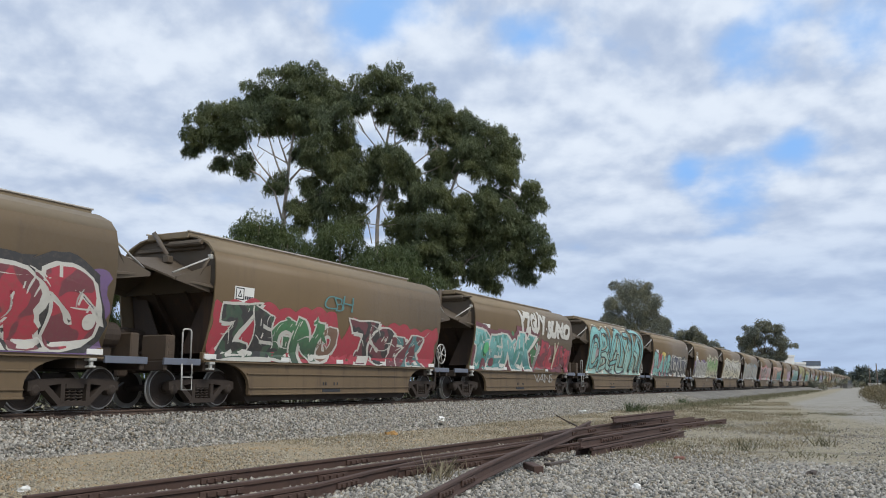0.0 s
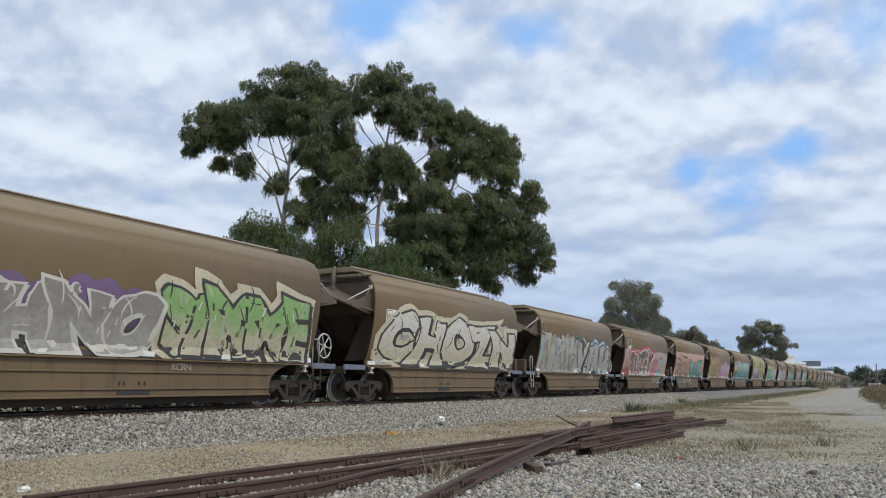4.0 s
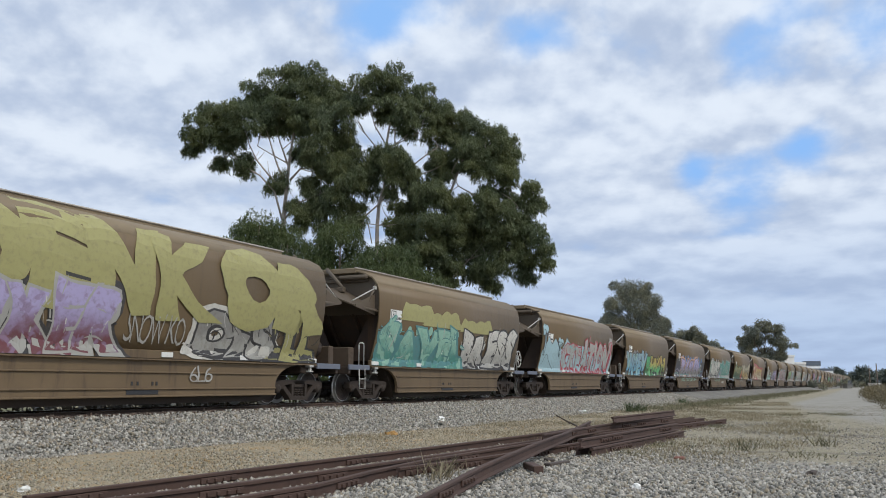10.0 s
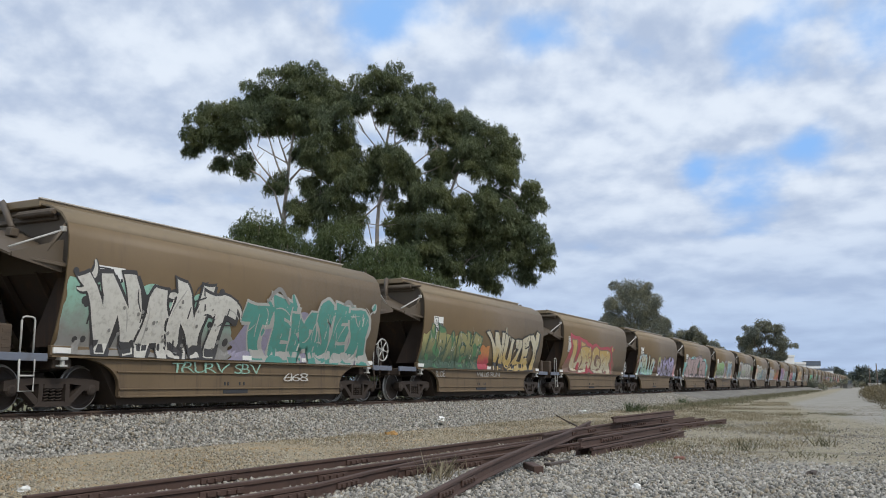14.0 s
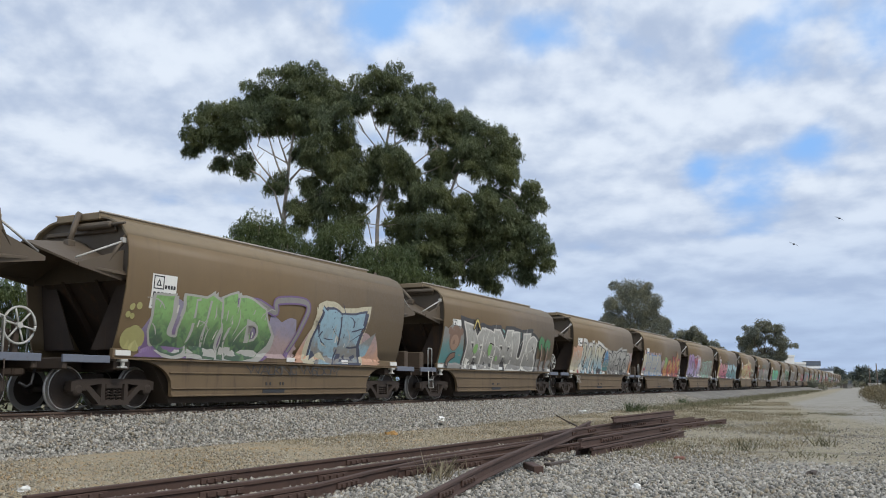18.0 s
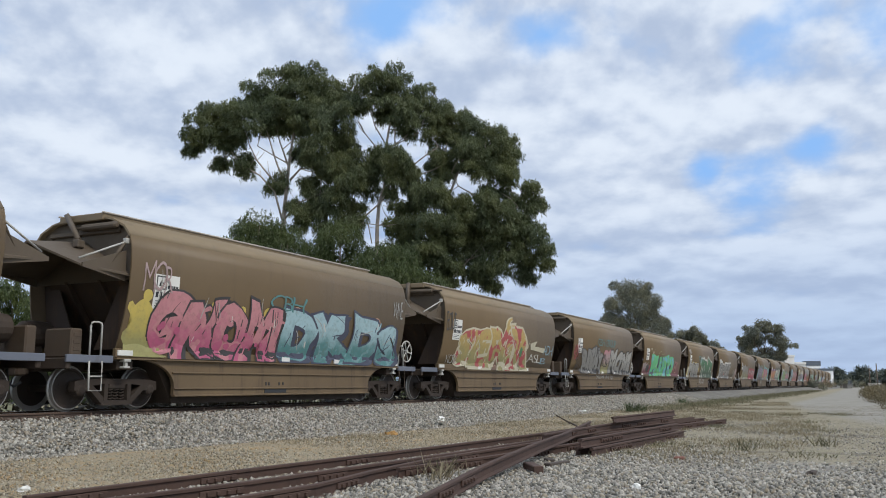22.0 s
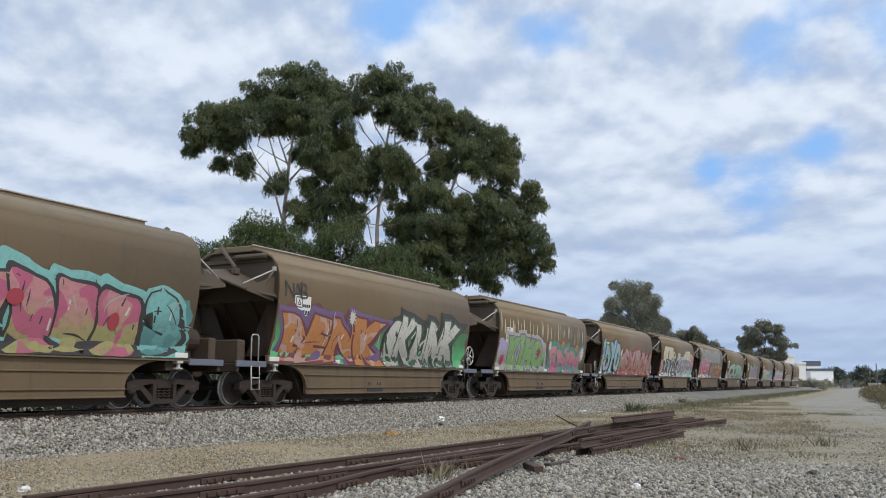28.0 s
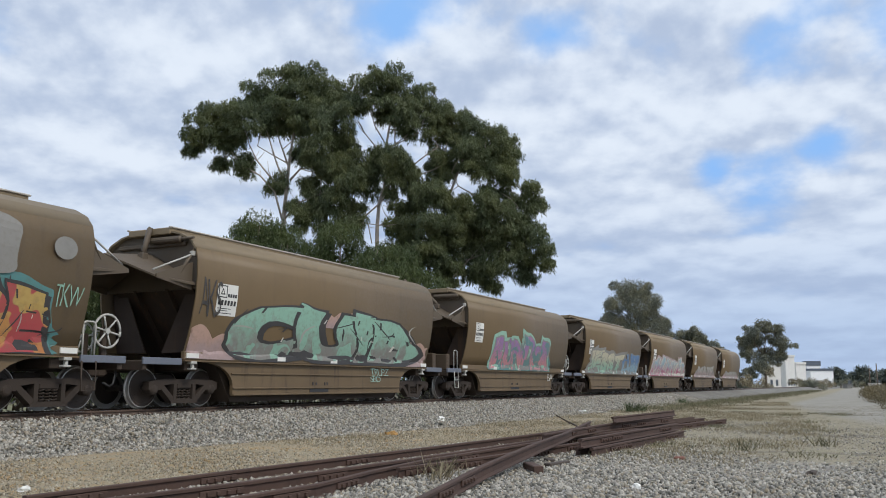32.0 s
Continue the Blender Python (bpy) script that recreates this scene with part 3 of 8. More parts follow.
def spring_mesh():
    bm = bmesh.new()
    pts = [(0.055 * math.cos(k * 2 * math.pi / 8), 0.055 * math.sin(k * 2 * math.pi / 8), 0.24 * k / 32) for k in range(33)]
    tube(bm, pts, 0.016, sides=4)
    return mesh_of("spring", bm, BOGIE)


SPRING = spring_mesh()


def axle_box_mesh():
    bm = bmesh.new()
    lathe(bm, [(0.10, -0.12), (0.125, -0.10), (0.125, 0.07), (0.095, 0.10), (0.06, 0.115)], 12)
    box(bm, -0.14, 0.14, -0.09, 0.05, -0.05, 0.10, 0.02)
    return mesh_of("axle_box", bm, BOGIE)


AXLE_BOX = axle_box_mesh()
WHEELSETS = []


def build_bogie(wagon, x):
    bm = bmesh.new()
    box(bm, -0.24, 0.24, -0.95, 0.95, 0.44, 0.66, 0.03)
    box(bm, -0.30, 0.30, -0.30, 0.30, 0.64, 0.78, 0.02)
    bogie = part("bogie", bm, BOGIE, wagon, "cast steel two-axle bogie")
    bogie.matrix_basis = pose(x, 0, 0)
    for y in (-0.86, 0.86):
        shared("side_frame", SIDE_FRAME, bogie, pose(0, y, 0))
        for k in (-0.15, 0.0, 0.15):
            shared("spring", SPRING, bogie, pose(k, y * 1.035, 0.21))
        for k in (-0.92, 0.92):
            shared("axle_box", AXLE_BOX, bogie, pose(k, y * 1.0, 0.435, 0, 0, 0 if y > 0 else 180))
    for k in (-0.92, 0.92):
        shared("wheelset", WHEELSET, bogie, pose(k, 0, 0.465))
    return bogie


def hoop(bm, x0, x1, y, z0, z1, r=0.02):
    c = 0.07
    tube(bm, [(x0, y, z0), (x0, y, z1 - c), (x0 + c * 0.3, y, z1 - c * 0.3), (x0 + c, y, z1), (x1 - c, y, z1), (x1 - c * 0.3, y, z1 - c * 0.3), (x1, y, z1 - c), (x1, y, z0)], r)


def build_wagon():
    """A grain hopper: half round body on two bogies. Front end towards -x, fittings on the -y side."""
    w = tagged(empty("hopper_wagon"), "brown steel grain hopper wagon covered in graffiti", "hopper wagon", "wagons of the grain train")
    # sides and roof: the sides reach up to the shoulder, the roof is the lighter sheet above
    bm, bm2 = bmesh.new(), bmesh.new()
    for s in (-1, 1):
        pts = [(s * y, z) for y, z in PROFILE[:7]]
        pin = [(s * (y - 0.035), z) for y, z in PROFILE[:7]]
        prism(bm, pts + pin[::-1], "x", -HALF, HALF)
    body = part("body", bm, PAINT, w, "brown painted side sheets")
    for f in body.data.polygons:
        f.use_smooth = abs(f.normal.x) < 0.5 and abs(f.normal.z) < 0.9
    roof_pts = [(-y, z) for y, z in PROFILE[6:]] + [(y, z) for y, z in reversed(PROFILE[6:-1])]
    prism(bm2, roof_pts + [(y * 0.975, z - 0.035) for y, z in reversed(roof_pts)], "x", -HALF - 0.005, HALF + 0.005)
    roof = part("roof", bm2, ROOF, w, "paler dusty brown curved roof")
    for f in roof.data.polygons:
        f.use_smooth = abs(f.normal.x) < 0.5
    bm = bmesh.new()
    box(bm, -HALF - 0.04, 4.95, -0.66, 0.66, 4.0, 4.165, 0.02)
    hatch = part("roof_hatch", bm, ROOF, w, "long low hatch cover on the roof")
    for y in (-0.66, 0.66):
        bm = bmesh.new()
        box(bm, -HALF - 0.06, 4.98, y - 0.03, y + 0.03, 4.15, 4.185, 0.008)
        part("lip", bm, LIP, hatch, "pale worn lip of the hatch")
    for s in (-1, 1):
        # sill with its lip
        bm = bmesh.new()
        box(bm, -HALF - 0.02, HALF + 0.02, min(s * 1.14, s * 1.245), max(s * 1.14, s * 1.245), 1.09, 1.275, 0.012)
        box(bm, -HALF - 0.02, HALF + 0.02, min(s * 1.14, s * 1.28), max(s * 1.14, s * 1.28), 1.055, 1.087)
        part("side_sill", bm, SKIRT, w)
        # discharge skirt with arched ends
        arc = [(5.15 - 1.05 * math.sin(a), 1.05 - 0.55 * (1 - math.cos(a))) for a in [math.pi / 2 * k / 8 for k in range(9)]]
        outline = arc + [(4.1, 0.30), (-4.1, 0.30)] + [(-x, z) for x, z in reversed(arc)]
        bm = bmesh.new()
        prism(bm, outline, "y", s * 1.10, s * 1.19)
        skirt = part("skirt", bm, SKIRT, w, "dusty lower hopper skirt")
        bm = bmesh.new()
        for z, x1 in ((0.78, 4.18), (0.43, 4.1)):
            box(bm, -x1, x1, min(s * 1.185, s * 1.225), max(s * 1.185, s * 1.225), z, z + 0.035, 0.008)
        box(bm, -4.1, 4.1, min(s * 1.12, s * 1.24), max(s * 1.12, s * 1.24), 0.27, 0.31, 0.008)
        part("skirt_rib", bm, SKIRT, skirt)
        bm = bmesh.new()
        box(bm, s * 0.45 - 0.45, s * 0.45 + 0.45, min(s * 1.185, s * 1.20), max(s * 1.185, s * 1.20), 0.33, 0.42)
        for k in (-0.42, -0.3, 0.12, 0.28):
            box(bm, k + s * 0.45, k + s * 0.45 + 0.05, min(s * 1.185, s * 1.20), max(s * 1.185, s * 1.20), 0.52, 0.60)
        part("discharge_slot", bm, INK, skirt, "dark opening of the discharge gate")
        # bright plates along the sill
        for x in (-5.62, -2.75, -0.15, 2.3, 5.60):
            bm = bmesh.new()
            wide = 0.20 if abs(x) > 5 else 0.17
            box(bm, x - wide, x + wide, min(s * 1.243, s * 1.275), max(s * 1.243, s * 1.275), 1.13, 1.24, 0.004)
            part("reflector_plate", bm, WHITE, w, "white reflective plate")
        for x in (-5.57, 5.57):
            bm = bmesh.new()
            box(bm, x - 0.09, x + 0.09, min(s * 1.14, s * 1.30), max(s * 1.14, s * 1.30), 1.0, 1.06, 0.01)
            box(bm, x - 0.035, x + 0.035, min(s * 1.2, s * 1.27), max(s * 1.2, s * 1.27), 0.90, 1.01, 0.01)
            box(bm, x - 0.09, x + 0.09, min(s * 1.16, s * 1.29), max(s * 1.16, s * 1.29), 0.87, 0.91, 0.01)
            part("jacking_pad", bm, PALE, w, "pale jacking bracket")
    # number board: emblem and lettering bars
    for s in (-1, 1):
        m = Matrix.Rotation(0.0 if s < 0 else math.pi, 4, "Z")
        z0, z1 = 2.14, 2.88

        def plate(bm, x0, x1, a, b, lift, corner=None):
            pts = [(x0, a), (x1, a), (x1, b), (x0, b)] if corner is None else corner
            low = [bm.verts.new((x, -side_y(z) + 0.004, z)) for x, z in pts]
            top = [bm.verts.new((x, -side_y(z) - lift, z)) for x, z in pts]
            bm.faces.new(low), bm.faces.new(top)
            for k in range(len(pts)):
                bm.faces.new((low[k], low[(k + 1) % len(pts)], top[(k + 1) % len(pts)], top[k]))
        bm = bmesh.new()
        plate(bm, -5.14, -4.42, z0, 2.5, 0.006)
        plate(bm, -5.14, -4.42, 2.5, z1, 0.006)
        bmesh.ops.transform(bm, matrix=m, verts=bm.verts)
        board = part("number_board", bm, WHITE, w, "white number board with dark markings")
        bm = bmesh.new()
        for a, b, c, d in ((-5.10, -4.80, 2.56, 2.585), (-5.10, -4.80, 2.825, 2.85), (-5.10, -5.075, 2.585, 2.825), (-4.825, -4.80, 2.585, 2.825)):
            plate(bm, a, b, c, d, 0.010)
        for a, b, c, d in (((-5.03, 2.63), (-4.87, 2.63), (-4.885, 2.655), (-5.015, 2.655)), ((-5.03, 2.63), (-5.0, 2.63), (-4.95, 2.74), (-4.95, 2.79)), ((-4.9, 2.63), (-4.87, 2.63), (-4.95, 2.79), (-4.95, 2.74))):
            plate(bm, 0, 0, 0, 0, 0.010, [a, b, c, d])
        for k in range(4):
            plate(bm, -4.77 + k * 0.084, -4.71 + k * 0.084, 2.58, 2.66, 0.010)
        for k in range(6):
            plate(bm, -5.09 + k * 0.11, -5.02 + k * 0.11, 2.385, 2.50, 0.010)
        for z, x1 in ((2.30, -4.62), (2.25, -4.75), (2.19, -4.58)):
            plate(bm, -5.08, x1, z, z + 0.016, 0.010)
        bmesh.ops.transform(bm, matrix=m, verts=bm.verts)
        part("marking", bm, INK, board, "dark emblem and lettering bars")
    # ends
    for s in (-1, 1):
        def X(x):
            return s * (x + HALF - 5.62)
        bm = bmesh.new()
        # upper end wall under the roof
        ring = [(-y * 0.97, z - 0.035) for y, z in PROFILE[4:]] + [(y * 0.97, z - 0.035) for y, z in reversed(PROFILE[4:-1])]
        prism(bm, ring + [(1.44, 2.7), (-1.44, 2.7)], "x", X(5.50), X(5.46))
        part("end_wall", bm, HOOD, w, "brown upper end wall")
        for y in (-1, 1):
            bm = bmesh.new()
            sheet = [(5.51, 0.0, 3.58), (6.95, 0.0, 3.42), (6.72, y * 1.30, 2.90), (5.51, y * 1.44, 2.80)]
            top = [bm.verts.new((X(x), yy, z)) for x, yy, z in sheet]
            low = [bm.verts.new((X(x), yy, z - 0.045)) for x, yy, z in sheet]
            bm.faces.new(top), bm.faces.new(low)
            for k in range(4):
                bm.faces.new((top[k], top[(k + 1) % 4], low[(k + 1) % 4], low[k]))
            part("end_hood", bm, HOOD, w, "sloping brown hood over the end")
            bm = bmesh.new()
            cheek = [(X(5.60), 3.30), (X(6.70), 2.92), (X(6.70), 2.84), (X(5.60), 2.66)]
            prism(bm, cheek, "y", y * 1.31, y * 1.345)
            part("hood_cheek", bm, HOOD, w)
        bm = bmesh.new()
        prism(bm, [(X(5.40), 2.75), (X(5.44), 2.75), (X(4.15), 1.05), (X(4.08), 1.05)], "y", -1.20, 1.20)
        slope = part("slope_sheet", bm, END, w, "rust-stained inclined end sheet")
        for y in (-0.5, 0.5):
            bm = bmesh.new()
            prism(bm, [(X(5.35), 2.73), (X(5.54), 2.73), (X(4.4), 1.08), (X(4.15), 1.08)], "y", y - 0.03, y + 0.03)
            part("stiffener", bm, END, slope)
        for y in (-1, 1):
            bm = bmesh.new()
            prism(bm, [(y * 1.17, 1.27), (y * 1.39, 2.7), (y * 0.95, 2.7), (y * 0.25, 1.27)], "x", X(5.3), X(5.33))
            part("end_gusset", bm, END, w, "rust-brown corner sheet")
            bm = bmesh.new()
            tube(bm, [(X(5.56), y * 1.36, 3.62), (X(5.95), y * 1.30, 3.02)], 0.05, sides=4)
            part("corner_strut", bm, HOOD, w)
            bm = bmesh.new()
            tube(bm, [(X(5.64), y * 1.36, 3.48), (X(6.66), y * 1.18, 3.02)], 0.022)
            box(bm, X(5.64) - 0.05, X(5.64) + 0.05, y * 1.36 - 0.05, y * 1.36 + 0.05, 3.44, 3.55, 0.01)
            part("end_rod", bm, PALE, w, "pale diagonal rod")
        bm = bmesh.new()
        top, foot = (0.40, -0.40) if s < 0 else (0.05, 0.22)
        tube(bm, [(X(5.68), top, 4.17), (X(6.02), foot, 3.52)], 0.075, 0.07, 4)
        box(bm, min(X(5.93), X(6.11)), max(X(5.93), X(6.11)), foot - 0.09, foot + 0.09, 3.36, 3.53, 0.02)
        part("strut", bm, HOOD, w, "brown flat bar bracing the hood")
        bm = bmesh.new()
        lathe(bm, [(0.05, -0.55), (0.075, -0.50), (0.075, 0.45), (0.03, 0.48), (0.03, 0.85)], 10)
        bmesh.ops.translate(bm, vec=(X(5.66), s * 0.55, 3.86), verts=bm.verts)
        part("ram", bm, HOOD, w, "dusty cylinder under the roof end")
        bm = bmesh.new()
        box(bm, min(X(5.48), X(5.58)), max(X(5.48), X(5.58)), -1.05, 1.05, 3.72, 3.82, 0.02)
        part("end_beam", bm, HOOD, w)
        # headstock and end platform
        bm = bmesh.new()
        box(bm, min(X(5.45), s * 6.98), max(X(5.45), s * 6.98), -1.18, 1.18, 1.02, 1.057)
        box(bm, min(s * 6.90, s * 7.02), max(s * 6.90, s * 7.02), -1.20, 1.20, 0.84, 1.06, 0.02)
        part("headstock", bm, FRAME, w, "dark steel headstock and platform")
        for y in (-1, 1):
            bm = bmesh.new()
            box(bm, min(X(5.70), s * 7.06), max(X(5.70), s * 7.06), min(y * 1.19, y * 1.25), max(y * 1.19, y * 1.25), 0.97, 1.12, 0.01)
            part("platform_edge", bm, BLUEGREY, w, "blue-grey platform edge")
        bm = bmesh.new()
        box(bm, min(s * (6.95), s * (7.14)), max(s * (6.95), s * (7.14)), -0.10, 0.10, 0.74, 0.96, 0.02)
        box(bm, min(s * (7.05), s * (7.30)), max(s * (7.05), s * (7.30)), -0.15, 0.17, 0.70, 1.0, 0.04)
        part("coupler", bm, FRAME, w, "dark steel coupler")
        bm = bmesh.new()
        tube(bm, [(s * (6.95), 0.35, 0.85), (s * (7.02), 0.35, 0.55), (s * (7.12), 0.35, 0.5), (s * (7.28), 0.33, 0.58)], 0.025)
        part("brake_hose", bm, INK, w, "black rubber brake hose")
    bm = bmesh.new()
    box(bm, -6.95, 6.95, -0.22, 0.22, 0.80, 1.04, 0.02)
    for x in (-5.5, 5.5):
        box(bm, x - 0.22, x + 0.22, -1.15, 1.15, 0.84, 1.04, 0.02)
    part("centre_sill", bm, FRAME, w)
    bm = bmesh.new()
    prism(bm, [(-4.5, 1.05), (4.5, 1.05), (3.9, 0.12), (-3.9, 0.12)], "y", -0.95, 0.95)
    part("hopper_bottom", bm, FRAME, w, "dark hopper bottom")
    # fittings on the -y side and at the ends
    bm = bmesh.new()
    hoop(bm, -6.50, -6.22, -1.22, 1.08, 1.78)
    part("handrail", bm, PALE, w, "pale hooped handrail")
    bm = bmesh.new()
    tube(bm, [(-6.52, -1.25, 1.0), (-6.52, -1.27, 0.42), (-6.2, -1.27, 0.42), (-6.2, -1.25, 1.0)], 0.02)
    tube(bm, [(-6.52, -1.27, 0.70), (-6.2, -1.27, 0.70)], 0.018)
    part("step_ladder", bm, PALE, w, "pale steel step")
    bm = bmesh.new()
    box(bm, -6.86, -6.58, -1.10, -0.34, 1.06, 1.64, 0.03)
    for z in (1.2, 1.34, 1.48):
        box(bm, -6.80, -6.64, -1.108, -1.09, z, z + 0.07, 0.004)
    part("valve_box", bm, BOXPAINT, w, "brown equipment box")
    bm = bmesh.new()
    box(bm, -7.0, -6.76, 0.45, 1.05, 1.06, 1.64, 0.03)
    part("valve_box", bm, BOXPAINT, w, "brown equipment box")
    bm = bmesh.new()
    lathe(bm, [(0.12, -6.72), (0.27, -6.62), (0.29, -6.4), (0.27, -6.02), (0.12, -5.95)], 16, "x")
    bmesh.ops.translate(bm, vec=(0, 0.62, 1.58), verts=bm.verts)
    box(bm, -6.5, -6.2, 0.5, 0.74, 1.05, 1.34, 0.02)
    part("air_reservoir", bm, FRAME, w, "dark cylindrical air reservoir")
    bm = bmesh.new()
    hoop(bm, 5.95, 6.25, -1.22, 1.08, 1.78)
    part("handrail", bm, PALE, w, "pale hooped handrail")
    bm = bmesh.new()
    tube(bm, [(5.93, -1.25, 1.0), (5.93, -1.27, 0.42), (6.28, -1.27, 0.42), (6.28, -1.25, 1.0)], 0.02)
    part("step_ladder", bm, FRAME, w)
    bm = bmesh.new()
    n = 24
    tube(bm, [(0.34 * math.cos(2 * math.pi * k / n), 0, 0.34 * math.sin(2 * math.pi * k / n)) for k in range(n + 1)], 0.024)
    wheel = part("brake_wheel", bm, PALE, w, "white six-spoked hand brake wheel")
    wheel.matrix_basis = pose(6.62, -1.14, 1.62)
    bm = bmesh.new()
    tube(bm, [(0.05, 0.01, 0), (0.34, 0, 0)], 0.02, sides=5)
    me = mesh_of("spoke", bm, PALE)
    for k in range(6):
        shared("spoke", me, wheel, pose(0, 0, 0, 0, k * 60 + 12, 0))
    bm = bmesh.new()
    lathe(bm, [(0.06, -0.03), (0.06, 0.05)], 10)
    part("hub", bm, PALE, wheel)
    bm = bmesh.new()
    box(bm, 6.56, 6.68, -1.09, -0.98, 1.05, 1.70, 0.02)
    tube(bm, [(6.62, -1.14, 1.62), (6.62, -1.0, 1.62)], 0.03)
    part("brake_stand", bm, FRAME, w, "dark brake column")
    for x in (-5.48, 5.48):
        build_bogie(w, x)
    return w


WAGON_COUNT = 46
FIRST = -1


def travelled(t):
    """Wagon lengths that the train has gone by at t seconds; it gathers speed slowly."""
    return 1.111019 * t + 0.00396722 * t * t - 1.750737e-5 * t ** 3


def wagon_pose(k, t):
    x = PITCH * (1.5649 + k - travelled(t)) - 1.38
    return pose(x, TRACK_Y, RAIL_Z, 0, 0, 180 if k % 2 else 0)


WAGONS = []
first_wagon = build_wagon()
first_wagon.matrix_basis = wagon_pose(FIRST, 0)
WAGONS.append(first_wagon)
for k in range(FIRST + 1, FIRST + WAGON_COUNT):
    wagon = copy_thing(first_wagon, wagon_pose(k, 0))
    WAGONS.append(wagon)
    if k % 2:
        # the hatch keeps its open end towards the head of the train
        for ob in wagon.children:
            if ob.name.startswith("roof_hatch"):
                ob.matrix_basis = pose(0, 0, 0, 0, 0, 180)

# ---- graffiti ----
SPRAY = {"wh": (0.62, 0.60, 0.53), "bk": (0.022, 0.022, 0.026), "rd": (0.42, 0.03, 0.055), "pk": (0.58, 0.24, 0.26), "hp": (0.50, 0.09, 0.20),
         "gn": (0.05, 0.20, 0.075), "lg": (0.22, 0.42, 0.13), "bg": (0.11, 0.52, 0.20), "tq": (0.20, 0.50, 0.47), "tl": (0.07, 0.24, 0.24), "mt": (0.27, 0.50, 0.38),
         "bl": (0.07, 0.20, 0.42), "lb": (0.28, 0.44, 0.52), "sk": (0.14, 0.42, 0.58), "pu": (0.16, 0.09, 0.22), "lv": (0.44, 0.38, 0.62), "vi": (0.30, 0.16, 0.36),
         "ye": (0.62, 0.48, 0.10), "ol": (0.30, 0.28, 0.11), "or": (0.52, 0.20, 0.05), "br": (0.20, 0.11, 0.07), "gy": (0.24, 0.232, 0.212),
         "lgy": (0.40, 0.39, 0.35), "na": (0.045, 0.055, 0.10), "mr": (0.16, 0.035, 0.05), "cr": (0.56, 0.51, 0.36), "sa": (0.52, 0.33, 0.26), "dg": (0.035, 0.085, 0.05),
         "pp": (0.42, 0.30, 0.29), "bw": (0.145, 0.115, 0.075), "go": (0.50, 0.34, 0.09), "pt": (0.36, 0.58, 0.50),
         "tn": (0.33, 0.20, 0.13), "bb": (0.38, 0.56, 0.60), "pc": (0.60, 0.34, 0.22), "yo": (0.36, 0.335, 0.12), "lvg": (0.27, 0.245, 0.33), "gt": (0.055, 0.27, 0.22), "pg": (0.17, 0.135, 0.16)}
SPRAY = {k: tuple(0.86 * c + 0.14 * d for c, d in zip(v, (0.20, 0.18, 0.15))) for k, v in SPRAY.items()}
PAINTS = {}


def spray(a, b=None, z0=1.2, z1=2.6, worn=0.38, patchy=True):
    """Sprayed paint that fades from one colour at z0 to another at z1, thin in places."""
    b = b or a
    third = None
    if "+" in a:
        a, third = a.split("+")
    key = (a, b, round(z0, 1), round(z1, 1), worn, third, patchy)
    if key in PAINTS:
        return PAINTS[key]
    m = bpy.data.materials.new("spray_" + a + "_" + b)
    m.use_nodes = True
    t = m.node_tree
    node, link = nodes_of(t)
    at = node("ShaderNodeTexCoord").outputs["Object"]
    sep = node("ShaderNodeSeparateXYZ")
    link(at, sep.inputs[0])
    cloud = noise_node(t, at, 2.2, 4.0, 0.6, 0.4)
    z = math_node(t, "ADD", sep.outputs[2], math_node(t, "MULTIPLY", math_node(t, "SUBTRACT", cloud, 0.5), 0.9 if a != b else 0.0))
    c = mix_colour(t, ramp(t, z, z0 + (z1 - z0) * 0.2, z0 + (z1 - z0) * 0.8), SPRAY[a], SPRAY[b])
    if a != b and patchy:
        patches = noise_node(t, at, 3.4, 2.0, 0.5, 0.8)
        c = mix_colour(t, math_node(t, "MULTIPLY", ramp(t, patches, 0.52, 0.62), 0.35), c, SPRAY[b])
        c = mix_colour(t, math_node(t, "MULTIPLY", ramp(t, noise_node(t, at, 4.6, 2.0, 0.5, 0.6), 0.58, 0.66), 0.35), c, SPRAY[a])
    if third:
        patches = noise_node(t, at, 1.7, 1.0, 0.4, 0.6)
        c = mix_colour(t, math_node(t, "MULTIPLY", ramp(t, patches, 0.515, 0.545), 0.92), c, SPRAY[third])
    fine = noise_node(t, at, 9.0, 5.0, 0.65)
    c = mix_colour(t, math_node(t, "MULTIPLY", ramp(t, fine, 0.45, 0.75), worn), c, SPRAY["bw"])
    c = mix_colour(t, math_node(t, "MULTIPLY", ramp(t, cloud, 0.5, 0.8), 0.3), c, tuple(x * 0.6 for x in SPRAY[a]))
    b_ = node("ShaderNodeBsdfPrincipled")
    link(c, b_.inputs["Base Color"])
    b_.inputs["Roughness"].default_value = 0.55
    link(b_.outputs[0], node("ShaderNodeOutputMaterial").inputs[0])
    PAINTS[key] = m
    return m


GLYPHS = {}


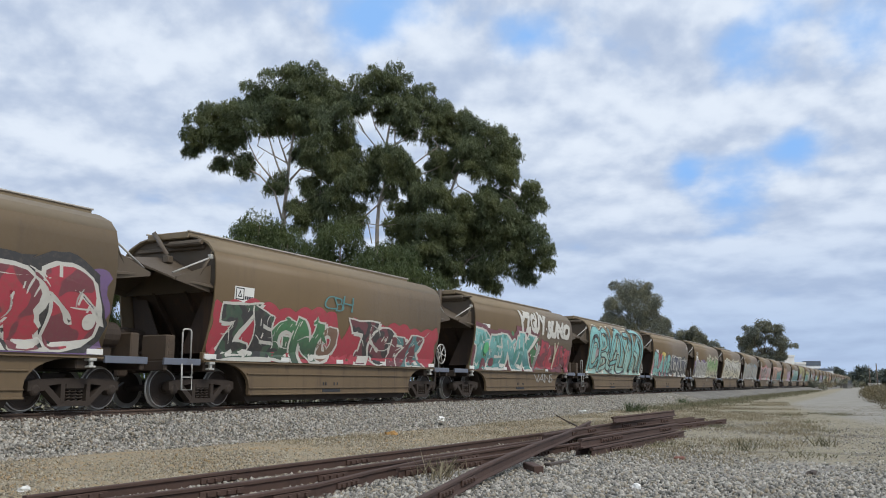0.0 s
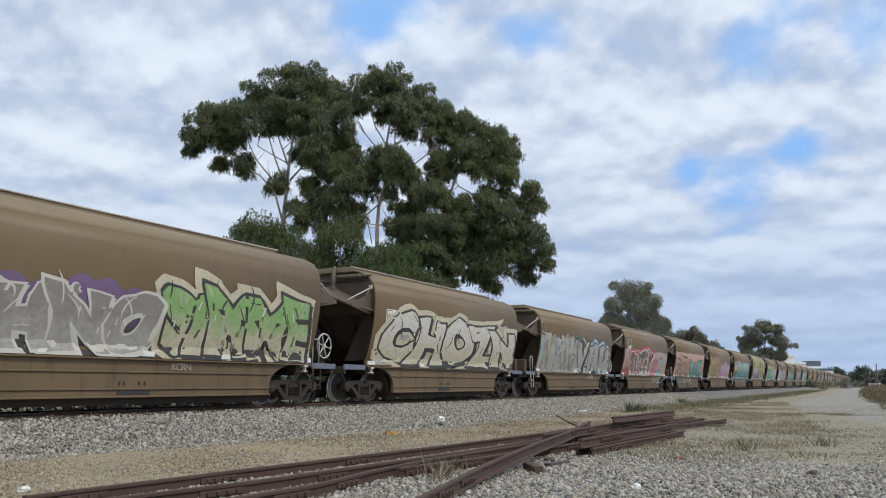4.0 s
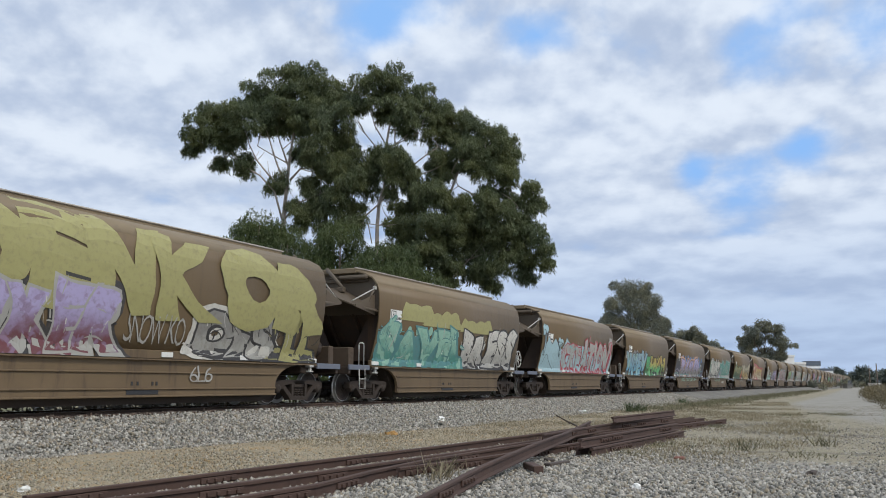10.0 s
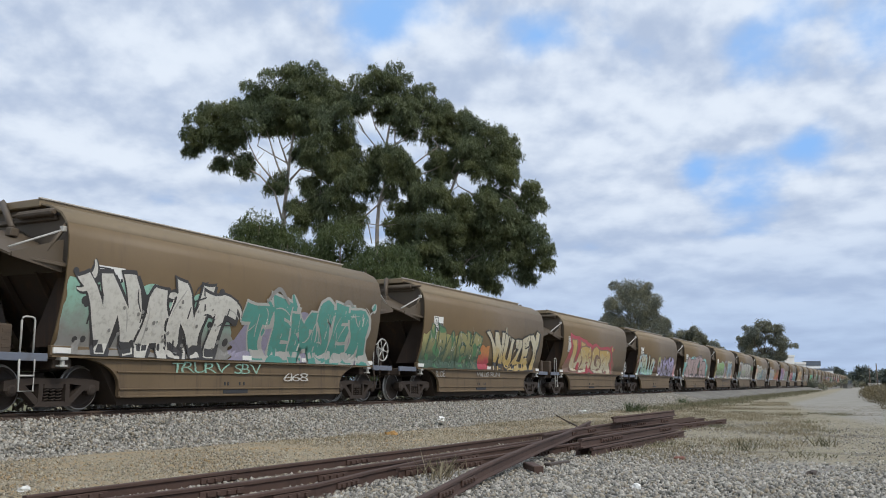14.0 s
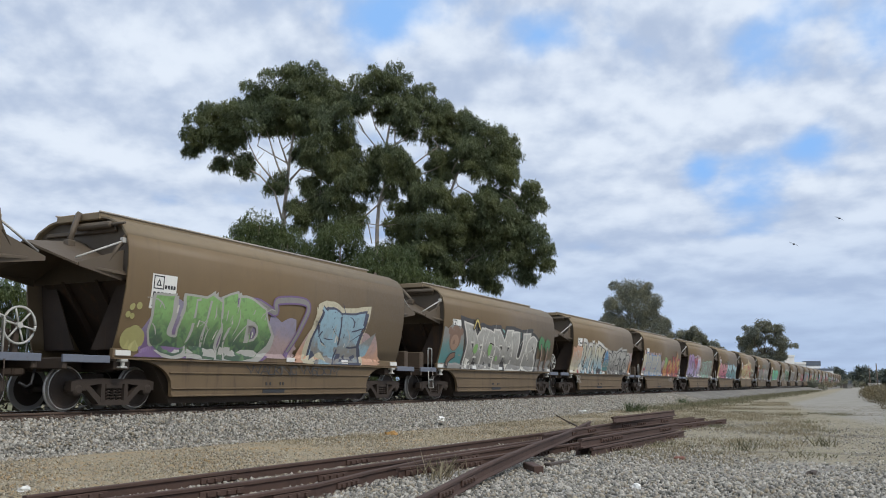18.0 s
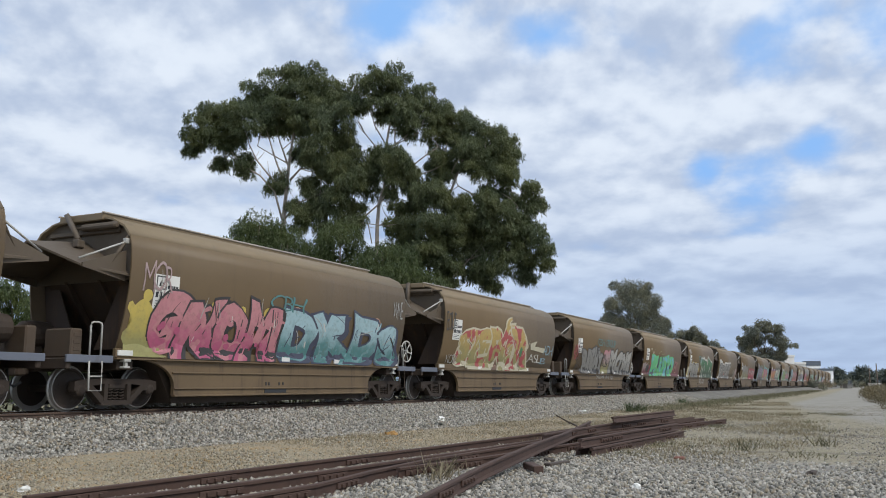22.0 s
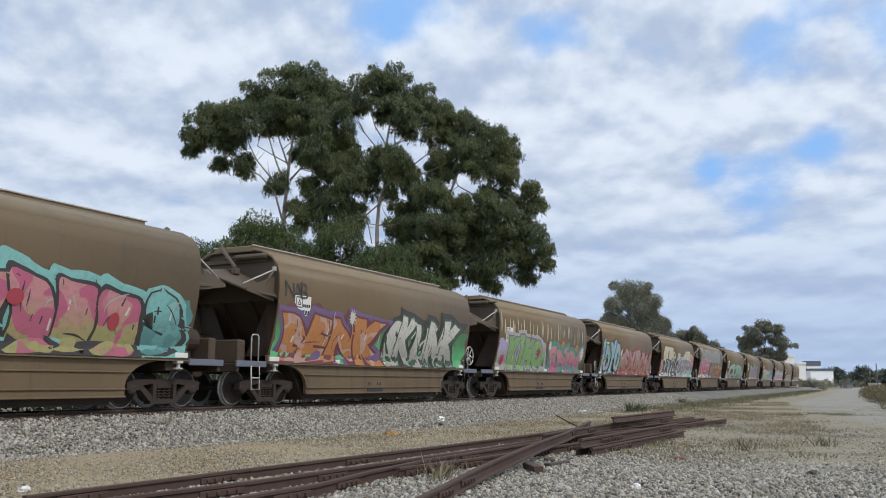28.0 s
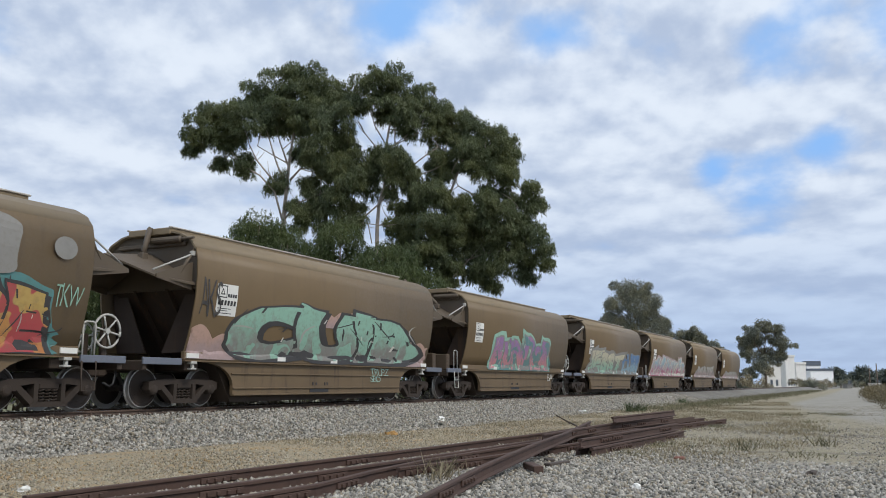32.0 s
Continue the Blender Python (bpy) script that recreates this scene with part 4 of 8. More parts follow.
def glyph(ch, fat):
    """Outline of a letter, unit high, as points and triangles, cut level by level so that it can bend."""
    key = (ch, fat)
    if key in GLYPHS:
        return GLYPHS[key]
    bm = bmesh.new()
    if ch == "#":
        w, r = 0.30 + fat, 0.12
        pts = []
        for cx, cz, a0 in ((w - r, 0.7 + fat - r, 0), (-w + r, 0.7 + fat - r, 90), (-w + r, -fat + r, 180), (w - r, -fat + r, 270)):
            pts += [(cx + r * math.cos(radians(a0 + k * 30)), cz + r * math.sin(radians(a0 + k * 30))) for k in range(4)]
        bm.faces.new([bm.verts.new((x, y, 0)) for x, y in pts])
    else:
        cu = bpy.data.curves.new("letter", "FONT")
        cu.body, cu.offset, cu.resolution_u = ch, fat, 3
        ob = bpy.data.objects.new("letter", cu)
        me = bpy.data.meshes.new_from_object(ob)
        bm.from_mesh(me)
        bpy.data.objects.remove(ob)
        bpy.data.curves.remove(cu)
        bpy.data.meshes.remove(me)
    for k in range(-1, 9):
        geom = bm.verts[:] + bm.edges[:] + bm.faces[:]
        bmesh.ops.bisect_plane(bm, geom=geom, plane_co=(0, k * 0.1 + 0.02, 0), plane_no=(0, 1, 0))
    for k in range(-1, 9):
        geom = bm.verts[:] + bm.edges[:] + bm.faces[:]
        bmesh.ops.bisect_plane(bm, geom=geom, plane_co=(k * 0.12 + 0.03, 0, 0), plane_no=(1, 0, 0))
    bmesh.ops.triangulate(bm, faces=bm.faces[:])
    bm.verts.index_update()
    v = np.array([tuple(q.co)[:2] for q in bm.verts]) if len(bm.verts) else np.zeros((0, 2))
    f = [tuple(q.index for q in face.verts) for face in bm.faces]
    bm.free()
    GLYPHS[key] = (v, f)
    return GLYPHS[key]


BODY_HALF = HALF


def on_side(x, z, lift):
    """A place on the near side, x metres from the front end, z above the rail."""
    y = side_y(z) if z > 1.27 else 1.25 if z > 1.06 else 1.205
    return (min(max(x, 0.03), 2 * BODY_HALF - 0.03) - BODY_HALF, -y - lift, z)


class Sheet:
    def __init__(self):
        self.v, self.f, self.mi, self.mats = [], [], [], []

    def slot(self, mat):
        if mat not in self.mats:
            self.mats.append(mat)
        return self.mats.index(mat)

    def add(self, pts, tris, mat):
        o = len(self.v)
        self.v += pts
        s = self.slot(mat)
        for t in tris:
            self.f.append(tuple(i + o for i in t))
            self.mi.append(s)

    def put(self, name, wagon, label, flip):
        me = bpy.data.meshes.new(name)
        me.from_pydata(self.v, [], self.f)
        for m in self.mats:
            me.materials.append(m)
        me.polygons.foreach_set("material_index", self.mi)
        ob = new(name, me)
        ob.parent = wagon
        if flip:
            ob.matrix_basis = pose(0, 0, 0, 0, 0, 180)
        return tagged(ob, label)


WORDS = {"wh": "white", "bk": "black", "rd": "red", "pk": "pink", "hp": "deep pink", "gn": "green", "lg": "light green", "bg": "bright green", "tq": "turquoise", "tl": "teal",
         "mt": "mint green", "bl": "blue", "lb": "pale blue", "sk": "sky blue", "pu": "dark purple", "lv": "lavender", "vi": "violet", "ye": "yellow", "ol": "olive", "or": "orange", "br": "brown",
         "gy": "grey", "lgy": "pale grey", "na": "navy", "mr": "maroon", "cr": "cream", "sa": "salmon", "dg": "dark green", "pp": "dusty pink", "bw": "brown", "go": "golden", "pt": "pale turquoise",
         "tn": "tan", "bb": "baby blue", "pc": "peach", "yo": "yellow-olive", "lvg": "grey lavender", "gt": "deep sea green", "pg": "purple-grey"}


def word(wagon, flip, text, a, b, z0, z1, fill, fill2, line, halo, seed, fat=0.085, wild=1.1, shine=True, tight=0.84):
    """A piece of lettering from a to b (shares of the body's length), z0 to z1 metres above the rail."""
    rng = random.Random(seed)
    if fat > 0.05:
        fat = round(0.03 + 0.45 * fat, 2)
    x0, x1 = a * 2 * BODY_HALF, b * 2 * BODY_HALF
    boxes = []
    for ch in text:
        v, _ = glyph(ch, fat)
        boxes.append((v[:, 0].min(), v[:, 0].max(), v[:, 1].min(), v[:, 1].max()) if len(v) else (0, 0.3, 0, 0.7))
    widths = [(q[1] - q[0]) * (0.9 + 0.25 * rng.random()) for q in boxes]
    unit = (x1 - x0) / max(0.1, sum(widths) * (tight if len(text) > 1 else 1.0))
    z_unit = z1 - z0
    worn = 0.7 if fat < 0 else 0.38
    names = [WORDS[q] for q in fill.split("+")] + ([WORDS[fill2]] if fill2 and fill2 not in fill else [])
    label = " and ".join(names) + " sprayed graffiti letter" + (" with " + WORDS[line] + " outline" if line else "")
    layers = []
    if halo:
        layers.append((fat + 0.12, spray(halo, halo, z0, z1), 0.0165, 0.0))
    if line and wild > 0.9:
        layers.append((fat + 0.035, spray(line, line, z0, z1, 0.08), 0.0180, 0.05))
    if line:
        layers.append((fat + 0.038, spray(line, line, z0, z1, 0.08), 0.0195, 0.0))
    layers.append((fat, spray(fill, fill2, z0, z1, worn), 0.0225, 0.0))
    x = x0
    for i, ch in enumerate(text):
        bx = boxes[i]
        w = widths[i] * unit
        if ch == " ":
            x += w
            continue
        lean, sway, up = rng.uniform(-0.22, 0.22) * wild, rng.uniform(-0.10, 0.10) * wild, rng.uniform(-0.03, 0.06) * wild
        tall, foot, tilt = 1 + rng.uniform(-0.08, 0.14) * wild, rng.uniform(-0.25, 0.35) * wild, rng.uniform(-0.16, 0.16) * wild
        waist = rng.uniform(0.0, 0.22) * wild
        far_off = rng.uniform(0, 50)

        def at(p, lift):
            n1 = noise.noise(Vector((p[0] * 2.6 + far_off, p[1] * 2.6, 0.0))) * 0.085 * wild
            n2 = noise.noise(Vector((p[0] * 2.6 + far_off, p[1] * 2.6, 9.0))) * 0.065 * wild
            px_, pz = (p[0] + n1 - bx[0]) / max(0.05, bx[1] - bx[0]), (p[1] + n2 - bx[2]) / max(0.05, bx[3] - bx[2])
            cx = (px_ - 0.5) * (1 + foot * (0.5 - pz) - waist * math.sin(math.pi * min(1, max(0, pz)))) + lean * (pz - 0.5) + sway * math.sin(pz * 4.2)
            zz = z0 + z_unit * max(-0.04, (pz * tall + up + tilt * (px_ - 0.5) * pz))
            return on_side(x + w * (0.5 + cx), max(1.10 if z0 > 1.1 else 0.6, zz), lift)
        strokes = []
        if line and wild > 0.9 and ch != "#":
            # bars and hooks thrown off the letter
            for k in range(2):
                sx, sz = rng.uniform(bx[0], bx[1]), rng.choice((0.02, 0.1, 0.45, 0.62, 0.7)) + rng.uniform(-0.05, 0.05)
                ang, bend, ln = rng.uniform(0, 6.28), rng.uniform(-2.2, 2.2), rng.uniform(0.16, 0.34)
                pts = []
                for q in range(7):
                    pts.append((sx, sz, math.sin(math.pi * (0.25 + 0.72 * q / 6))))
                    sx, sz = sx + math.cos(ang) * ln / 6, sz + 0.7 * math.sin(ang) * ln / 6
                    ang += bend / 6
                strokes.append(pts)
        letter, border = Sheet(), Sheet()
        for fatness, mat, lift, drop in layers:
            v, f = glyph(ch, fatness)
            sheet = border if fatness > fat + 0.1 else letter
            own = lift + i * (0.0035 if fatness < fat + 0.1 else 0.0001)
            sheet.add([at((p[0] + drop, p[1] - 0.8 * drop), own) for p in v], f, mat)
            if drop:
                continue
            for k, pts in enumerate(strokes):
                wide = 0.035 + (fatness - fat)
                ring = []
                for q, (sx, sz, s) in enumerate(pts):
                    a_, b_ = pts[max(0, q - 1)], pts[min(6, q + 1)]
                    dx, dz = b_[0] - a_[0], b_[1] - a_[1]
                    ll = max(1e-4, math.hypot(dx, dz))
                    e = wide * (0.35 + 0.65 * s)
                    ring += [(sx - dz / ll * e, sz + dx / ll * e), (sx + dz / ll * e, sz - dx / ll * e)]
                sheet.add([at(p, own - 0.0006 * (k + 1)) for p in ring], [(2 * q, 2 * q + 1, 2 * q + 3, 2 * q + 2) for q in range(6)], mat)
        if shine and wild > 0.75:
            # thin bent lines drawn into the letter
            for k in range(3):
                sx, sz = rng.uniform(bx[0], bx[1]), rng.uniform(0.1, 0.6)
                ang, bend, ln = rng.choice((1.57, 1.2, 1.9, 0.2)) + rng.uniform(-0.3, 0.3), rng.uniform(-1.4, 1.4), rng.uniform(0.2, 0.42)
                ring = []
                for q in range(6):
                    e = 0.011 * math.sin(math.pi * (0.12 + 0.76 * q / 5))
                    ring += [(sx - math.sin(ang) * e, sz + math.cos(ang) * e), (sx + math.sin(ang) * e, sz - math.cos(ang) * e)]
                    sx, sz, ang = sx + math.cos(ang) * ln / 5, sz + math.sin(ang) * ln / 5, ang + bend / 5
                letter.add([at(p, 0.0225 + i * 0.0035 + 0.0012 + 0.0003 * k) for p in ring], [(2 * q, 2 * q + 1, 2 * q + 3, 2 * q + 2) for q in range(5)], spray(line if k else "lgy", None, 1.2, 2.6, 0.1))
        if shine:
            for k in range(3):
                px_, pz = rng.uniform(0.1, 0.9) * (bx[1] - bx[0]) + bx[0], (0.3 + 0.64 * rng.random()) * (bx[3] - bx[2]) + bx[2]
                s = rng.uniform(0.010, 0.022)
                tri = [at((px_ + dx * s, pz + dz * s), 0.0225 + i * 0.0035 + 0.002) for dx, dz in ((-0.7, -3.2), (0.7, -3.0), (1.6, 3.0), (0.2, 3.2))]
                letter.add(tri, [(0, 1, 2), (0, 2, 3)], spray("wh" if k % 2 else line, None, 1.2, 2.6, 0.05))
        letter.put("graffiti_letter", wagon, label, flip)
        if border.v:
            border.put("graffiti_halo", wagon, WORDS[halo] + " sprayed border round the letter", flip)
        x += w * tight


def panel(wagon, flip, a, b, z0, z1, low, high, seed, order, bump=0.11):
    """A sprayed ground with a bubbled upper edge and ragged ends."""
    rng = random.Random(seed)
    n, rows = 72, 9
    waves = max(2, round((b - a) * 16))
    x0, x1 = a * 2 * BODY_HALF, b * 2 * BODY_HALF
    ph = [rng.uniform(0, 6.28) for _ in range(4)]
    sheet = Sheet()
    pts, tris = [], []
    for i in range(n + 1):
        k = i / n
        edge = min(1.0, 6 * k + (0.95 if a < 0.03 else 0.35), 6 * (1 - k) + (0.95 if b > 0.97 else 0.35))
        top = z0 + (z1 - z0) * edge - bump + bump * abs(math.sin(k * waves * math.pi / 1.0 + ph[0])) + bump * 0.6 * math.sin(k * waves * 1.7 + ph[1])
        for j in range(rows + 1):
            z = z0 + (max(top, z0 + 0.05) - z0) * j / rows
            jig = 0.10 * math.sin(j * 1.3 + ph[2]) * (1 if i in (0, n) else 0)
            pts.append(on_side(x0 + (x1 - x0) * k + jig, max(1.11, z), 0.0115 + 0.0004 * order))
    for i in range(n):
        for j in range(rows):
            p = i * (rows + 1) + j
            tris.append((p, p + rows + 1, p + rows + 2, p + 1))
    sheet.add(pts, tris, spray(low, high, z0, z1, 0.35, False))
    sheet.put("graffiti_ground", wagon, WORDS[low] + " sprayed ground behind the lettering", flip)


def spot(wagon, flip, a, z, r, colour, name="graffiti_spot", squash=1.0, lift=0.034, points=24, star=0.0):
    x = a * 2 * BODY_HALF
    sheet = Sheet()
    ring = [on_side(x + squash * r * (1 + star * (k % 2)) * math.cos(2 * math.pi * k / points), z + r * (1 + star * (k % 2)) * math.sin(2 * math.pi * k / points), lift + 0.01) for k in range(points)]
    mid = [on_side(x + squash * 0.5 * r * math.cos(2 * math.pi * k / points), z + 0.5 * r * math.sin(2 * math.pi * k / points), lift + 0.01) for k in range(points)]
    tris = [(k, (k + 1) % points, points + (k + 1) % points, points + k) for k in range(points)] + [tuple(range(points, 2 * points))]
    sheet.add(ring + mid, tris, spray(colour, colour, z - r, z + r, 0.15))
    sheet.put(name, wagon, WORDS[colour] + " sprayed patch", flip)


def drips(wagon, flip, a, b, z0, z1, colour, count, seed):
    """Tall smears or runs of paint."""
    rng = random.Random(seed)
    sheet = Sheet()
    for k in range(count):
        x = (a + (b - a) * (k + rng.random()) / count) * 2 * BODY_HALF
        w, t0, t1 = rng.uniform(0.02, 0.07), z0 + rng.uniform(0, 0.35) * (z1 - z0), z1 - rng.uniform(0, 0.4) * (z1 - z0)
        rows = 6
        pts = []
        for j in range(rows + 1):
            z = t0 + (t1 - t0) * j / rows
            ww = w * math.sin(math.pi * (0.08 + 0.84 * j / rows))
            pts += [on_side(x - ww, z, 0.0135), on_side(x + ww, z, 0.0135)]
        sheet.add(pts, [(2 * j, 2 * j + 1, 2 * j + 3, 2 * j + 2) for j in range(rows)], spray(colour, colour, z0, z1, 0.4))
    sheet.put("graffiti_runs", wagon, WORDS[colour] + " runs of paint", flip)


def stroke(wagon, flip, points, wide, fill, line, order, halo=None):
    """One broad curved stroke of a piece, smoothed through a few points, with its outline."""
    pts = [Vector((a * 2 * BODY_HALF, z)) for a, z in points]
    ends = [pts[0] * 2 - pts[1]] + pts + [pts[-1] * 2 - pts[-2]]
    path = []
    for i in range(1, len(ends) - 2):
        p0, p1, p2, p3 = ends[i - 1:i + 3]
        for k in range(8):
            t = k / 8
            path.append(0.5 * (2 * p1 + (p2 - p0) * t + (2 * p0 - 5 * p1 + 4 * p2 - p3) * t * t + (3 * p1 - p0 - 3 * p2 + p3) * t * t * t))
    path.append(pts[-1])
    n = len(path) - 1
    sheet = Sheet()
    for extra, mat, lift in ([(0.13, spray(halo, halo, 1.2, 2.6, 0.1), -1.0)] if halo else []) + ([(0.075 if halo else 0.045, spray(line, line, 1.2, 2.6, 0.08), 0.0)] if line else []) + [(0.0, spray(fill, None, 1.2, 2.6), 0.0012)]:
        ring = []
        for q, p in enumerate(path):
            d = (path[min(n, q + 1)] - path[max(0, q - 1)]).normalized()
            e = wide * 0.5 * (0.62 + 0.38 * math.sin(math.pi * q / n)) + extra
            p = p + d * (extra if q == n else -extra if q == 0 else 0.0)
            for s in (-1, -0.33, 0.33, 1):
                ring.append(on_side(p.x - d.y * e * s, max(1.10, p.y + d.x * e * s), (0.0145 if lift < 0 else 0.017 + order * 0.0026 + lift)))
        sheet.add(ring, [(4 * q + j, 4 * q + j + 1, 4 * q + j + 5, 4 * q + j + 4) for q in range(n) for j in range(3)], mat)
    sheet.put("graffiti_stroke", wagon, WORDS[fill] + " sprayed stroke" + (" with " + WORDS[line] + " outline" if line else ""), flip)


def field(wagon, flip, points, colour, colour2, order):
    """A flat sprayed shape with straight edges, through corners (share of the length, height)."""
    bm = bmesh.new()
    bm.faces.new([bm.verts.new((a * 2 * BODY_HALF, z, 0)) for a, z in points])
    for k in range(11, 41):
        bmesh.ops.bisect_plane(bm, geom=bm.verts[:] + bm.edges[:] + bm.faces[:], plane_co=(0, k * 0.1, 0), plane_no=(0, 1, 0))
    bmesh.ops.triangulate(bm, faces=bm.faces[:])
    bm.verts.index_update()
    zs = [z for _, z in points]
    sheet = Sheet()
    sheet.add([on_side(v.co.x, max(1.10, v.co.y), 0.0120 + 0.0004 * order) for v in bm.verts], [tuple(v.index for v in f.verts) for f in bm.faces], spray(colour, colour2, min(zs), max(zs), 0.3, False))
    bm.free()
    sheet.put("graffiti_field", wagon, WORDS[colour] + " sprayed field", flip)


def dots(wagon, flip, spots, colour, name, under, label):
    """Round dabs of paint: (share of the length, height, radius)."""
    mat = spray(colour, colour, 1.2, 2.6, 0.15)
    for i, (a, z, r) in enumerate(spots):
        x = a * 2 * BODY_HALF
        lift = (0.0145 if under else 0.0415) + 0.00004 * i
        ring = [on_side(x + r * math.cos(math.pi * k / 8), max(1.1, z + r * math.sin(math.pi * k / 8)), lift) for k in range(16)]
        sheet = Sheet()
        sheet.add(ring + [on_side(x, max(1.1, z), lift)], [(k, (k + 1) % 16, 16) for k in range(16)], mat)
        sheet.put(name, wagon, label, flip)


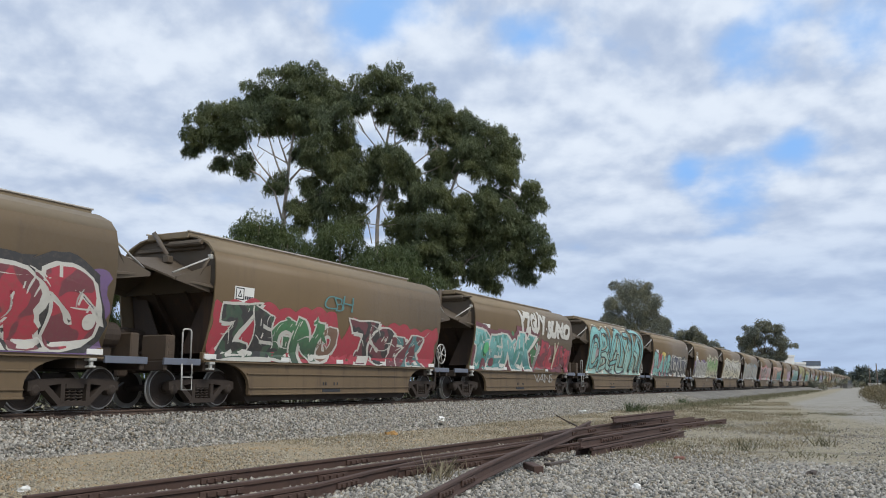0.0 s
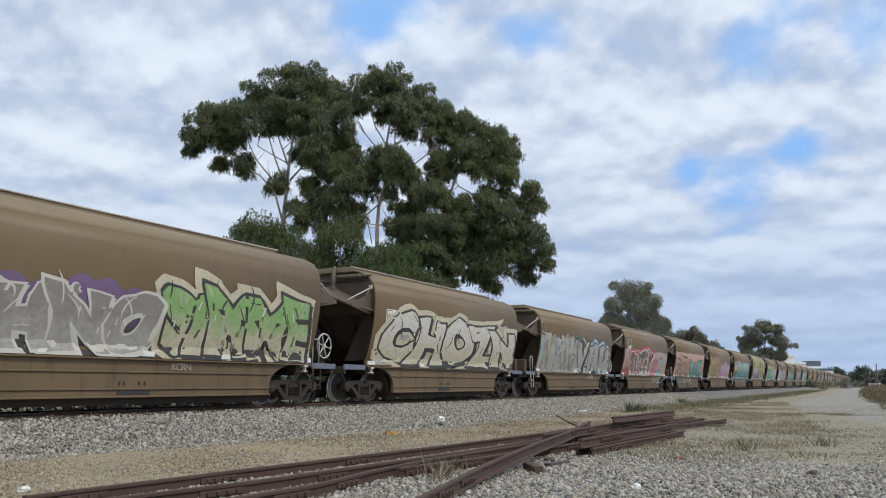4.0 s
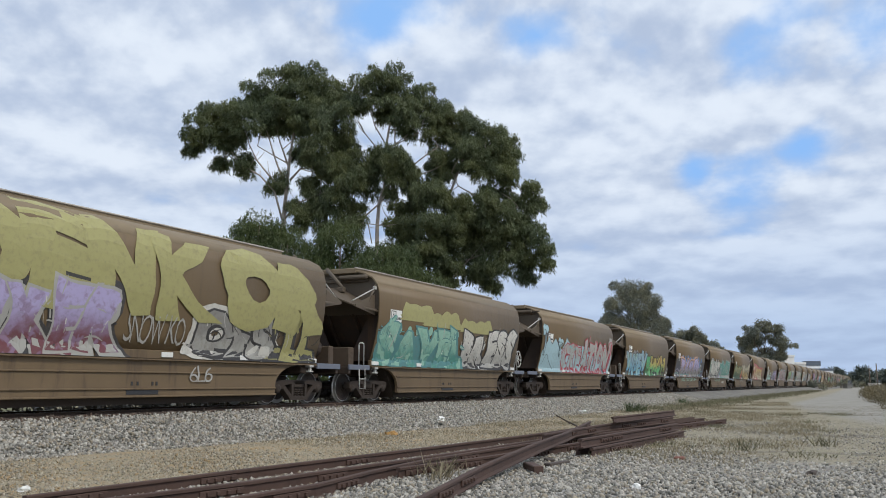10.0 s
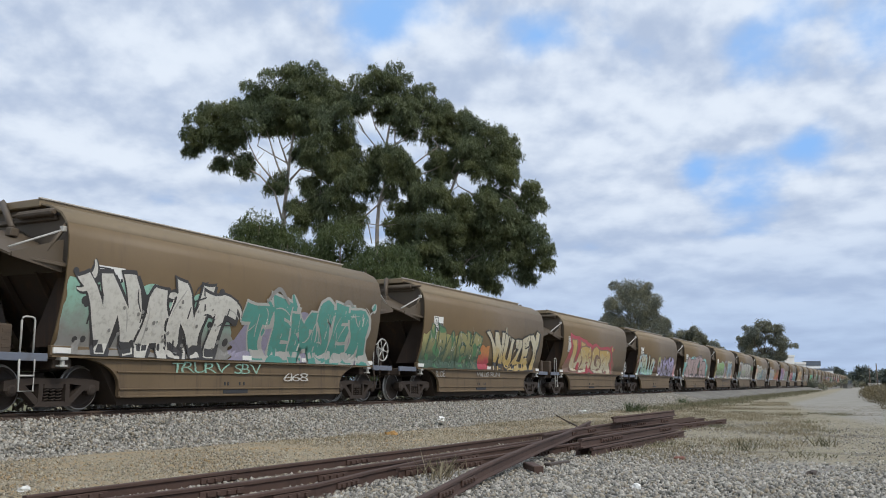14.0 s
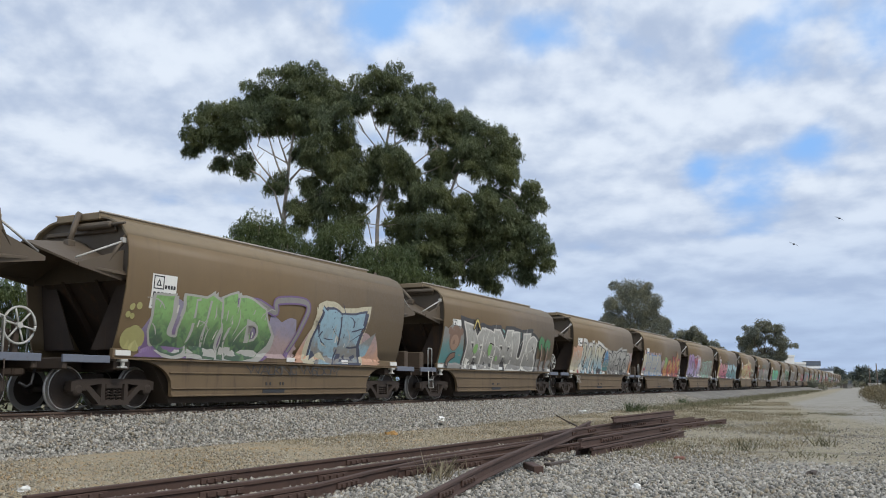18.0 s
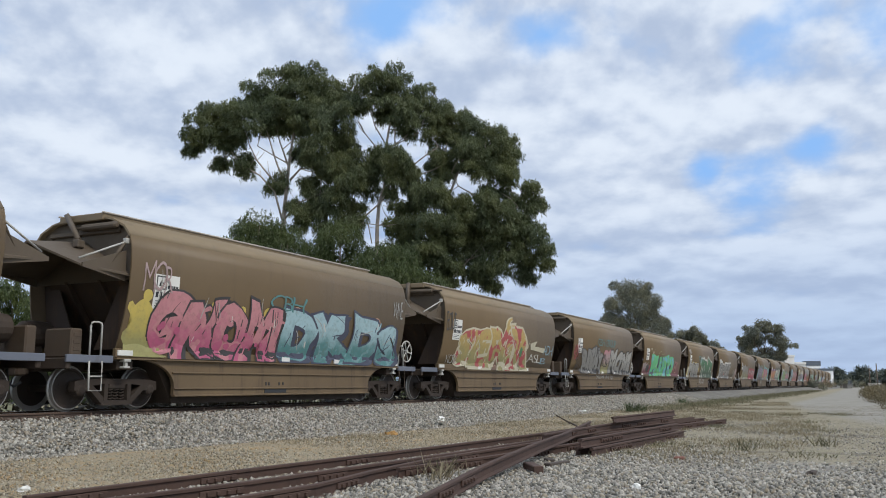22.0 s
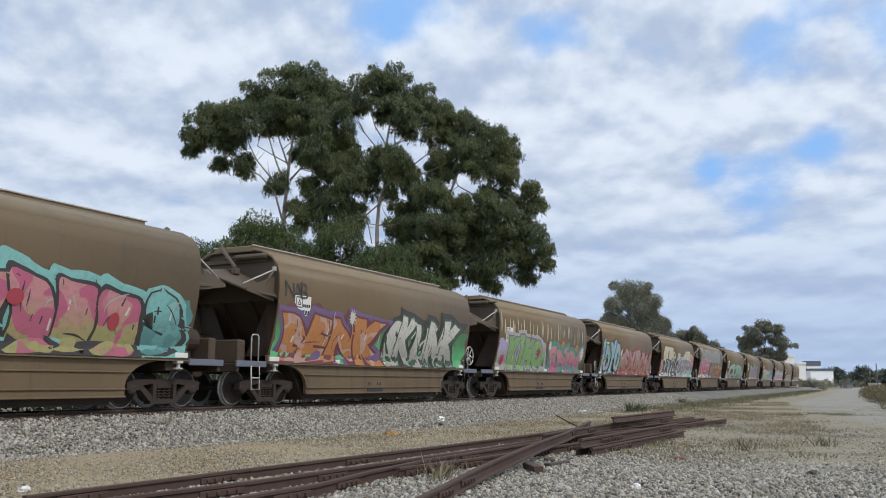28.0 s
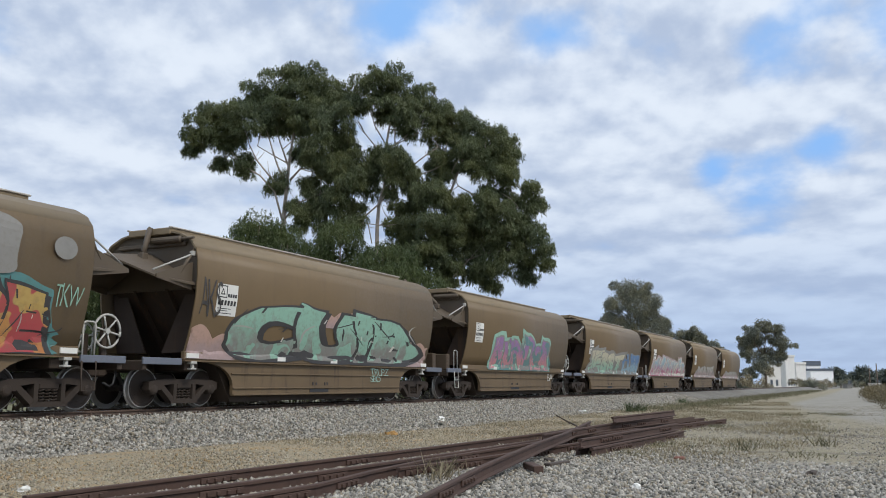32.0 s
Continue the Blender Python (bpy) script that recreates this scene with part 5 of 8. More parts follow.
# L: stroke (points, width, fill, line, outer line); G: field (corners, colours)
# B: row of bubbles (from, to, height, radius, colour, count); Q: dabs (from, to, low, high, radius, colour, count)
# W: lettering (text, from, to, low, high, fill low, fill high, line, halo); P: ground (from, to, low, high, colours);
# S: patch (at, height, radius, colour, squash); T: thin tag (text, from, to, low, high, colour); D: runs
PIECES = {
    -1: [("P", .42, .99, 1.12, 2.75, "pu", "pu"), ("W", "KRS", .58, .95, 1.2, 2.55, "rd+mr", "rd", "wh", "bk"), ("S", .955, 1.75, .16, "wh", 1)],
    0: [("P", .0, .49, 1.12, 2.58, "rd", "rd"), ("P", .46, .985, 1.12, 2.42, "rd", "rd"), ("W", "ZE", .015, .19, 1.15, 2.35, "bk+dg", "bk", "wh", None), ("W", "GN", .185, .37, 1.15, 2.25, "dg", "gn", "wh", None), ("W", "O", .36, .46, 1.15, 2.05, "br", "br", "wh", None), ("W", "TS", .515, .71, 1.15, 2.2, "bk+mr", "bk", "wh", None), ("W", "ER", .70, .91, 1.15, 2.1, "mr+tl", "mr", "wh", None), ("T", "CBH", .38, .50, 2.6, 3.0, "tl")],
    1: [("P", .0, .15, 1.12, 2.1, "gn", "gn"), ("P", .28, .62, 1.3, 2.7, "gn", "gn"), ("B", .08, .50, 2.35, .34, "mr", 4), ("W", "BENK", .02, .54, 1.12, 2.5, "tl+gt", "tq", "wh", "mr"), ("S", .10, 1.95, .22, "bg", 1.1), ("W", "YZGUY", .385, .66, 2.75, 3.62, "wh", "wh", None, None), ("S", .668, 3.05, .06, "wh", 1), ("W", "SUMO", .685, .955, 2.65, 3.45, "wh", "wh", None, None), ("P", .57, .70, 1.2, 2.3, "gy", "lgy"), ("W", "BUM", .61, .96, 1.15, 2.3, "rd+mr", "rd", "mr", None), ("L", ((.775, 2.45), (.79, 1.9), (.785, 1.25)), .2, "cr", None), ("L", ((.815, 2.5), (.80, 2.1), (.79, 1.9)), .13, "cr", None), ("T", "VANS", .6, .8, .62, 1.0, "lgy")],
    2: [("P", .01, .975, 1.12, 3.2, "pt", "tq"), ("S", .13, 2.2, .36, "pp", .8),
        ("L", ((0.013, 1.14), (0.01, 1.85), (0.01, 2.74), (0.042, 3.25), (0.094, 3.42), (0.147, 3.23), (0.182, 2.72)), 0.42, "tq", "bk", "cr"),
        ("L", ((0.137, 2.49), (0.115, 2.86), (0.074, 2.89), (0.042, 2.56), (0.035, 1.99), (0.055, 1.53), (0.096, 1.53), (0.144, 1.96)), 0.24, "tq", "bk", "cr"),
        ("L", ((0.163, 3.44), (0.171, 2.71), (0.172, 1.98), (0.173, 1.24)), 0.42, "tq", "bk", "cr"),
        ("L", ((0.179, 3.4), (0.235, 3.49), (0.283, 3.08), (0.294, 2.59), (0.242, 2.29), (0.186, 2.24)), 0.3, "tq", "bk", "cr"),
        ("L", ((0.197, 2.15), (0.264, 2.16), (0.306, 1.83), (0.275, 1.53), (0.202, 1.35)), 0.28, "pt", "bk", "cr"),
        ("L", ((0.317, 3.68), (0.328, 2.89), (0.321, 2.29)), 0.16, "tq", "bk", "cr"),
        ("L", ((0.321, 2.29), (0.311, 1.6), (0.414, 1.25)), 0.28, "pt", "bk", "cr"),
        ("L", ((0.343, 1.92), (0.373, 2.95), (0.445, 3.57), (0.51, 3.32), (0.542, 2.56), (0.542, 1.52)), 0.36, "tq", "bk", "cr"),
        ("L", ((0.472, 3.18), (0.432, 2.18), (0.371, 1.23)), 0.3, "pt", "bk", "cr"),
        ("L", ((0.358, 1.7), (0.468, 1.85)), 0.2, "tq", "bk", "cr"),
        ("L", ((0.478, 2.22), (0.494, 1.41), (0.638, 1.41)), 0.3, "pt", "bk", "cr"),
        ("L", ((0.526, 3.39), (0.57, 2.88), (0.616, 2.4)), 0.26, "tq", "bk", "cr"),
        ("L", ((0.564, 3.47), (0.653, 3.4), (0.696, 2.62)), 0.24, "tq", "bk", "cr"),
        ("L", ((0.667, 2.98), (0.625, 2.33), (0.62, 1.35)), 0.3, "pt", "bk", "cr"),
        ("L", ((0.739, 3.66), (0.758, 2.44), (0.732, 1.32)), 0.32, "tq", "bk", "cr"),
        ("L", ((0.871, 3.5), (0.808, 2.96), (0.768, 2.44)), 0.26, "tq", "bk", "cr"),
        ("L", ((0.779, 2.45), (0.848, 2.18), (0.839, 1.32)), 0.28, "pt", "bk", "cr"),
        ("L", ((0.714, 3.76), (0.854, 3.78), (0.94, 3.23), (0.957, 2.38), (0.916, 1.31)), 0.26, "tq", "bk", "cr"),
        ("L", ((0.844, 3.53), (0.918, 2.82), (0.904, 1.88), (0.866, 1.3)), 0.12, "pt", "bk", "cr"),
        ("L", ((0.052, 2.69), (0.068, 3.08), (0.116, 3.1), (0.154, 2.55)), 0.13, "bk", None),
        ("L", ((0.236, 3.4), (0.278, 3.15), (0.307, 2.61)), 0.1, "bk", None),
        ("L", ((0.414, 3.3), (0.461, 3.47), (0.514, 3.37)), 0.1, "bk", None),
        ("L", ((0.08, 1.41), (0.133, 1.55), (0.158, 1.9)), 0.1, "bk", None),
        ("L", ((0.214, 2.91), (0.227, 2.55)), 0.14, "bk", None),
        ("L", ((0.213, 1.94), (0.216, 1.57)), 0.14, "bk", None),
        ("L", ((0.607, 3.52), (0.702, 3.02), (0.718, 2.56)), 0.09, "bk", None),
        ("L", ((0.78, 1.97), (0.767, 1.41)), 0.1, "bk", None),
        ("L", ((0.374, 2.14), (0.427, 2.46), (0.448, 2.06)), 0.09, "bk", None)],
    3: [("P", .0, .45, 1.12, 2.45, "pk", "pp"), ("P", .42, .985, 1.12, 2.6, "bk", "bk", .16), ("B", .12, .25, 2.42, .30, "rd", 3), ("B", .23, .32, 2.45, .28, "ye", 3), ("S", .05, 2.4, .17, "pk", 1), ("W", "SLAVE", .02, .435, 1.12, 2.55, "tq+mt", "tq", "bk", None, {"fat": .12}), ("W", "STILR", .47, .93, 1.15, 2.4, "bk", "na", "wh", None), ("B", .48, .92, 1.2, .11, "or", 8), ("T", "JYR", .93, .98, 3.2, 3.4, "wh"), ("T", "KWTS", .88, .96, 2.2, 2.45, "wh"), ("T", "SNES", .49, .55, 2.15, 2.5, "wh"), ("T", "KREPEL", .07, .15, 1.65, 1.8, "mr")],
    4: [("P", .0, .5, 1.12, 2.6, "bk", "pu", .15), ("W", "PHNO", .07, .48, 1.12, 2.4, "lgy", "gy", "wh", None, {"fat": .13}), ("W", "SIMME", .50, .95, 1.15, 2.55, "cr", "lg", "bk", "cr"), ("T", "AND", .03, .12, 2.9, 3.2, "lgy"), ("T", "KORN", .55, .6, .85, 1.0, "lgy"), ("T", "SNES", .01, .05, 1.8, 2.1, "wh")],
    5: [("P", .03, .985, 1.15, 2.85, "lgy", "lgy"), ("W", "CHOZN", .06, .96, 1.15, 2.65, "cr", "wh", "bk", "cr", {"fat": .12})],
    6: [("P", .0, .50, 1.12, 2.72, "lgy", "lb"), ("P", .45, .985, 1.12, 2.45, "lgy", "gy"), ("B", .04, .42, 2.68, .2, "lgy", 8), ("W", "MBOW", .03, .44, 1.12, 2.6, "lgy+gy", "lgy", "gy", None, {"fat": .13}), ("L", ((.09, 2.1), (.10, 2.4), (.105, 2.65)), .14, "ye", "gy"), ("L", ((.04, 1.3), (.06, 1.55), (.06, 1.9)), .1, "ye", "gy"), ("L", ((.28, 2.1), (.30, 2.5)), .12, "ye", "gy"), ("W", "V", .455, .64, 1.15, 2.6, "lgy", "lgy", "bk", None), ("W", "ERBS", .64, .945, 1.12, 2.5, "lgy", "lgy", "bk", "lb", {"fat": .13}), ("T", "NOVE", .66, .75, .84, 1.02, "wh"), ("T", "ROLO", .0, .05, 2.85, 3.4, "lgy"), ("T", "DECO", .03, .07, 2.5, 2.9, "lgy"), ("T", "CBH", .42, .52, 2.65, 2.95, "tl")],
    7: [("P", .0, .985, 1.12, 2.72, "sa", "pp", .05), ("P", .0, .42, 1.12, 1.9, "rd", "sa"), ("B", .1, .5, 2.55, .2, "sa", 8), ("W", "RUZEY", .13, .60, 1.15, 2.5, "gy+mr", "bk", "wh", "rd"), ("W", "XW", .01, .14, 1.15, 2.0, "rd", "sa", "mr", None), ("T", "DROOM", .60, .74, 1.35, 2.2, "hp"), ("T", "BETS", .9, .975, 1.6, 2.0, "tq"), ("G", ((.79, 1.95), (.855, 2.0), (.855, 2.38), (.79, 2.35)), "tq", "tl"), ("G", ((.76, 1.15), (.88, 1.15), (.865, 1.5), (.83, 1.62), (.79, 1.5)), "tq", "tl"), ("P", .55, .78, 1.12, 1.5, "hp", "sa"), ("T", "GEOL", .03, .14, 2.85, 3.25, "lgy"), ("T", "GREED", .66, .90, .62, 1.0, "lgy")],
    8: [("P", .0, .985, 1.12, 2.98, "sa", "sa", .04), ("W", "DITRO", .03, .43, 1.15, 2.4, "sa", "pc", "bk", None, {"fat": .03}), ("G", ((.25, 2.62), (.39, 2.52), (.40, 2.62), (.26, 2.78)), "bk", "bk"), ("L", ((.10, 1.2), (.13, 1.9), (.115, 2.55)), .12, "bk", None), ("L", ((.18, 1.2), (.20, 2.2), (.25, 2.15)), .10, "bk", None), ("W", "BEASK", .47, .91, 1.12, 2.35, "tl+gt", "tq", "bk", None, {"fat": .12}), ("S", .45, 1.75, .09, "rd", 1, .9), ("S", .44, 2.2, .08, "rd", 1, .9), ("S", .94, 1.9, .09, "rd", 1, .9), ("T", "SIUME", .28, .58, .62, 1.0, "lgy"), ("T", "GRENA", .10, .26, .62, 1.0, "tl")],
    9: [("P", .0, .52, 1.12, 2.3, "lg", "lgy", .15), ("B", .04, .5, 2.55, .26, "lgy", 6), ("W", "GOTZO", .04, .50, 1.12, 2.6, "tn+go", "tn", "br", "tn", {"fat": .14}), ("B", .52, .95, 2.4, .16, "gy", 10), ("W", "AVENS", .51, .94, 1.12, 2.35, "vi+hp", "lv", "wh", "vi"), ("S", .95, 1.75, .12, "ye", 1), ("Q", .06, .48, 1.2, 1.7, .14, "lg", 9)],
    10: [("P", .0, .99, 1.9, 2.92, "lvg", "lvg", .02), ("G", ((.0, 1.95), (.26, 1.98), (.26, 2.42), (.0, 2.38)), "pk", "pp"), ("G", ((.0, 1.12), (.22, 1.12), (.22, 2.02), (.0, 1.97)), "bw", "bw"), ("G", ((.17, 1.12), (.985, 1.12), (.985, 1.75), (.6, 2.0), (.17, 1.7)), "tl", "tl"), ("S", .115, 2.22, .36, "ye", 1), ("L", ((.19, 2.06), (.23, 2.7), (.235, 3.1)), .12, "bk", "lgy"), ("W", "M", .20, .37, 1.3, 2.95, "tl", "pt", "bk", None, {"fat": .13, "wild": .8}), ("W", "USERR", .36, .91, 1.3, 2.78, "tl", "pt", "bk", None, {"fat": .12, "wild": .8}), ("W", "!", .905, .945, 1.4, 2.45, "tl", "pt", "bk", None), ("T", "NGAY", .02, .16, 1.35, 1.95, "gn"), ("T", "36K 36K 36K", .14, .36, .82, 1.02, "lgy"), ("T", "36K 36K", .42, .55, .82, 1.02, "lgy"), ("T", "36K 36K 36K 36K", .60, .85, .82, 1.02, "lgy")],
    11: [("W", "DENKOR", .02, .99, 1.85, 3.72, "yo", "yo", None, None, {"fat": .14, "tight": .92}), ("W", "JOKER", .02, .385, 1.12, 2.3, "mr", "lv", "lgy", "bk", {"fat": .10}), ("T", "SNOW KO", .40, .54, 1.4, 2.0, "lgy"), ("W", "OES", .555, .81, 1.15, 2.1, "lgy", "gy", "bk", "wh"), ("W", "LLL", .80, .97, 1.15, 2.2, "yo", "yo", "bk", None), ("T", "6L6", .58, .64, .6, .95, "lgy")],
    12: [("P", .12, .32, 2.6, 3.2, "yo", "yo", .05), ("P", .25, .51, 2.5, 3.05, "yo", "yo", .12), ("P", .50, .76, 2.45, 2.95, "yo", "yo", .08), ("P", .0, .54, 1.12, 2.15, "tl", "tl"), ("B", .05, .5, 2.3, .15, "mt", 10), ("W", "SAVEL", .015, .515, 1.12, 2.35, "gt+mt", "mt", "tl", None, {"fat": .14}), ("W", "BRESS", .525, .955, 1.12, 2.5, "lgy", "wh", "bk", None, {"fat": .10}), ("T", "HDWG", .0, .06, 2.05, 2.35, "tl")],
    13: [("G", ((0, 1.12), (0, 2.0), (.03, 2.25), (.07, 2.72), (.11, 2.42), (.15, 2.68), (.20, 2.3), (.24, 2.2), (.29, 2.78), (.34, 2.5), (.6, 2.45), (.85, 2.6), (.91, 2.35), (.985, 2.2), (.985, 1.12)), "bb", "bb"), ("L", ((.0, 1.98), (.035, 2.3), (.07, 2.74)), .035, "bk", None), ("L", ((.07, 2.74), (.11, 2.42), (.15, 2.68), (.21, 2.2)), .035, "bk", None), ("L", ((.02, 1.4), (.06, 1.9), (.10, 1.6), (.16, 1.25)), .03, "bk", None), ("L", ((.25, 2.2), (.29, 2.82), (.32, 2.5)), .035, "bk", None), ("B", .0, .055, 2.92, .20, "bk", 3), ("B", .005, .05, 3.12, .20, "bk", 2), ("Q", .005, .05, 2.9, 3.15, .18, "bb", 9), ("L", ((.02, 1.9), (.028, 2.4), (.026, 2.8)), .12, "bb", "bk"), ("B", .18, .24, 2.5, .19, "bk", 3), ("Q", .185, .235, 2.45, 2.6, .16, "bb", 7), ("L", ((.205, 1.9), (.21, 2.4)), .10, "bb", "bk"), ("W", "CREATION", .25, .92, 1.12, 2.55, "bb+lgy", "lgy", "rd", None, {"fat": .11}), ("B", .92, .98, 2.75, .22, "lgy", 4), ("B", .94, .97, 3.0, .16, "lgy", 2), ("L", ((.93, 1.4), (.95, 2.1), (.95, 2.7)), .10, "pk", "rd"), ("Q", .3, .9, 1.2, 2.3, .05, "bk", 14), ("Q", .28, .9, 2.0, 2.4, .07, "tq", 8)],
    14: [("P", .0, .5, 2.1, 2.6, "lgy", "gy", .16), ("W", "WISEN", .01, .42, 1.12, 2.42, "sk+pt", "lb", "bk", None, {"fat": .11}), ("G", ((.44, 1.9), (.50, 2.1), (.50, 1.7)), "ye", "ye"), ("W", "B", .455, .56, 1.12, 2.4, "gn", "bg", "bk", None), ("W", "HN", .55, .74, 1.12, 2.3, "bg", "ye", "bk", None), ("W", "S", .73, .83, 1.15, 2.5, "bg", "or", "bk", None), ("W", "H", .82, .93, 1.12, 2.4, "gn", "ye", "bk", None)],
    15: [("P", .0, .19, 1.12, 2.6, "na", "bk", .22), ("P", .14, .94, 1.12, 2.45, "tl", "bl"), ("P", .82, .985, 1.12, 2.5, "na", "bk", .2), ("B", .17, .88, 2.5, .24, "bl", 10), ("L", ((.0, 1.5), (.06, 1.7), (.13, 1.55), (.17, 1.9)), .10, "lvg", "bk"), ("L", ((.0, 1.3), (.05, 1.4), (.12, 1.3)), .10, "tl", "lgy"), ("W", "BASLER", .165, .80, 1.12, 2.45, "gy", "lv", "bk", "pc", {"fat": .13, "wild": .8}), ("L", ((.845, 1.3), (.865, 1.7), (.86, 2.1), (.83, 2.0), (.83, 1.5)), .14, "wh", "bk"), ("T", "SBV TROOPS FM", .25, .72, .78, 1.02, "mt"), ("T", "STEPS", .07, .14, 1.15, 1.3, "wh")],
    16: [("P", .0, .43, 1.12, 2.62, "gy", "mt"), ("Q", .01, .42, 1.4, 2.75, .09, "bk", 44), ("W", "WANT", .03, .40, 1.12, 2.55, "wh", "wh", "bk", None, {"fat": .10}), ("Q", .05, .39, 1.3, 2.4, .045, "gy", 22), ("P", .43, .96, 1.12, 2.4, "lvg", "lvg"), ("W", "TEMSER", .445, .955, 1.12, 2.58, "gt", "gt", "lgy", None, {"fat": .10}), ("L", ((.52, 2.6), (.56, 2.95), (.60, 2.6)), .12, "gy", None), ("L", ((.80, 2.55), (.84, 2.9), (.88, 2.55)), .12, "gy", None), ("T", "TRURV SBV", .27, .53, .80, 1.02, "mt"), ("T", "6168", .62, .71, .62, .82, "wh")],
    17: [("P", .0, .42, 1.12, 2.35, "dg", "yo"), ("W", "APACHE", .02, .40, 1.15, 2.4, "dg+gn", "ol", "dg", None), ("P", .38, .50, 1.12, 2.0, "rd", "or"), ("W", "WUZEY", .48, .95, 1.12, 2.5, "go", "cr", "bk", None, {"fat": .12}), ("T", "SLOE", .12, .18, .8, 1.0, "lgy"), ("T", "WILLIS RUN", .42, .60, .84, 1.0, "lgy")],
    18: [("P", .03, .8, 1.12, 2.5, "br", "rd"), ("W", "UBGR", .1, .72, 1.15, 2.5, "cr", "go", "br", "rd"), ("S", .07, 2.4, .2, "wh", 1)],
    19: [("Q", .0, .08, 1.25, 2.1, .11, "mr", 12), ("Q", .0, .06, 1.3, 2.1, .10, "pk", 7), ("Q", .34, .47, 1.4, 2.25, .11, "mr", 20), ("Q", .35, .47, 1.4, 2.2, .09, "pp", 12), ("W", "HELLO", .03, .385, 1.15, 2.35, "mt+bb", "cr", "bk", None, {"fat": .11, "wild": .8}), ("W", "Q", .485, .575, 1.12, 2.4, "lv", "yo", "bk", None, {"fat": .1}), ("W", "UICHER", .57, .92, 1.12, 2.25, "lvg", "lv", "bk", None, {"fat": .11}), ("P", .91, .985, 1.12, 2.0, "pk", "pp"), ("T", "ERN", .31, .37, 1.35, 1.5, "bk")],
    20: [("P", .01, .16, 1.2, 2.3, "tl", "tq"), ("P", .13, .84, 1.9, 2.75, "tl", "tq"), ("P", .78, .89, 1.15, 2.2, "tl", "tq"), ("W", "SEIKER", .10, .80, 1.12, 2.6, "pp", "pp", "bk", None, {"fat": .13}), ("W", "C", .055, .12, 1.12, 1.8, "pp", "pp", "bk", None)],
    21: [("B", .02, .05, 1.5, .22, "yo", 3), ("Q", .01, .06, 1.9, 2.3, .09, "yo", 5), ("P", .05, .42, 1.12, 2.5, "pu", "lvg"), ("W", "UIIID", .07, .40, 1.12, 2.5, "dg", "lg", "lgy", None, {"fat": .16}), ("P", .40, .52, 1.2, 2.3, "pp", "lvg"), ("L", ((.30, 2.5), (.36, 2.55), (.425, 2.35), (.43, 2.65), (.54, 2.68), (.525, 2.0), (.49, 1.3)), .14, "gy", "pu"), ("P", .53, .90, 1.12, 2.0, "pc", "pp"), ("W", "SE", .585, .775, 1.12, 2.5, "gy+lb", "lb", "na", "cr", {"fat": .13}), ("G", ((.76, 1.5), (.86, 2.1), (.83, 1.4), (.78, 1.2)), "lb", "gy"), ("T", "WILLY", .30, .36, 1.5, 1.75, "lg"), ("T", "WALKING WISDOM", .36, .70, .78, 1.02, "bk")],
    22: [("P", .0, .98, 1.12, 1.7, "gy", "gy"), ("P", .2, .72, 2.2, 2.72, "tl", "tq"), ("P", .0, .16, 1.3, 2.6, "tl", "gy"), ("S", .085, 2.2, .46, "br", 1), ("S", .045, 2.45, .14, "br", 1), ("S", .125, 2.45, .14, "br", 1), ("S", .085, 2.05, .28, "tn", 1.2), ("L", ((.05, 1.2), (.07, 1.5), (.10, 1.6)), .2, "br", "bk"), ("W", "MEMUS", .165, .79, 1.12, 2.58, "gy", "lgy", "wh", "bk", {"fat": .12, "wild": .8}), ("Q", .2, .7, 1.5, 2.1, .17, "lg", 5), ("S", .85, 2.35, .24, "gn", 1.3, .6), ("S", .92, 2.3, .22, "gn", 1.3, .6), ("L", ((.86, 1.2), (.865, 1.8), (.85, 2.3)), .12, "tn", "bk"), ("L", ((.92, 1.2), (.925, 1.8), (.92, 2.2)), .12, "tn", "bk"), ("L", ((.21, 2.62), (.235, 2.95), (.26, 2.62)), .08, "ye", "bk")],
    23: [("P", .0, .16, 1.12, 2.45, "cr", "pc"), ("P", .10, .50, 1.12, 1.9, "rd", "or"), ("P", .13, .50, 2.0, 2.72, "cr", "gy"), ("W", "IANK", .14, .47, 1.12, 2.6, "lb", "cr", "bk", "wh", {"fat": .10}), ("P", .48, .57, 1.3, 2.35, "tl", "bl"), ("T", "LL", .49, .55, 1.95, 2.3, "sk"), ("T", "CRU", .48, .57, 1.5, 1.85, "lgy"), ("P", .55, .90, 1.9, 2.5, "pu", "bk"), ("P", .86, .985, 1.2, 2.4, "or", "pp"), ("W", "METS", .57, .93, 1.12, 2.28, "gy", "lgy", "bk", "lgy", {"fat": .12}), ("T", "VANDAL", .02, .11, 1.4, 2.2, "wh"), ("T", "36K", .10, .16, .62, .98, "lgy")],
    24: [("P", .0, .46, 1.12, 2.5, "lgy", "cr"), ("B", .02, .42, 2.55, .18, "pp", 11), ("W", "MEA", .07, .445, 1.15, 2.5, "lgy", "lgy", "bl", None, {"fat": .13, "wild": .7}), ("G", ((.02, 1.55), (.11, 1.85), (.10, 1.5), (.03, 1.4)), "rd", "sa"), ("G", ((.24, 1.5), (.30, 1.5), (.30, 1.8), (.25, 1.75)), "rd", "sa"), ("G", ((.36, 1.5), (.42, 1.5), (.40, 1.8), (.35, 1.75)), "rd", "sa"), ("P", .45, .55, 1.12, 2.2, "mr", "pp"), ("P", .5, .975, 1.12, 1.9, "mr", "or"), ("W", "B", .53, .62, 1.12, 2.45, "or", "lg", "mr", None), ("W", "ONIS", .61, .94, 1.12, 2.4, "or+rd", "go", "mr", None, {"fat": .11}), ("T", "CART", .72, .80, .7, 1.0, "lgy")],
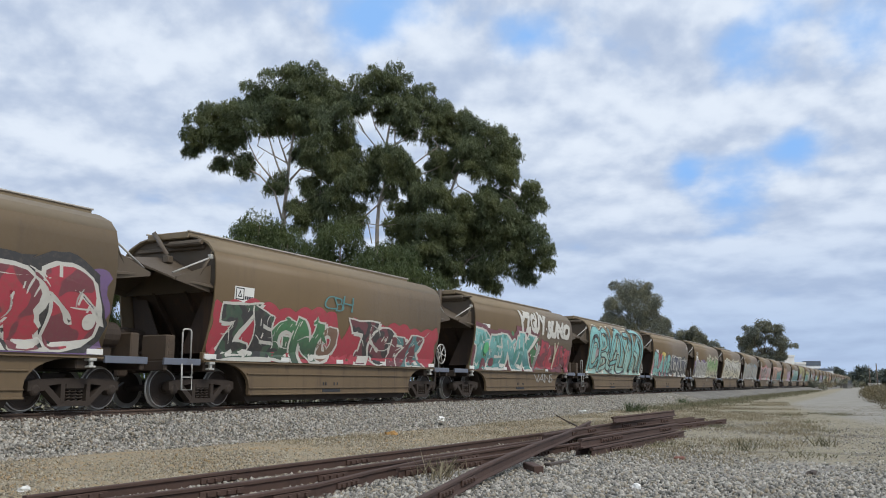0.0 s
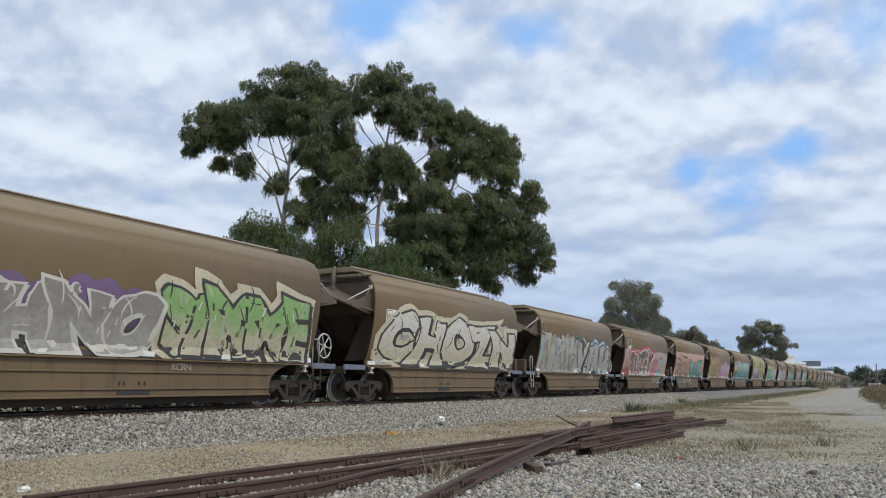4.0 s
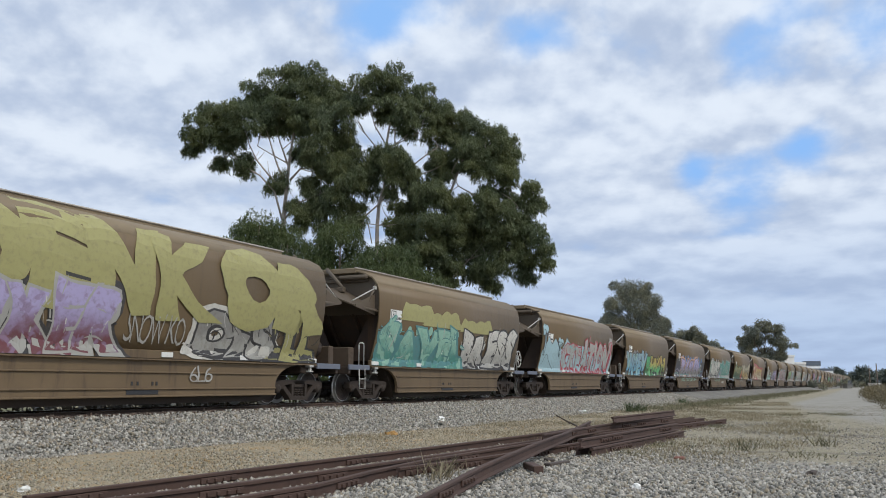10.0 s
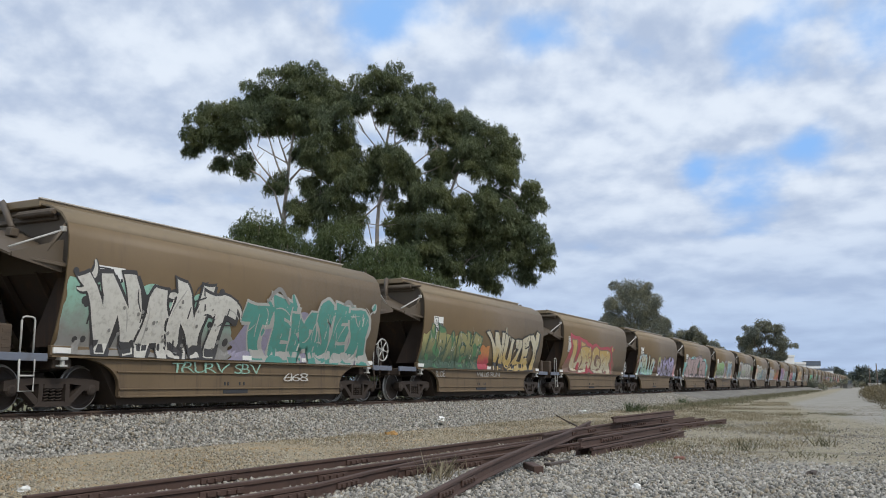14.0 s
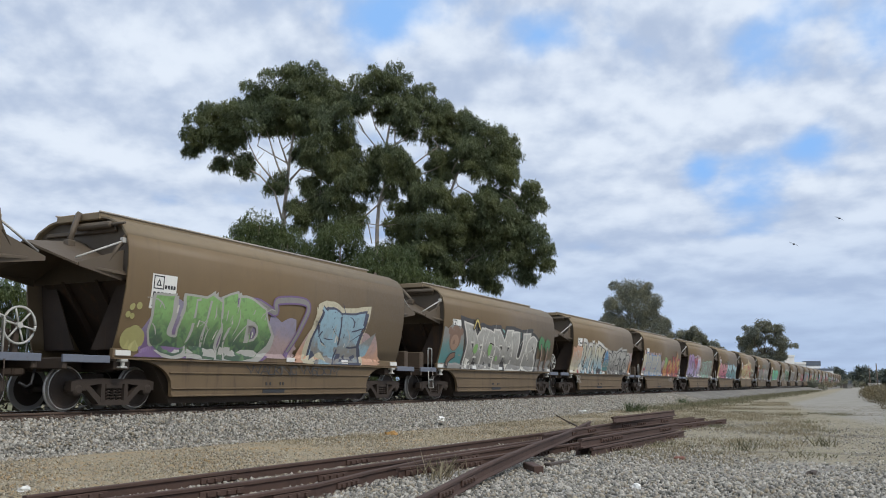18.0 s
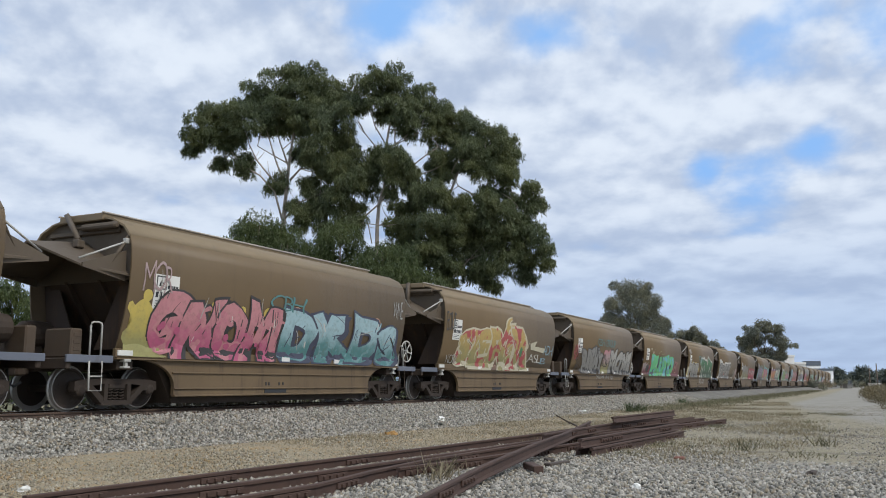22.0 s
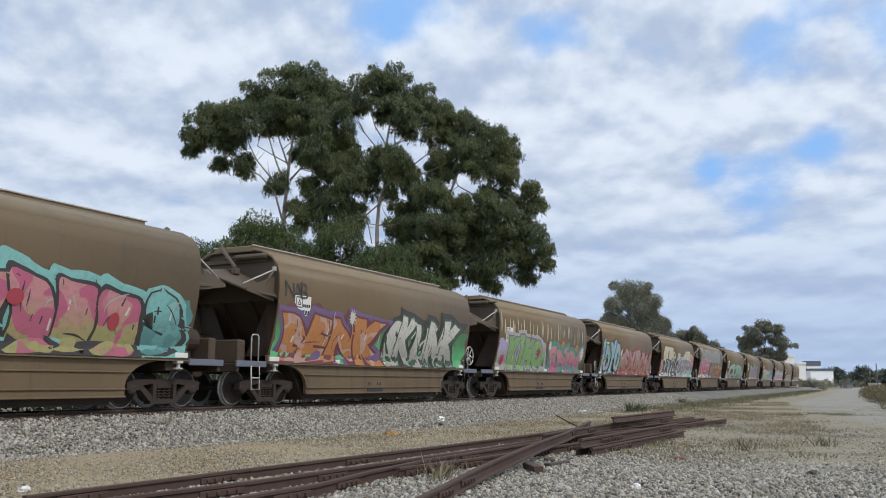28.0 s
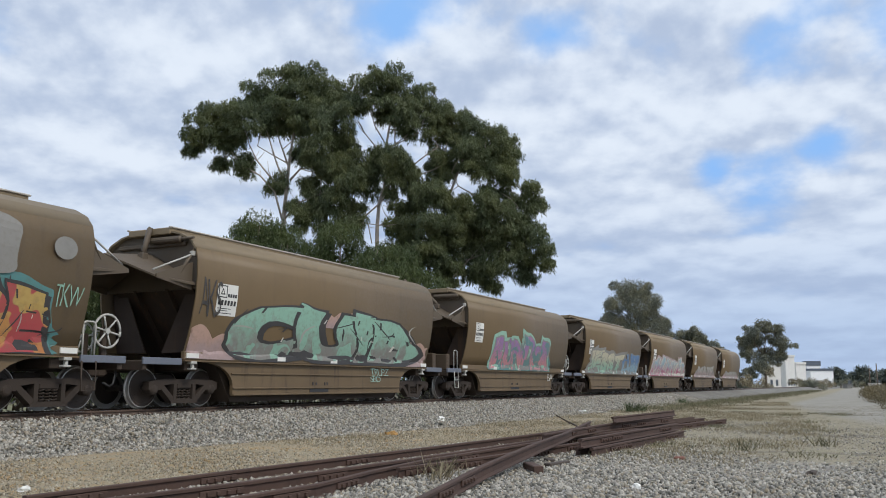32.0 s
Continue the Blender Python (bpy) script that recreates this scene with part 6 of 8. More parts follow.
    25: [("P", .02, .50, 1.9, 2.92, "pp", "pp"), ("P", .0, .48, 1.12, 2.5, "lvg", "gy"), ("W", "BO", .03, .20, 1.12, 2.75, "lv", "vi", "bk", None, {"fat": .12}), ("W", "IX", .19, .34, 1.12, 2.55, "lv", "rd", "bk", None, {"fat": .13}), ("W", "E", .34, .44, 1.12, 2.5, "lvg", "lv", "wh", None, {"fat": .13}), ("L", ((.42, 1.3), (.45, 1.9), (.47, 2.1)), .14, "mr", "wh"), ("P", .49, .94, 1.12, 2.2, "gy", "mt"), ("W", "ADORB", .505, .89, 1.15, 2.4, "gy", "gy", "mt", None, {"fat": .08}), ("T", "NASTY", .90, .975, 1.75, 2.0, "wh")],
    26: [("P", .01, .11, 1.12, 2.25, "yo", "ye", .2), ("S", .045, 2.4, .13, "ye", 1), ("B", .10, .45, 2.3, .16, "ye", 9), ("W", "GNOMI", .06, .44, 1.12, 2.38, "hp+pk", "pk", "bk", None, {"fat": .16}), ("B", .46, .95, 2.35, .24, "pc", 3), ("W", "DKDS", .45, .955, 1.12, 2.35, "tl", "bb", "na", None, {"fat": .11}), ("Q", .07, .4, 1.3, 1.9, .09, "hp", 9), ("T", "MOR", .03, .1, 2.5, 3.1, "pp"), ("T", "CBH", .40, .52, 2.4, 2.8, "tl"), ("T", "WNE", .93, .98, 2.6, 3.1, "lgy")],
    27: [("W", "SEMIR", .10, .70, 1.12, 2.65, "ol+rd", "go", "cr", None, {"fat": .09}), ("P", .35, .72, 1.12, 1.7, "br", "tn"), ("S", .64, 1.9, .22, "gn", .7), ("T", "ASL", .72, .86, 1.5, 1.85, "wh"), ("T", "ADHI", .88, .98, 1.85, 2.3, "lb"), ("T", "JB", .85, .91, 1.45, 1.7, "lb"), ("T", "EOIUS", .01, .07, 2.45, 3.1, "bk"), ("T", "KORK", .04, .12, 1.3, 1.6, "lgy"), ("G", ((.73, 2.3), (.80, 2.45), (.78, 2.2), (.90, 2.15), (.88, 1.95), (.74, 2.05)), "cr", "cr")],
    28: [("W", "RESHY", .13, .445, 1.12, 2.35, "gy", "gy", "bk", None, {"fat": .17}), ("W", "MONE", .57, .955, 1.12, 2.3, "gy", "lgy", "bk", None, {"fat": .17}), ("T", "YENVY", .05, .14, 1.5, 1.9, "bk"), ("T", "ALIX", .04, .14, 1.95, 2.3, "bk"), ("T", "HORSE", .05, .13, 1.2, 1.5, "bk"), ("T", "ARS", .45, .50, 1.9, 2.2, "bk"), ("T", "KUSH", .45, .56, 1.5, 1.85, "bk"), ("P", .45, .62, 1.15, 2.1, "ol", "pp"), ("P", .46, .58, 2.0, 2.5, "pp", "pk"), ("T", "CBH GROUP", .35, .64, 2.62, 3.0, "tl"), ("T", "RIX", .01, .07, 1.8, 2.5, "rd"), ("T", "MADAME VHS 2020", .40, .66, .82, 1.02, "lgy")],
    29: [("P", .0, .17, 1.2, 1.9, "mr", "pp"), ("L", ((.0, 1.4), (.05, 1.8), (.09, 2.3)), .06, "gy", None), ("L", ((.01, 1.9), (.06, 1.7), (.12, 2.0)), .06, "gy", None), ("L", ((.0, 1.6), (.04, 1.75), (.05, 2.3)), .05, "gy", None), ("S", .11, 1.6, .24, "bk", 1.8), ("L", ((.145, 1.3), (.165, 1.8), (.145, 2.4)), .2, "rd", None), ("P", .16, .75, 1.12, 2.4, "na", "na"), ("W", "PLUTO", .185, .745, 1.12, 2.4, "bg+sk", "bg", "bg", None, {"fat": .16, "wild": .7}), ("Q", .2, .72, 1.3, 2.2, .12, "lg", 12), ("P", .75, .97, 1.12, 2.1, "mr", "br"), ("W", "NZ", .77, .87, 1.4, 2.1, "mr", "mr", "sa", None), ("L", ((.12, 2.75), (.17, 2.9), (.20, 2.6), (.24, 2.85)), .045, "cr", None), ("L", ((.33, 2.6), (.40, 2.8), (.43, 2.6), (.50, 2.65)), .04, "ol", None)],
    30: [("P", .0, .09, 1.12, 2.0, "ye", "cr"), ("Q", .04, .36, 2.1, 2.3, .12, "ye", 6), ("S", .40, 1.75, .2, "ye", 1), ("W", "PYMAR", .055, .385, 1.12, 2.15, "gy", "lgy", "bk", "lgy", {"fat": .14}), ("W", "TUNEZ", .48, .915, 1.12, 2.55, "dg", "gn", "dg", "wh", {"fat": .13}), ("T", "BI", .43, .48, 2.15, 2.55, "mt"), ("T", "PAMAR", .01, .09, 2.95, 3.3, "wh"), ("T", "CBH", .38, .50, 2.4, 2.85, "tl"), ("T", "YESO", .45, .65, .6, 1.0, "lgy")],
    31: [("W", "OORM", .05, .55, 1.12, 2.45, "gy", "gy", "bk", "wh", {"fat": .13}), ("S", .3, 1.5, .16, "rd", .7), ("T", "GIN", .78, .9, 1.3, 1.9, "lgy"), ("P", .88, .985, 1.12, 2.1, "br", "pp")],
    32: [("P", .10, .5, 1.12, 2.3, "ol", "ol"), ("W", "THAS", .10, .48, 1.15, 2.4, "ol", "gy", "gy", None), ("W", "GWD", .55, .96, 1.15, 2.1, "rd", "pp", "mr", "rd")],
    33: [("P", .0, .09, 1.12, 2.4, "tq", "tl"), ("P", .03, .42, 1.12, 2.3, "gy", "gy"), ("W", "#####", .05, .405, 1.12, 2.58, "pg", "lvg", "bk", None, {"fat": .04, "tight": .95}), ("P", .40, .985, 1.12, 2.45, "tq", "tl"), ("W", "#", .42, .48, 1.3, 2.3, "yo", "lg", "bk", None), ("W", "####", .49, .86, 1.12, 2.5, "yo+hp", "pk", "bk", "tq", {"fat": .03, "tight": .95}), ("W", "3", .865, .965, 1.2, 2.5, "tl", "tq", "bk", "tq", {"fat": .13}), ("S", .60, 2.1, .15, "rd", 1.2), ("S", .80, 1.8, .18, "rd", .8), ("S", .14, 2.78, .12, "tq", .6, .9), ("S", .20, 2.78, .12, "tq", .6, .9), ("S", .29, 2.8, .13, "tq", .6, .9), ("S", .36, 2.7, .11, "tq", .6, .9), ("W", "IC", .02, .09, 2.5, 3.1, "gy", "gy", "bk", None), ("T", "1120", .30, .43, .65, .98, "lgy")],
    34: [("P", .0, .985, 1.12, 2.45, "bg", "gn"), ("B", .02, .43, 2.35, .34, "mr", 5), ("W", "BENK", .02, .465, 1.12, 2.35, "or+sa", "or", "mr", "pu", {"fat": .11}), ("W", "SKUNK", .48, .91, 1.12, 2.6, "lgy", "wh", "dg", "bk"), ("S", .30, 2.45, .14, "wh", .8, .9), ("T", "NAB", .02, .1, 2.8, 3.2, "bk")],
    35: [("D", .0, .97, 2.4, 3.5, "cr", 30), ("P", .0, .51, 1.12, 2.48, "lgy", "lv", .16), ("P", .08, .42, 1.12, 2.3, "pu", "pg"), ("W", "KIHO", .095, .425, 1.12, 2.5, "lg", "lg", "pu", "lgy", {"fat": .16, "wild": .8}), ("S", .045, 1.55, .15, "rd", 1, .9), ("S", .40, 1.95, .13, "rd", 1, .9), ("G", ((.435, 1.2), (.485, 1.2), (.475, 2.0), (.445, 2.0)), "gn", "lg"), ("G", ((.44, 2.0), (.48, 2.0), (.475, 2.35), (.46, 2.45), (.445, 2.35)), "pp", "lgy"), ("P", .50, .93, 1.7, 2.5, "tn", "or", .2), ("W", "SNIN", .515, .905, 1.12, 2.25, "hp", "pk", "gt", "gt", {"fat": .09}), ("S", .515, 2.3, .16, "wh", .8, .9), ("S", .935, 2.05, .26, "wh", .7, .9), ("Q", .15, .45, 2.3, 2.5, .03, "wh", 8)],
    36: [("P", .01, .31, 2.0, 2.85, "bg", "gn"), ("W", "IOYO", .015, .305, 1.12, 2.7, "bb", "lb", "bk", None, {"fat": .14}), ("Q", .03, .29, 1.3, 2.6, .075, "pk", 16), ("S", .265, 1.8, .2, "gn", .9), ("P", .31, .95, 1.12, 2.3, "br", "tn"), ("W", "MEXIBON", .315, .945, 1.15, 2.5, "tn", "pp", "rd", None, {"fat": .06}), ("S", .34, 2.4, .13, "wh", .8, .9)],
    37: [("W", "##", .06, .30, 2.35, 3.15, "cr", "cr", None, None), ("W", "O", .30, .40, 2.4, 2.95, "cr", "cr", "br", None), ("W", "#", .46, .55, 2.45, 2.85, "cr", "cr", None, None), ("W", "##", .66, .84, 2.35, 3.0, "cr", "cr", "br", None), ("P", .0, .07, 1.12, 2.3, "rd", "sa"), ("P", .03, .49, 1.12, 2.2, "wh", "lb", .16), ("W", "SAYDE", .05, .465, 1.12, 2.2, "na", "bk", "wh", None, {"fat": .12}), ("W", "MIFF", .48, .86, 1.12, 2.35, "gy+pg", "lvg", "wh", "lb"), ("P", .84, .985, 1.12, 1.75, "tq", "pt", .04), ("P", .84, .985, 1.7, 2.4, "pk", "pk"), ("S", .88, 2.0, .17, "bl", .8, .9), ("S", .93, 1.8, .16, "bl", .8, .9), ("P", .80, .985, 2.35, 2.9, "tn", "pc")],
    38: [("W", "######", .02, .83, 2.5, 3.5, "gy", "gy", None, None), ("P", .0, .43, 1.12, 2.45, "bk", "na", .22), ("W", "SNEW", .01, .385, 1.12, 2.55, "rd+hp", "hp", "wh", None, {"fat": .12}), ("P", .42, .95, 1.12, 2.35, "tl", "gt"), ("W", "SAYDE", .455, .91, 1.12, 2.2, "or+rd", "go", "bk", "tl", {"fat": .13}), ("T", "SPILL", .03, .11, 2.8, 3.2, "bk"), ("S", .94, 3.1, .22, "gy", 1.2), ("T", "TKW", .93, .98, 2.0, 2.4, "mt")],
    39: [("P", .0, .14, 1.12, 1.85, "pp", "sa", .2), ("P", .80, .985, 1.12, 1.9, "pp", "sa"), ("P", .30, .72, 2.1, 2.55, "pp", "sa"), ("W", "CUIB", .09, .86, 1.12, 2.45, "gy+mt", "mt", "bk", None, {"fat": .12}), ("T", "AKS", .01, .07, 2.1, 2.9, "bk"), ("T", "TRUPZ", .69, .78, .80, 1.0, "pt"), ("T", "SBD", .69, .74, .62, .78, "pt")],
    40: [("P", .2, .82, 1.12, 2.3, "tl", "gy"), ("W", "BUNDER", .22, .78, 1.2, 2.35, "pk+tl", "vi", "gy", "mt"), ("T", "BA", .8, .86, .7, 1.0, "wh")],
    41: [("P", .05, .98, 1.12, 2.1, "gy", "gy"), ("W", "JESST", .08, .62, 1.2, 2.3, "mt", "cr", "gy", "gy"), ("W", "LUBB", .65, .97, 1.2, 2.2, "lb", "bl", "gy", None)],
    42: [("P", .03, .98, 1.12, 2.05, "hp", "pp"), ("W", "PHUNKER", .05, .97, 1.2, 2.2, "hp+lgy", "lb", "wh", "pp")],
    43: [("P", .1, .95, 1.12, 1.8, "pp", "gy"), ("W", "MATE", .2, .8, 1.2, 2.0, "pp", "lgy", "gy", None)],
    44: [("P", .1, .95, 1.12, 1.8, "pp", "gy"), ("W", "ORK", .25, .8, 1.2, 1.7, "pp", "lgy", "gy", None)],
}


def paint_wagons():
    for k, jobs in PIECES.items():
        wagon, flip = WAGONS[k - FIRST], k % 2
        for i, job in enumerate(jobs):
            seed = 1000 + k * 20 + i
            kind, v = job[0], job[1:]
            rng = random.Random(seed)
            under = not any(q[0] == "W" for q in jobs[:i])
            if kind == "W":
                word(wagon, flip, v[0], v[1], v[2], v[3], v[4], v[5], v[6], v[7], v[8], seed, shine=v[7] is not None, **(v[9] if len(v) > 9 else {}))
            elif kind == "P":
                panel(wagon, flip, v[0], v[1], v[2], v[3], v[4], v[5], seed, i, v[6] if len(v) > 6 else 0.11)
            elif kind == "G":
                field(wagon, flip, v[0], v[1], v[2], i + 4)
            elif kind == "B":
                places = [(v[0] + (v[1] - v[0]) * (n + rng.uniform(0.2, 0.8)) / v[5], v[2] + rng.uniform(-0.3, 0.3) * v[3], v[3] * rng.uniform(0.75, 1.15)) for n in range(v[5])]
                dots(wagon, flip, places, v[4], "graffiti_bubble", True, WORDS[v[4]] + " sprayed bubble above the lettering")
            elif kind == "Q":
                places = [(rng.uniform(v[0], v[1]), rng.uniform(v[2], v[3]), v[4] * rng.uniform(0.6, 1.15)) for n in range(v[6])]
                dots(wagon, flip, places, v[5], "graffiti_dab", under, WORDS[v[5]] + " sprayed round dab")
            elif kind == "S":
                spot(wagon, flip, v[0], v[1], v[2], v[3], squash=v[4], star=v[5] if len(v) > 5 else 0.0, lift=0.0060 + 0.0002 * i if under else 0.034)
            elif kind == "T":
                word(wagon, flip, v[0], v[1], v[2], v[3], v[4], v[5], v[5], None, None, seed, fat=-0.011, wild=0.7, shine=False)
            elif kind == "L":
                stroke(wagon, flip, v[0], v[1], v[2], v[3], i, v[4] if len(v) > 4 else None)
            elif kind == "D":
                drips(wagon, flip, v[0], v[1], v[2], v[3], v[4], v[5], seed)


paint_wagons()



# ---- trees ----
def leaf_cloud(clumps, per_square, size, rng, droop=0.5, slim=(0.16, 0.30)):
    """Leaves hung round clumps (x, y, z, radius): vertices and three-cornered faces."""
    vs = []
    for cx, cy, cz, r in clumps:
        n = int(per_square * r * r)
        d = rng.normal(size=(n, 3))
        d /= np.linalg.norm(d, axis=1)[:, None]
        lumps = rng.normal(size=(7, 3))
        lumps /= np.linalg.norm(lumps, axis=1)[:, None]
        bulge = 0.78 + 0.34 * np.max(np.clip(d @ lumps.T, 0, 1) ** 3, axis=1)
        rad = r * bulge * rng.random(n) ** 0.30 * np.where(rng.random(n) < 0.15, 1.25, 1.0)
        p = np.array([cx, cy, cz]) + d * rad[:, None] * np.where(d[:, 2:] > 0, np.array([[1.0, 1.0, 0.95]]), np.array([[1.0, 1.0, 0.85]]))
        along = rng.normal(size=(n, 3)) * 0.7 + d * 0.4 + np.array([0, 0, -droop])
        along /= np.linalg.norm(along, axis=1)[:, None]
        side = np.cross(along, rng.normal(size=(n, 3)))
        side /= np.linalg.norm(side, axis=1)[:, None]
        ln = (size * rng.uniform(0.7, 1.5, n))[:, None]
        wd = ln * rng.uniform(*slim, n)[:, None]
        vs.append(np.stack([p + side * wd, p + along * ln, p - side * wd], 1).reshape(-1, 3))
    v = np.concatenate(vs)
    return v, np.arange(len(v)).reshape(-1, 3)


def hanging_leaves(clumps, per_square, size, rng, slim=(0.10, 0.18), fall=0.42):
    """Domes of twigs (x, y, z, radius), each twig hung with a strand of narrow drooping leaves."""
    vs = []
    for cx, cy, cz, r in clumps:
        n = max(6, int(per_square * r * r / 9))
        d = rng.normal(size=(n, 3))
        d[:, 2] = np.abs(d[:, 2]) * 0.9 - 0.42
        d /= np.linalg.norm(d, axis=1)[:, None]
        lumps = rng.normal(size=(6, 3))
        lumps /= np.linalg.norm(lumps, axis=1)[:, None]
        bulge = 0.74 + 0.36 * np.max(np.clip(d @ lumps.T, 0, 1) ** 2, axis=1)
        tip = np.array([cx, cy, cz]) + d * (r * bulge * rng.random(n) ** 0.22)[:, None] * np.array([[1.0, 1.0, 0.85]])
        k = 9
        down = rng.random((n, k)) * fall * (0.5 + 0.5 * r) * rng.uniform(0.4, 1.3, (n, 1))
        p = np.repeat(tip[:, None], k, 1)
        p[..., 2] -= down
        p += rng.normal(0, 0.055, (n, k, 3)) + d[:, None] * (down * 0.18)[..., None]
        p = p.reshape(-1, 3)
        m = len(p)
        along = rng.normal(size=(m, 3)) * 0.42 + np.repeat(d, k, 0) * 0.25 + np.array([0, 0, -1.0])
        along /= np.linalg.norm(along, axis=1)[:, None]
        side = np.cross(along, rng.normal(size=(m, 3)))
        side /= np.linalg.norm(side, axis=1)[:, None]
        ln = (size * rng.uniform(0.7, 1.4, m))[:, None]
        wd = ln * rng.uniform(*slim, m)[:, None]
        vs.append(np.stack([p + side * wd, p + along * ln, p - side * wd], 1).reshape(-1, 3))
    v = np.concatenate(vs)
    return v, np.arange(len(v)).reshape(-1, 3)


def build_tree(name, label, base, trunk, clumps, per_square, size, seed, leaf, bark, radius, depth=1.6, group="", spread=(1.0, 1.0)):
    """base: place of the foot; trunk: line of (right, back, up); clumps: (right, up, radius) of each leafy head."""
    rng = np.random.default_rng(seed)
    tree = tagged(empty(name, Matrix.Translation(base)), label, "tree", group)
    bm = bmesh.new()

    def at(r, b, z):
        return RIGHT * r + AXIS * b + Vector((0, 0, z))
    line = [at(*p) for p in trunk]
    tube(bm, line, radius, radius * 0.55, 9)
    heads = []
    for r, z, rad in clumps:
        heads.append((at(r, float(rng.normal(0, depth)), z), rad * 0.98))
        for k in range(3 if rad > 0.9 else 2):
            heads.append((at(r + float(rng.normal(0, rad * 0.75)), float(rng.normal(0, depth * 1.3)), z + float(rng.normal(0, rad * 0.6))), rad * float(rng.uniform(0.30, 0.55))))
    for i, (p, rad) in enumerate(heads):
        if rad < 0.75 or rng.random() > (0.9 if i % 4 == 0 else 0.22):
            continue
        # a limb leaves the trunk well below its head
        start = min(line[1:], key=lambda q: (q - p).length + (4.0 if q.z > p.z - 1.0 else 0.0))
        mid = start.lerp(p, 0.5) + Vector(rng.normal(0, 0.35, 3)) + Vector((0, 0, 0.35))
        q1 = start.lerp(mid, 0.5) + Vector(rng.normal(0, 0.12, 3))
        thick = radius * (0.20 + 0.10 * rad)
        tube(bm, [start, q1, mid, mid.lerp(p, 0.6) + Vector(rng.normal(0, 0.15, 3)), p], thick, 0.03, 6)
        for k in range(4):
            e = p + Vector(rng.normal(0, rad * 0.55, 3))
            tube(bm, [mid.lerp(p, 0.5), mid.lerp(p, 0.5).lerp(e, 0.5) + Vector((0, 0, 0.1)), e], thick * 0.35, 0.015, 5)
    part("trunk", bm, bark, tree, "pale smooth trunk and limbs" if bark is BARK else "")
    v, f = leaf_cloud([(*p, rad) for p, rad in heads], per_square, size, rng, *((1.3, (0.05, 0.10)) if leaf is LEAF else (0.8, (0.10, 0.2))))
    crown = new("crown", mesh_from_arrays("crown", v, f, leaf))
    crown.parent = tree
    tagged(crown, "drooping grey-green leaves")
    return tree


def build_gum(label, base, trunk, limbs, lobes, seed, radius):
    """trunk and limbs: lines of (right, up); lobes: (right, up, radius) of each leafy mass."""
    rng = np.random.default_rng(seed)
    tree = tagged(empty("gum_tree", Matrix.Translation(base)), label, "tree", "gum trees beyond the track")

    def at(r, b, z):
        return RIGHT * r + AXIS * b + Vector((0, 0, z))
    line = [at(r, 0, z) for r, z in [(trunk[0][0], -0.1)] + trunk]
    bm = bmesh.new()
    tube(bm, line, radius, radius * 0.35, 9)
    part("trunk", bm, BARK, tree, "pale smooth tapering trunk")
    for limb in limbs:
        bend = float(rng.uniform(-1.0, 0.5))
        bm = bmesh.new()
        pts = [at(r, bend * k / len(limb), z) for k, (r, z) in enumerate(limb)]
        tube(bm, pts, radius * (0.42 if len(limb) > 3 else 0.28), 0.025, 6)
        for p in pts[1:]:
            e = p + Vector(rng.normal(0, 0.5, 3)) + Vector((0, 0, 0.5))
            tube(bm, [p, p.lerp(e, 0.5) + Vector(rng.normal(0, 0.06, 3)), e], 0.03, 0.012, 4)
        part("limb", bm, BARK, tree, "pale bare limb")
    heads = []
    for r, z, rad in lobes:
        back = float(np.clip(rng.normal(0, 0.5), -0.8, 0.8))
        if rad < 0.75:
            heads.append((*at(r, back, z + 0.08), rad * 0.9))
        # many small domes, piled up in the lobe, ragged at its rim
        for k in range(int(4 + 11 * rad * rad)):
            a, q = rng.uniform(0, 2 * math.pi), math.sqrt(rng.random()) * rad * 0.84
            heads.append((*at(r + q * math.cos(a), back + float(rng.uniform(-0.9, 0.9)) * rad, z + 0.08 + q * math.sin(a)), float(rng.uniform(0.36, 0.60)) * min(1.0, 0.5 + 0.5 * rad)))
    v, f = hanging_leaves(heads, 2500, 0.15, rng)
    crown = new("crown", mesh_from_arrays("crown", v, f, LEAF))
    crown.parent = tree
    tagged(crown, "drooping grey-green leaves")
    return tree


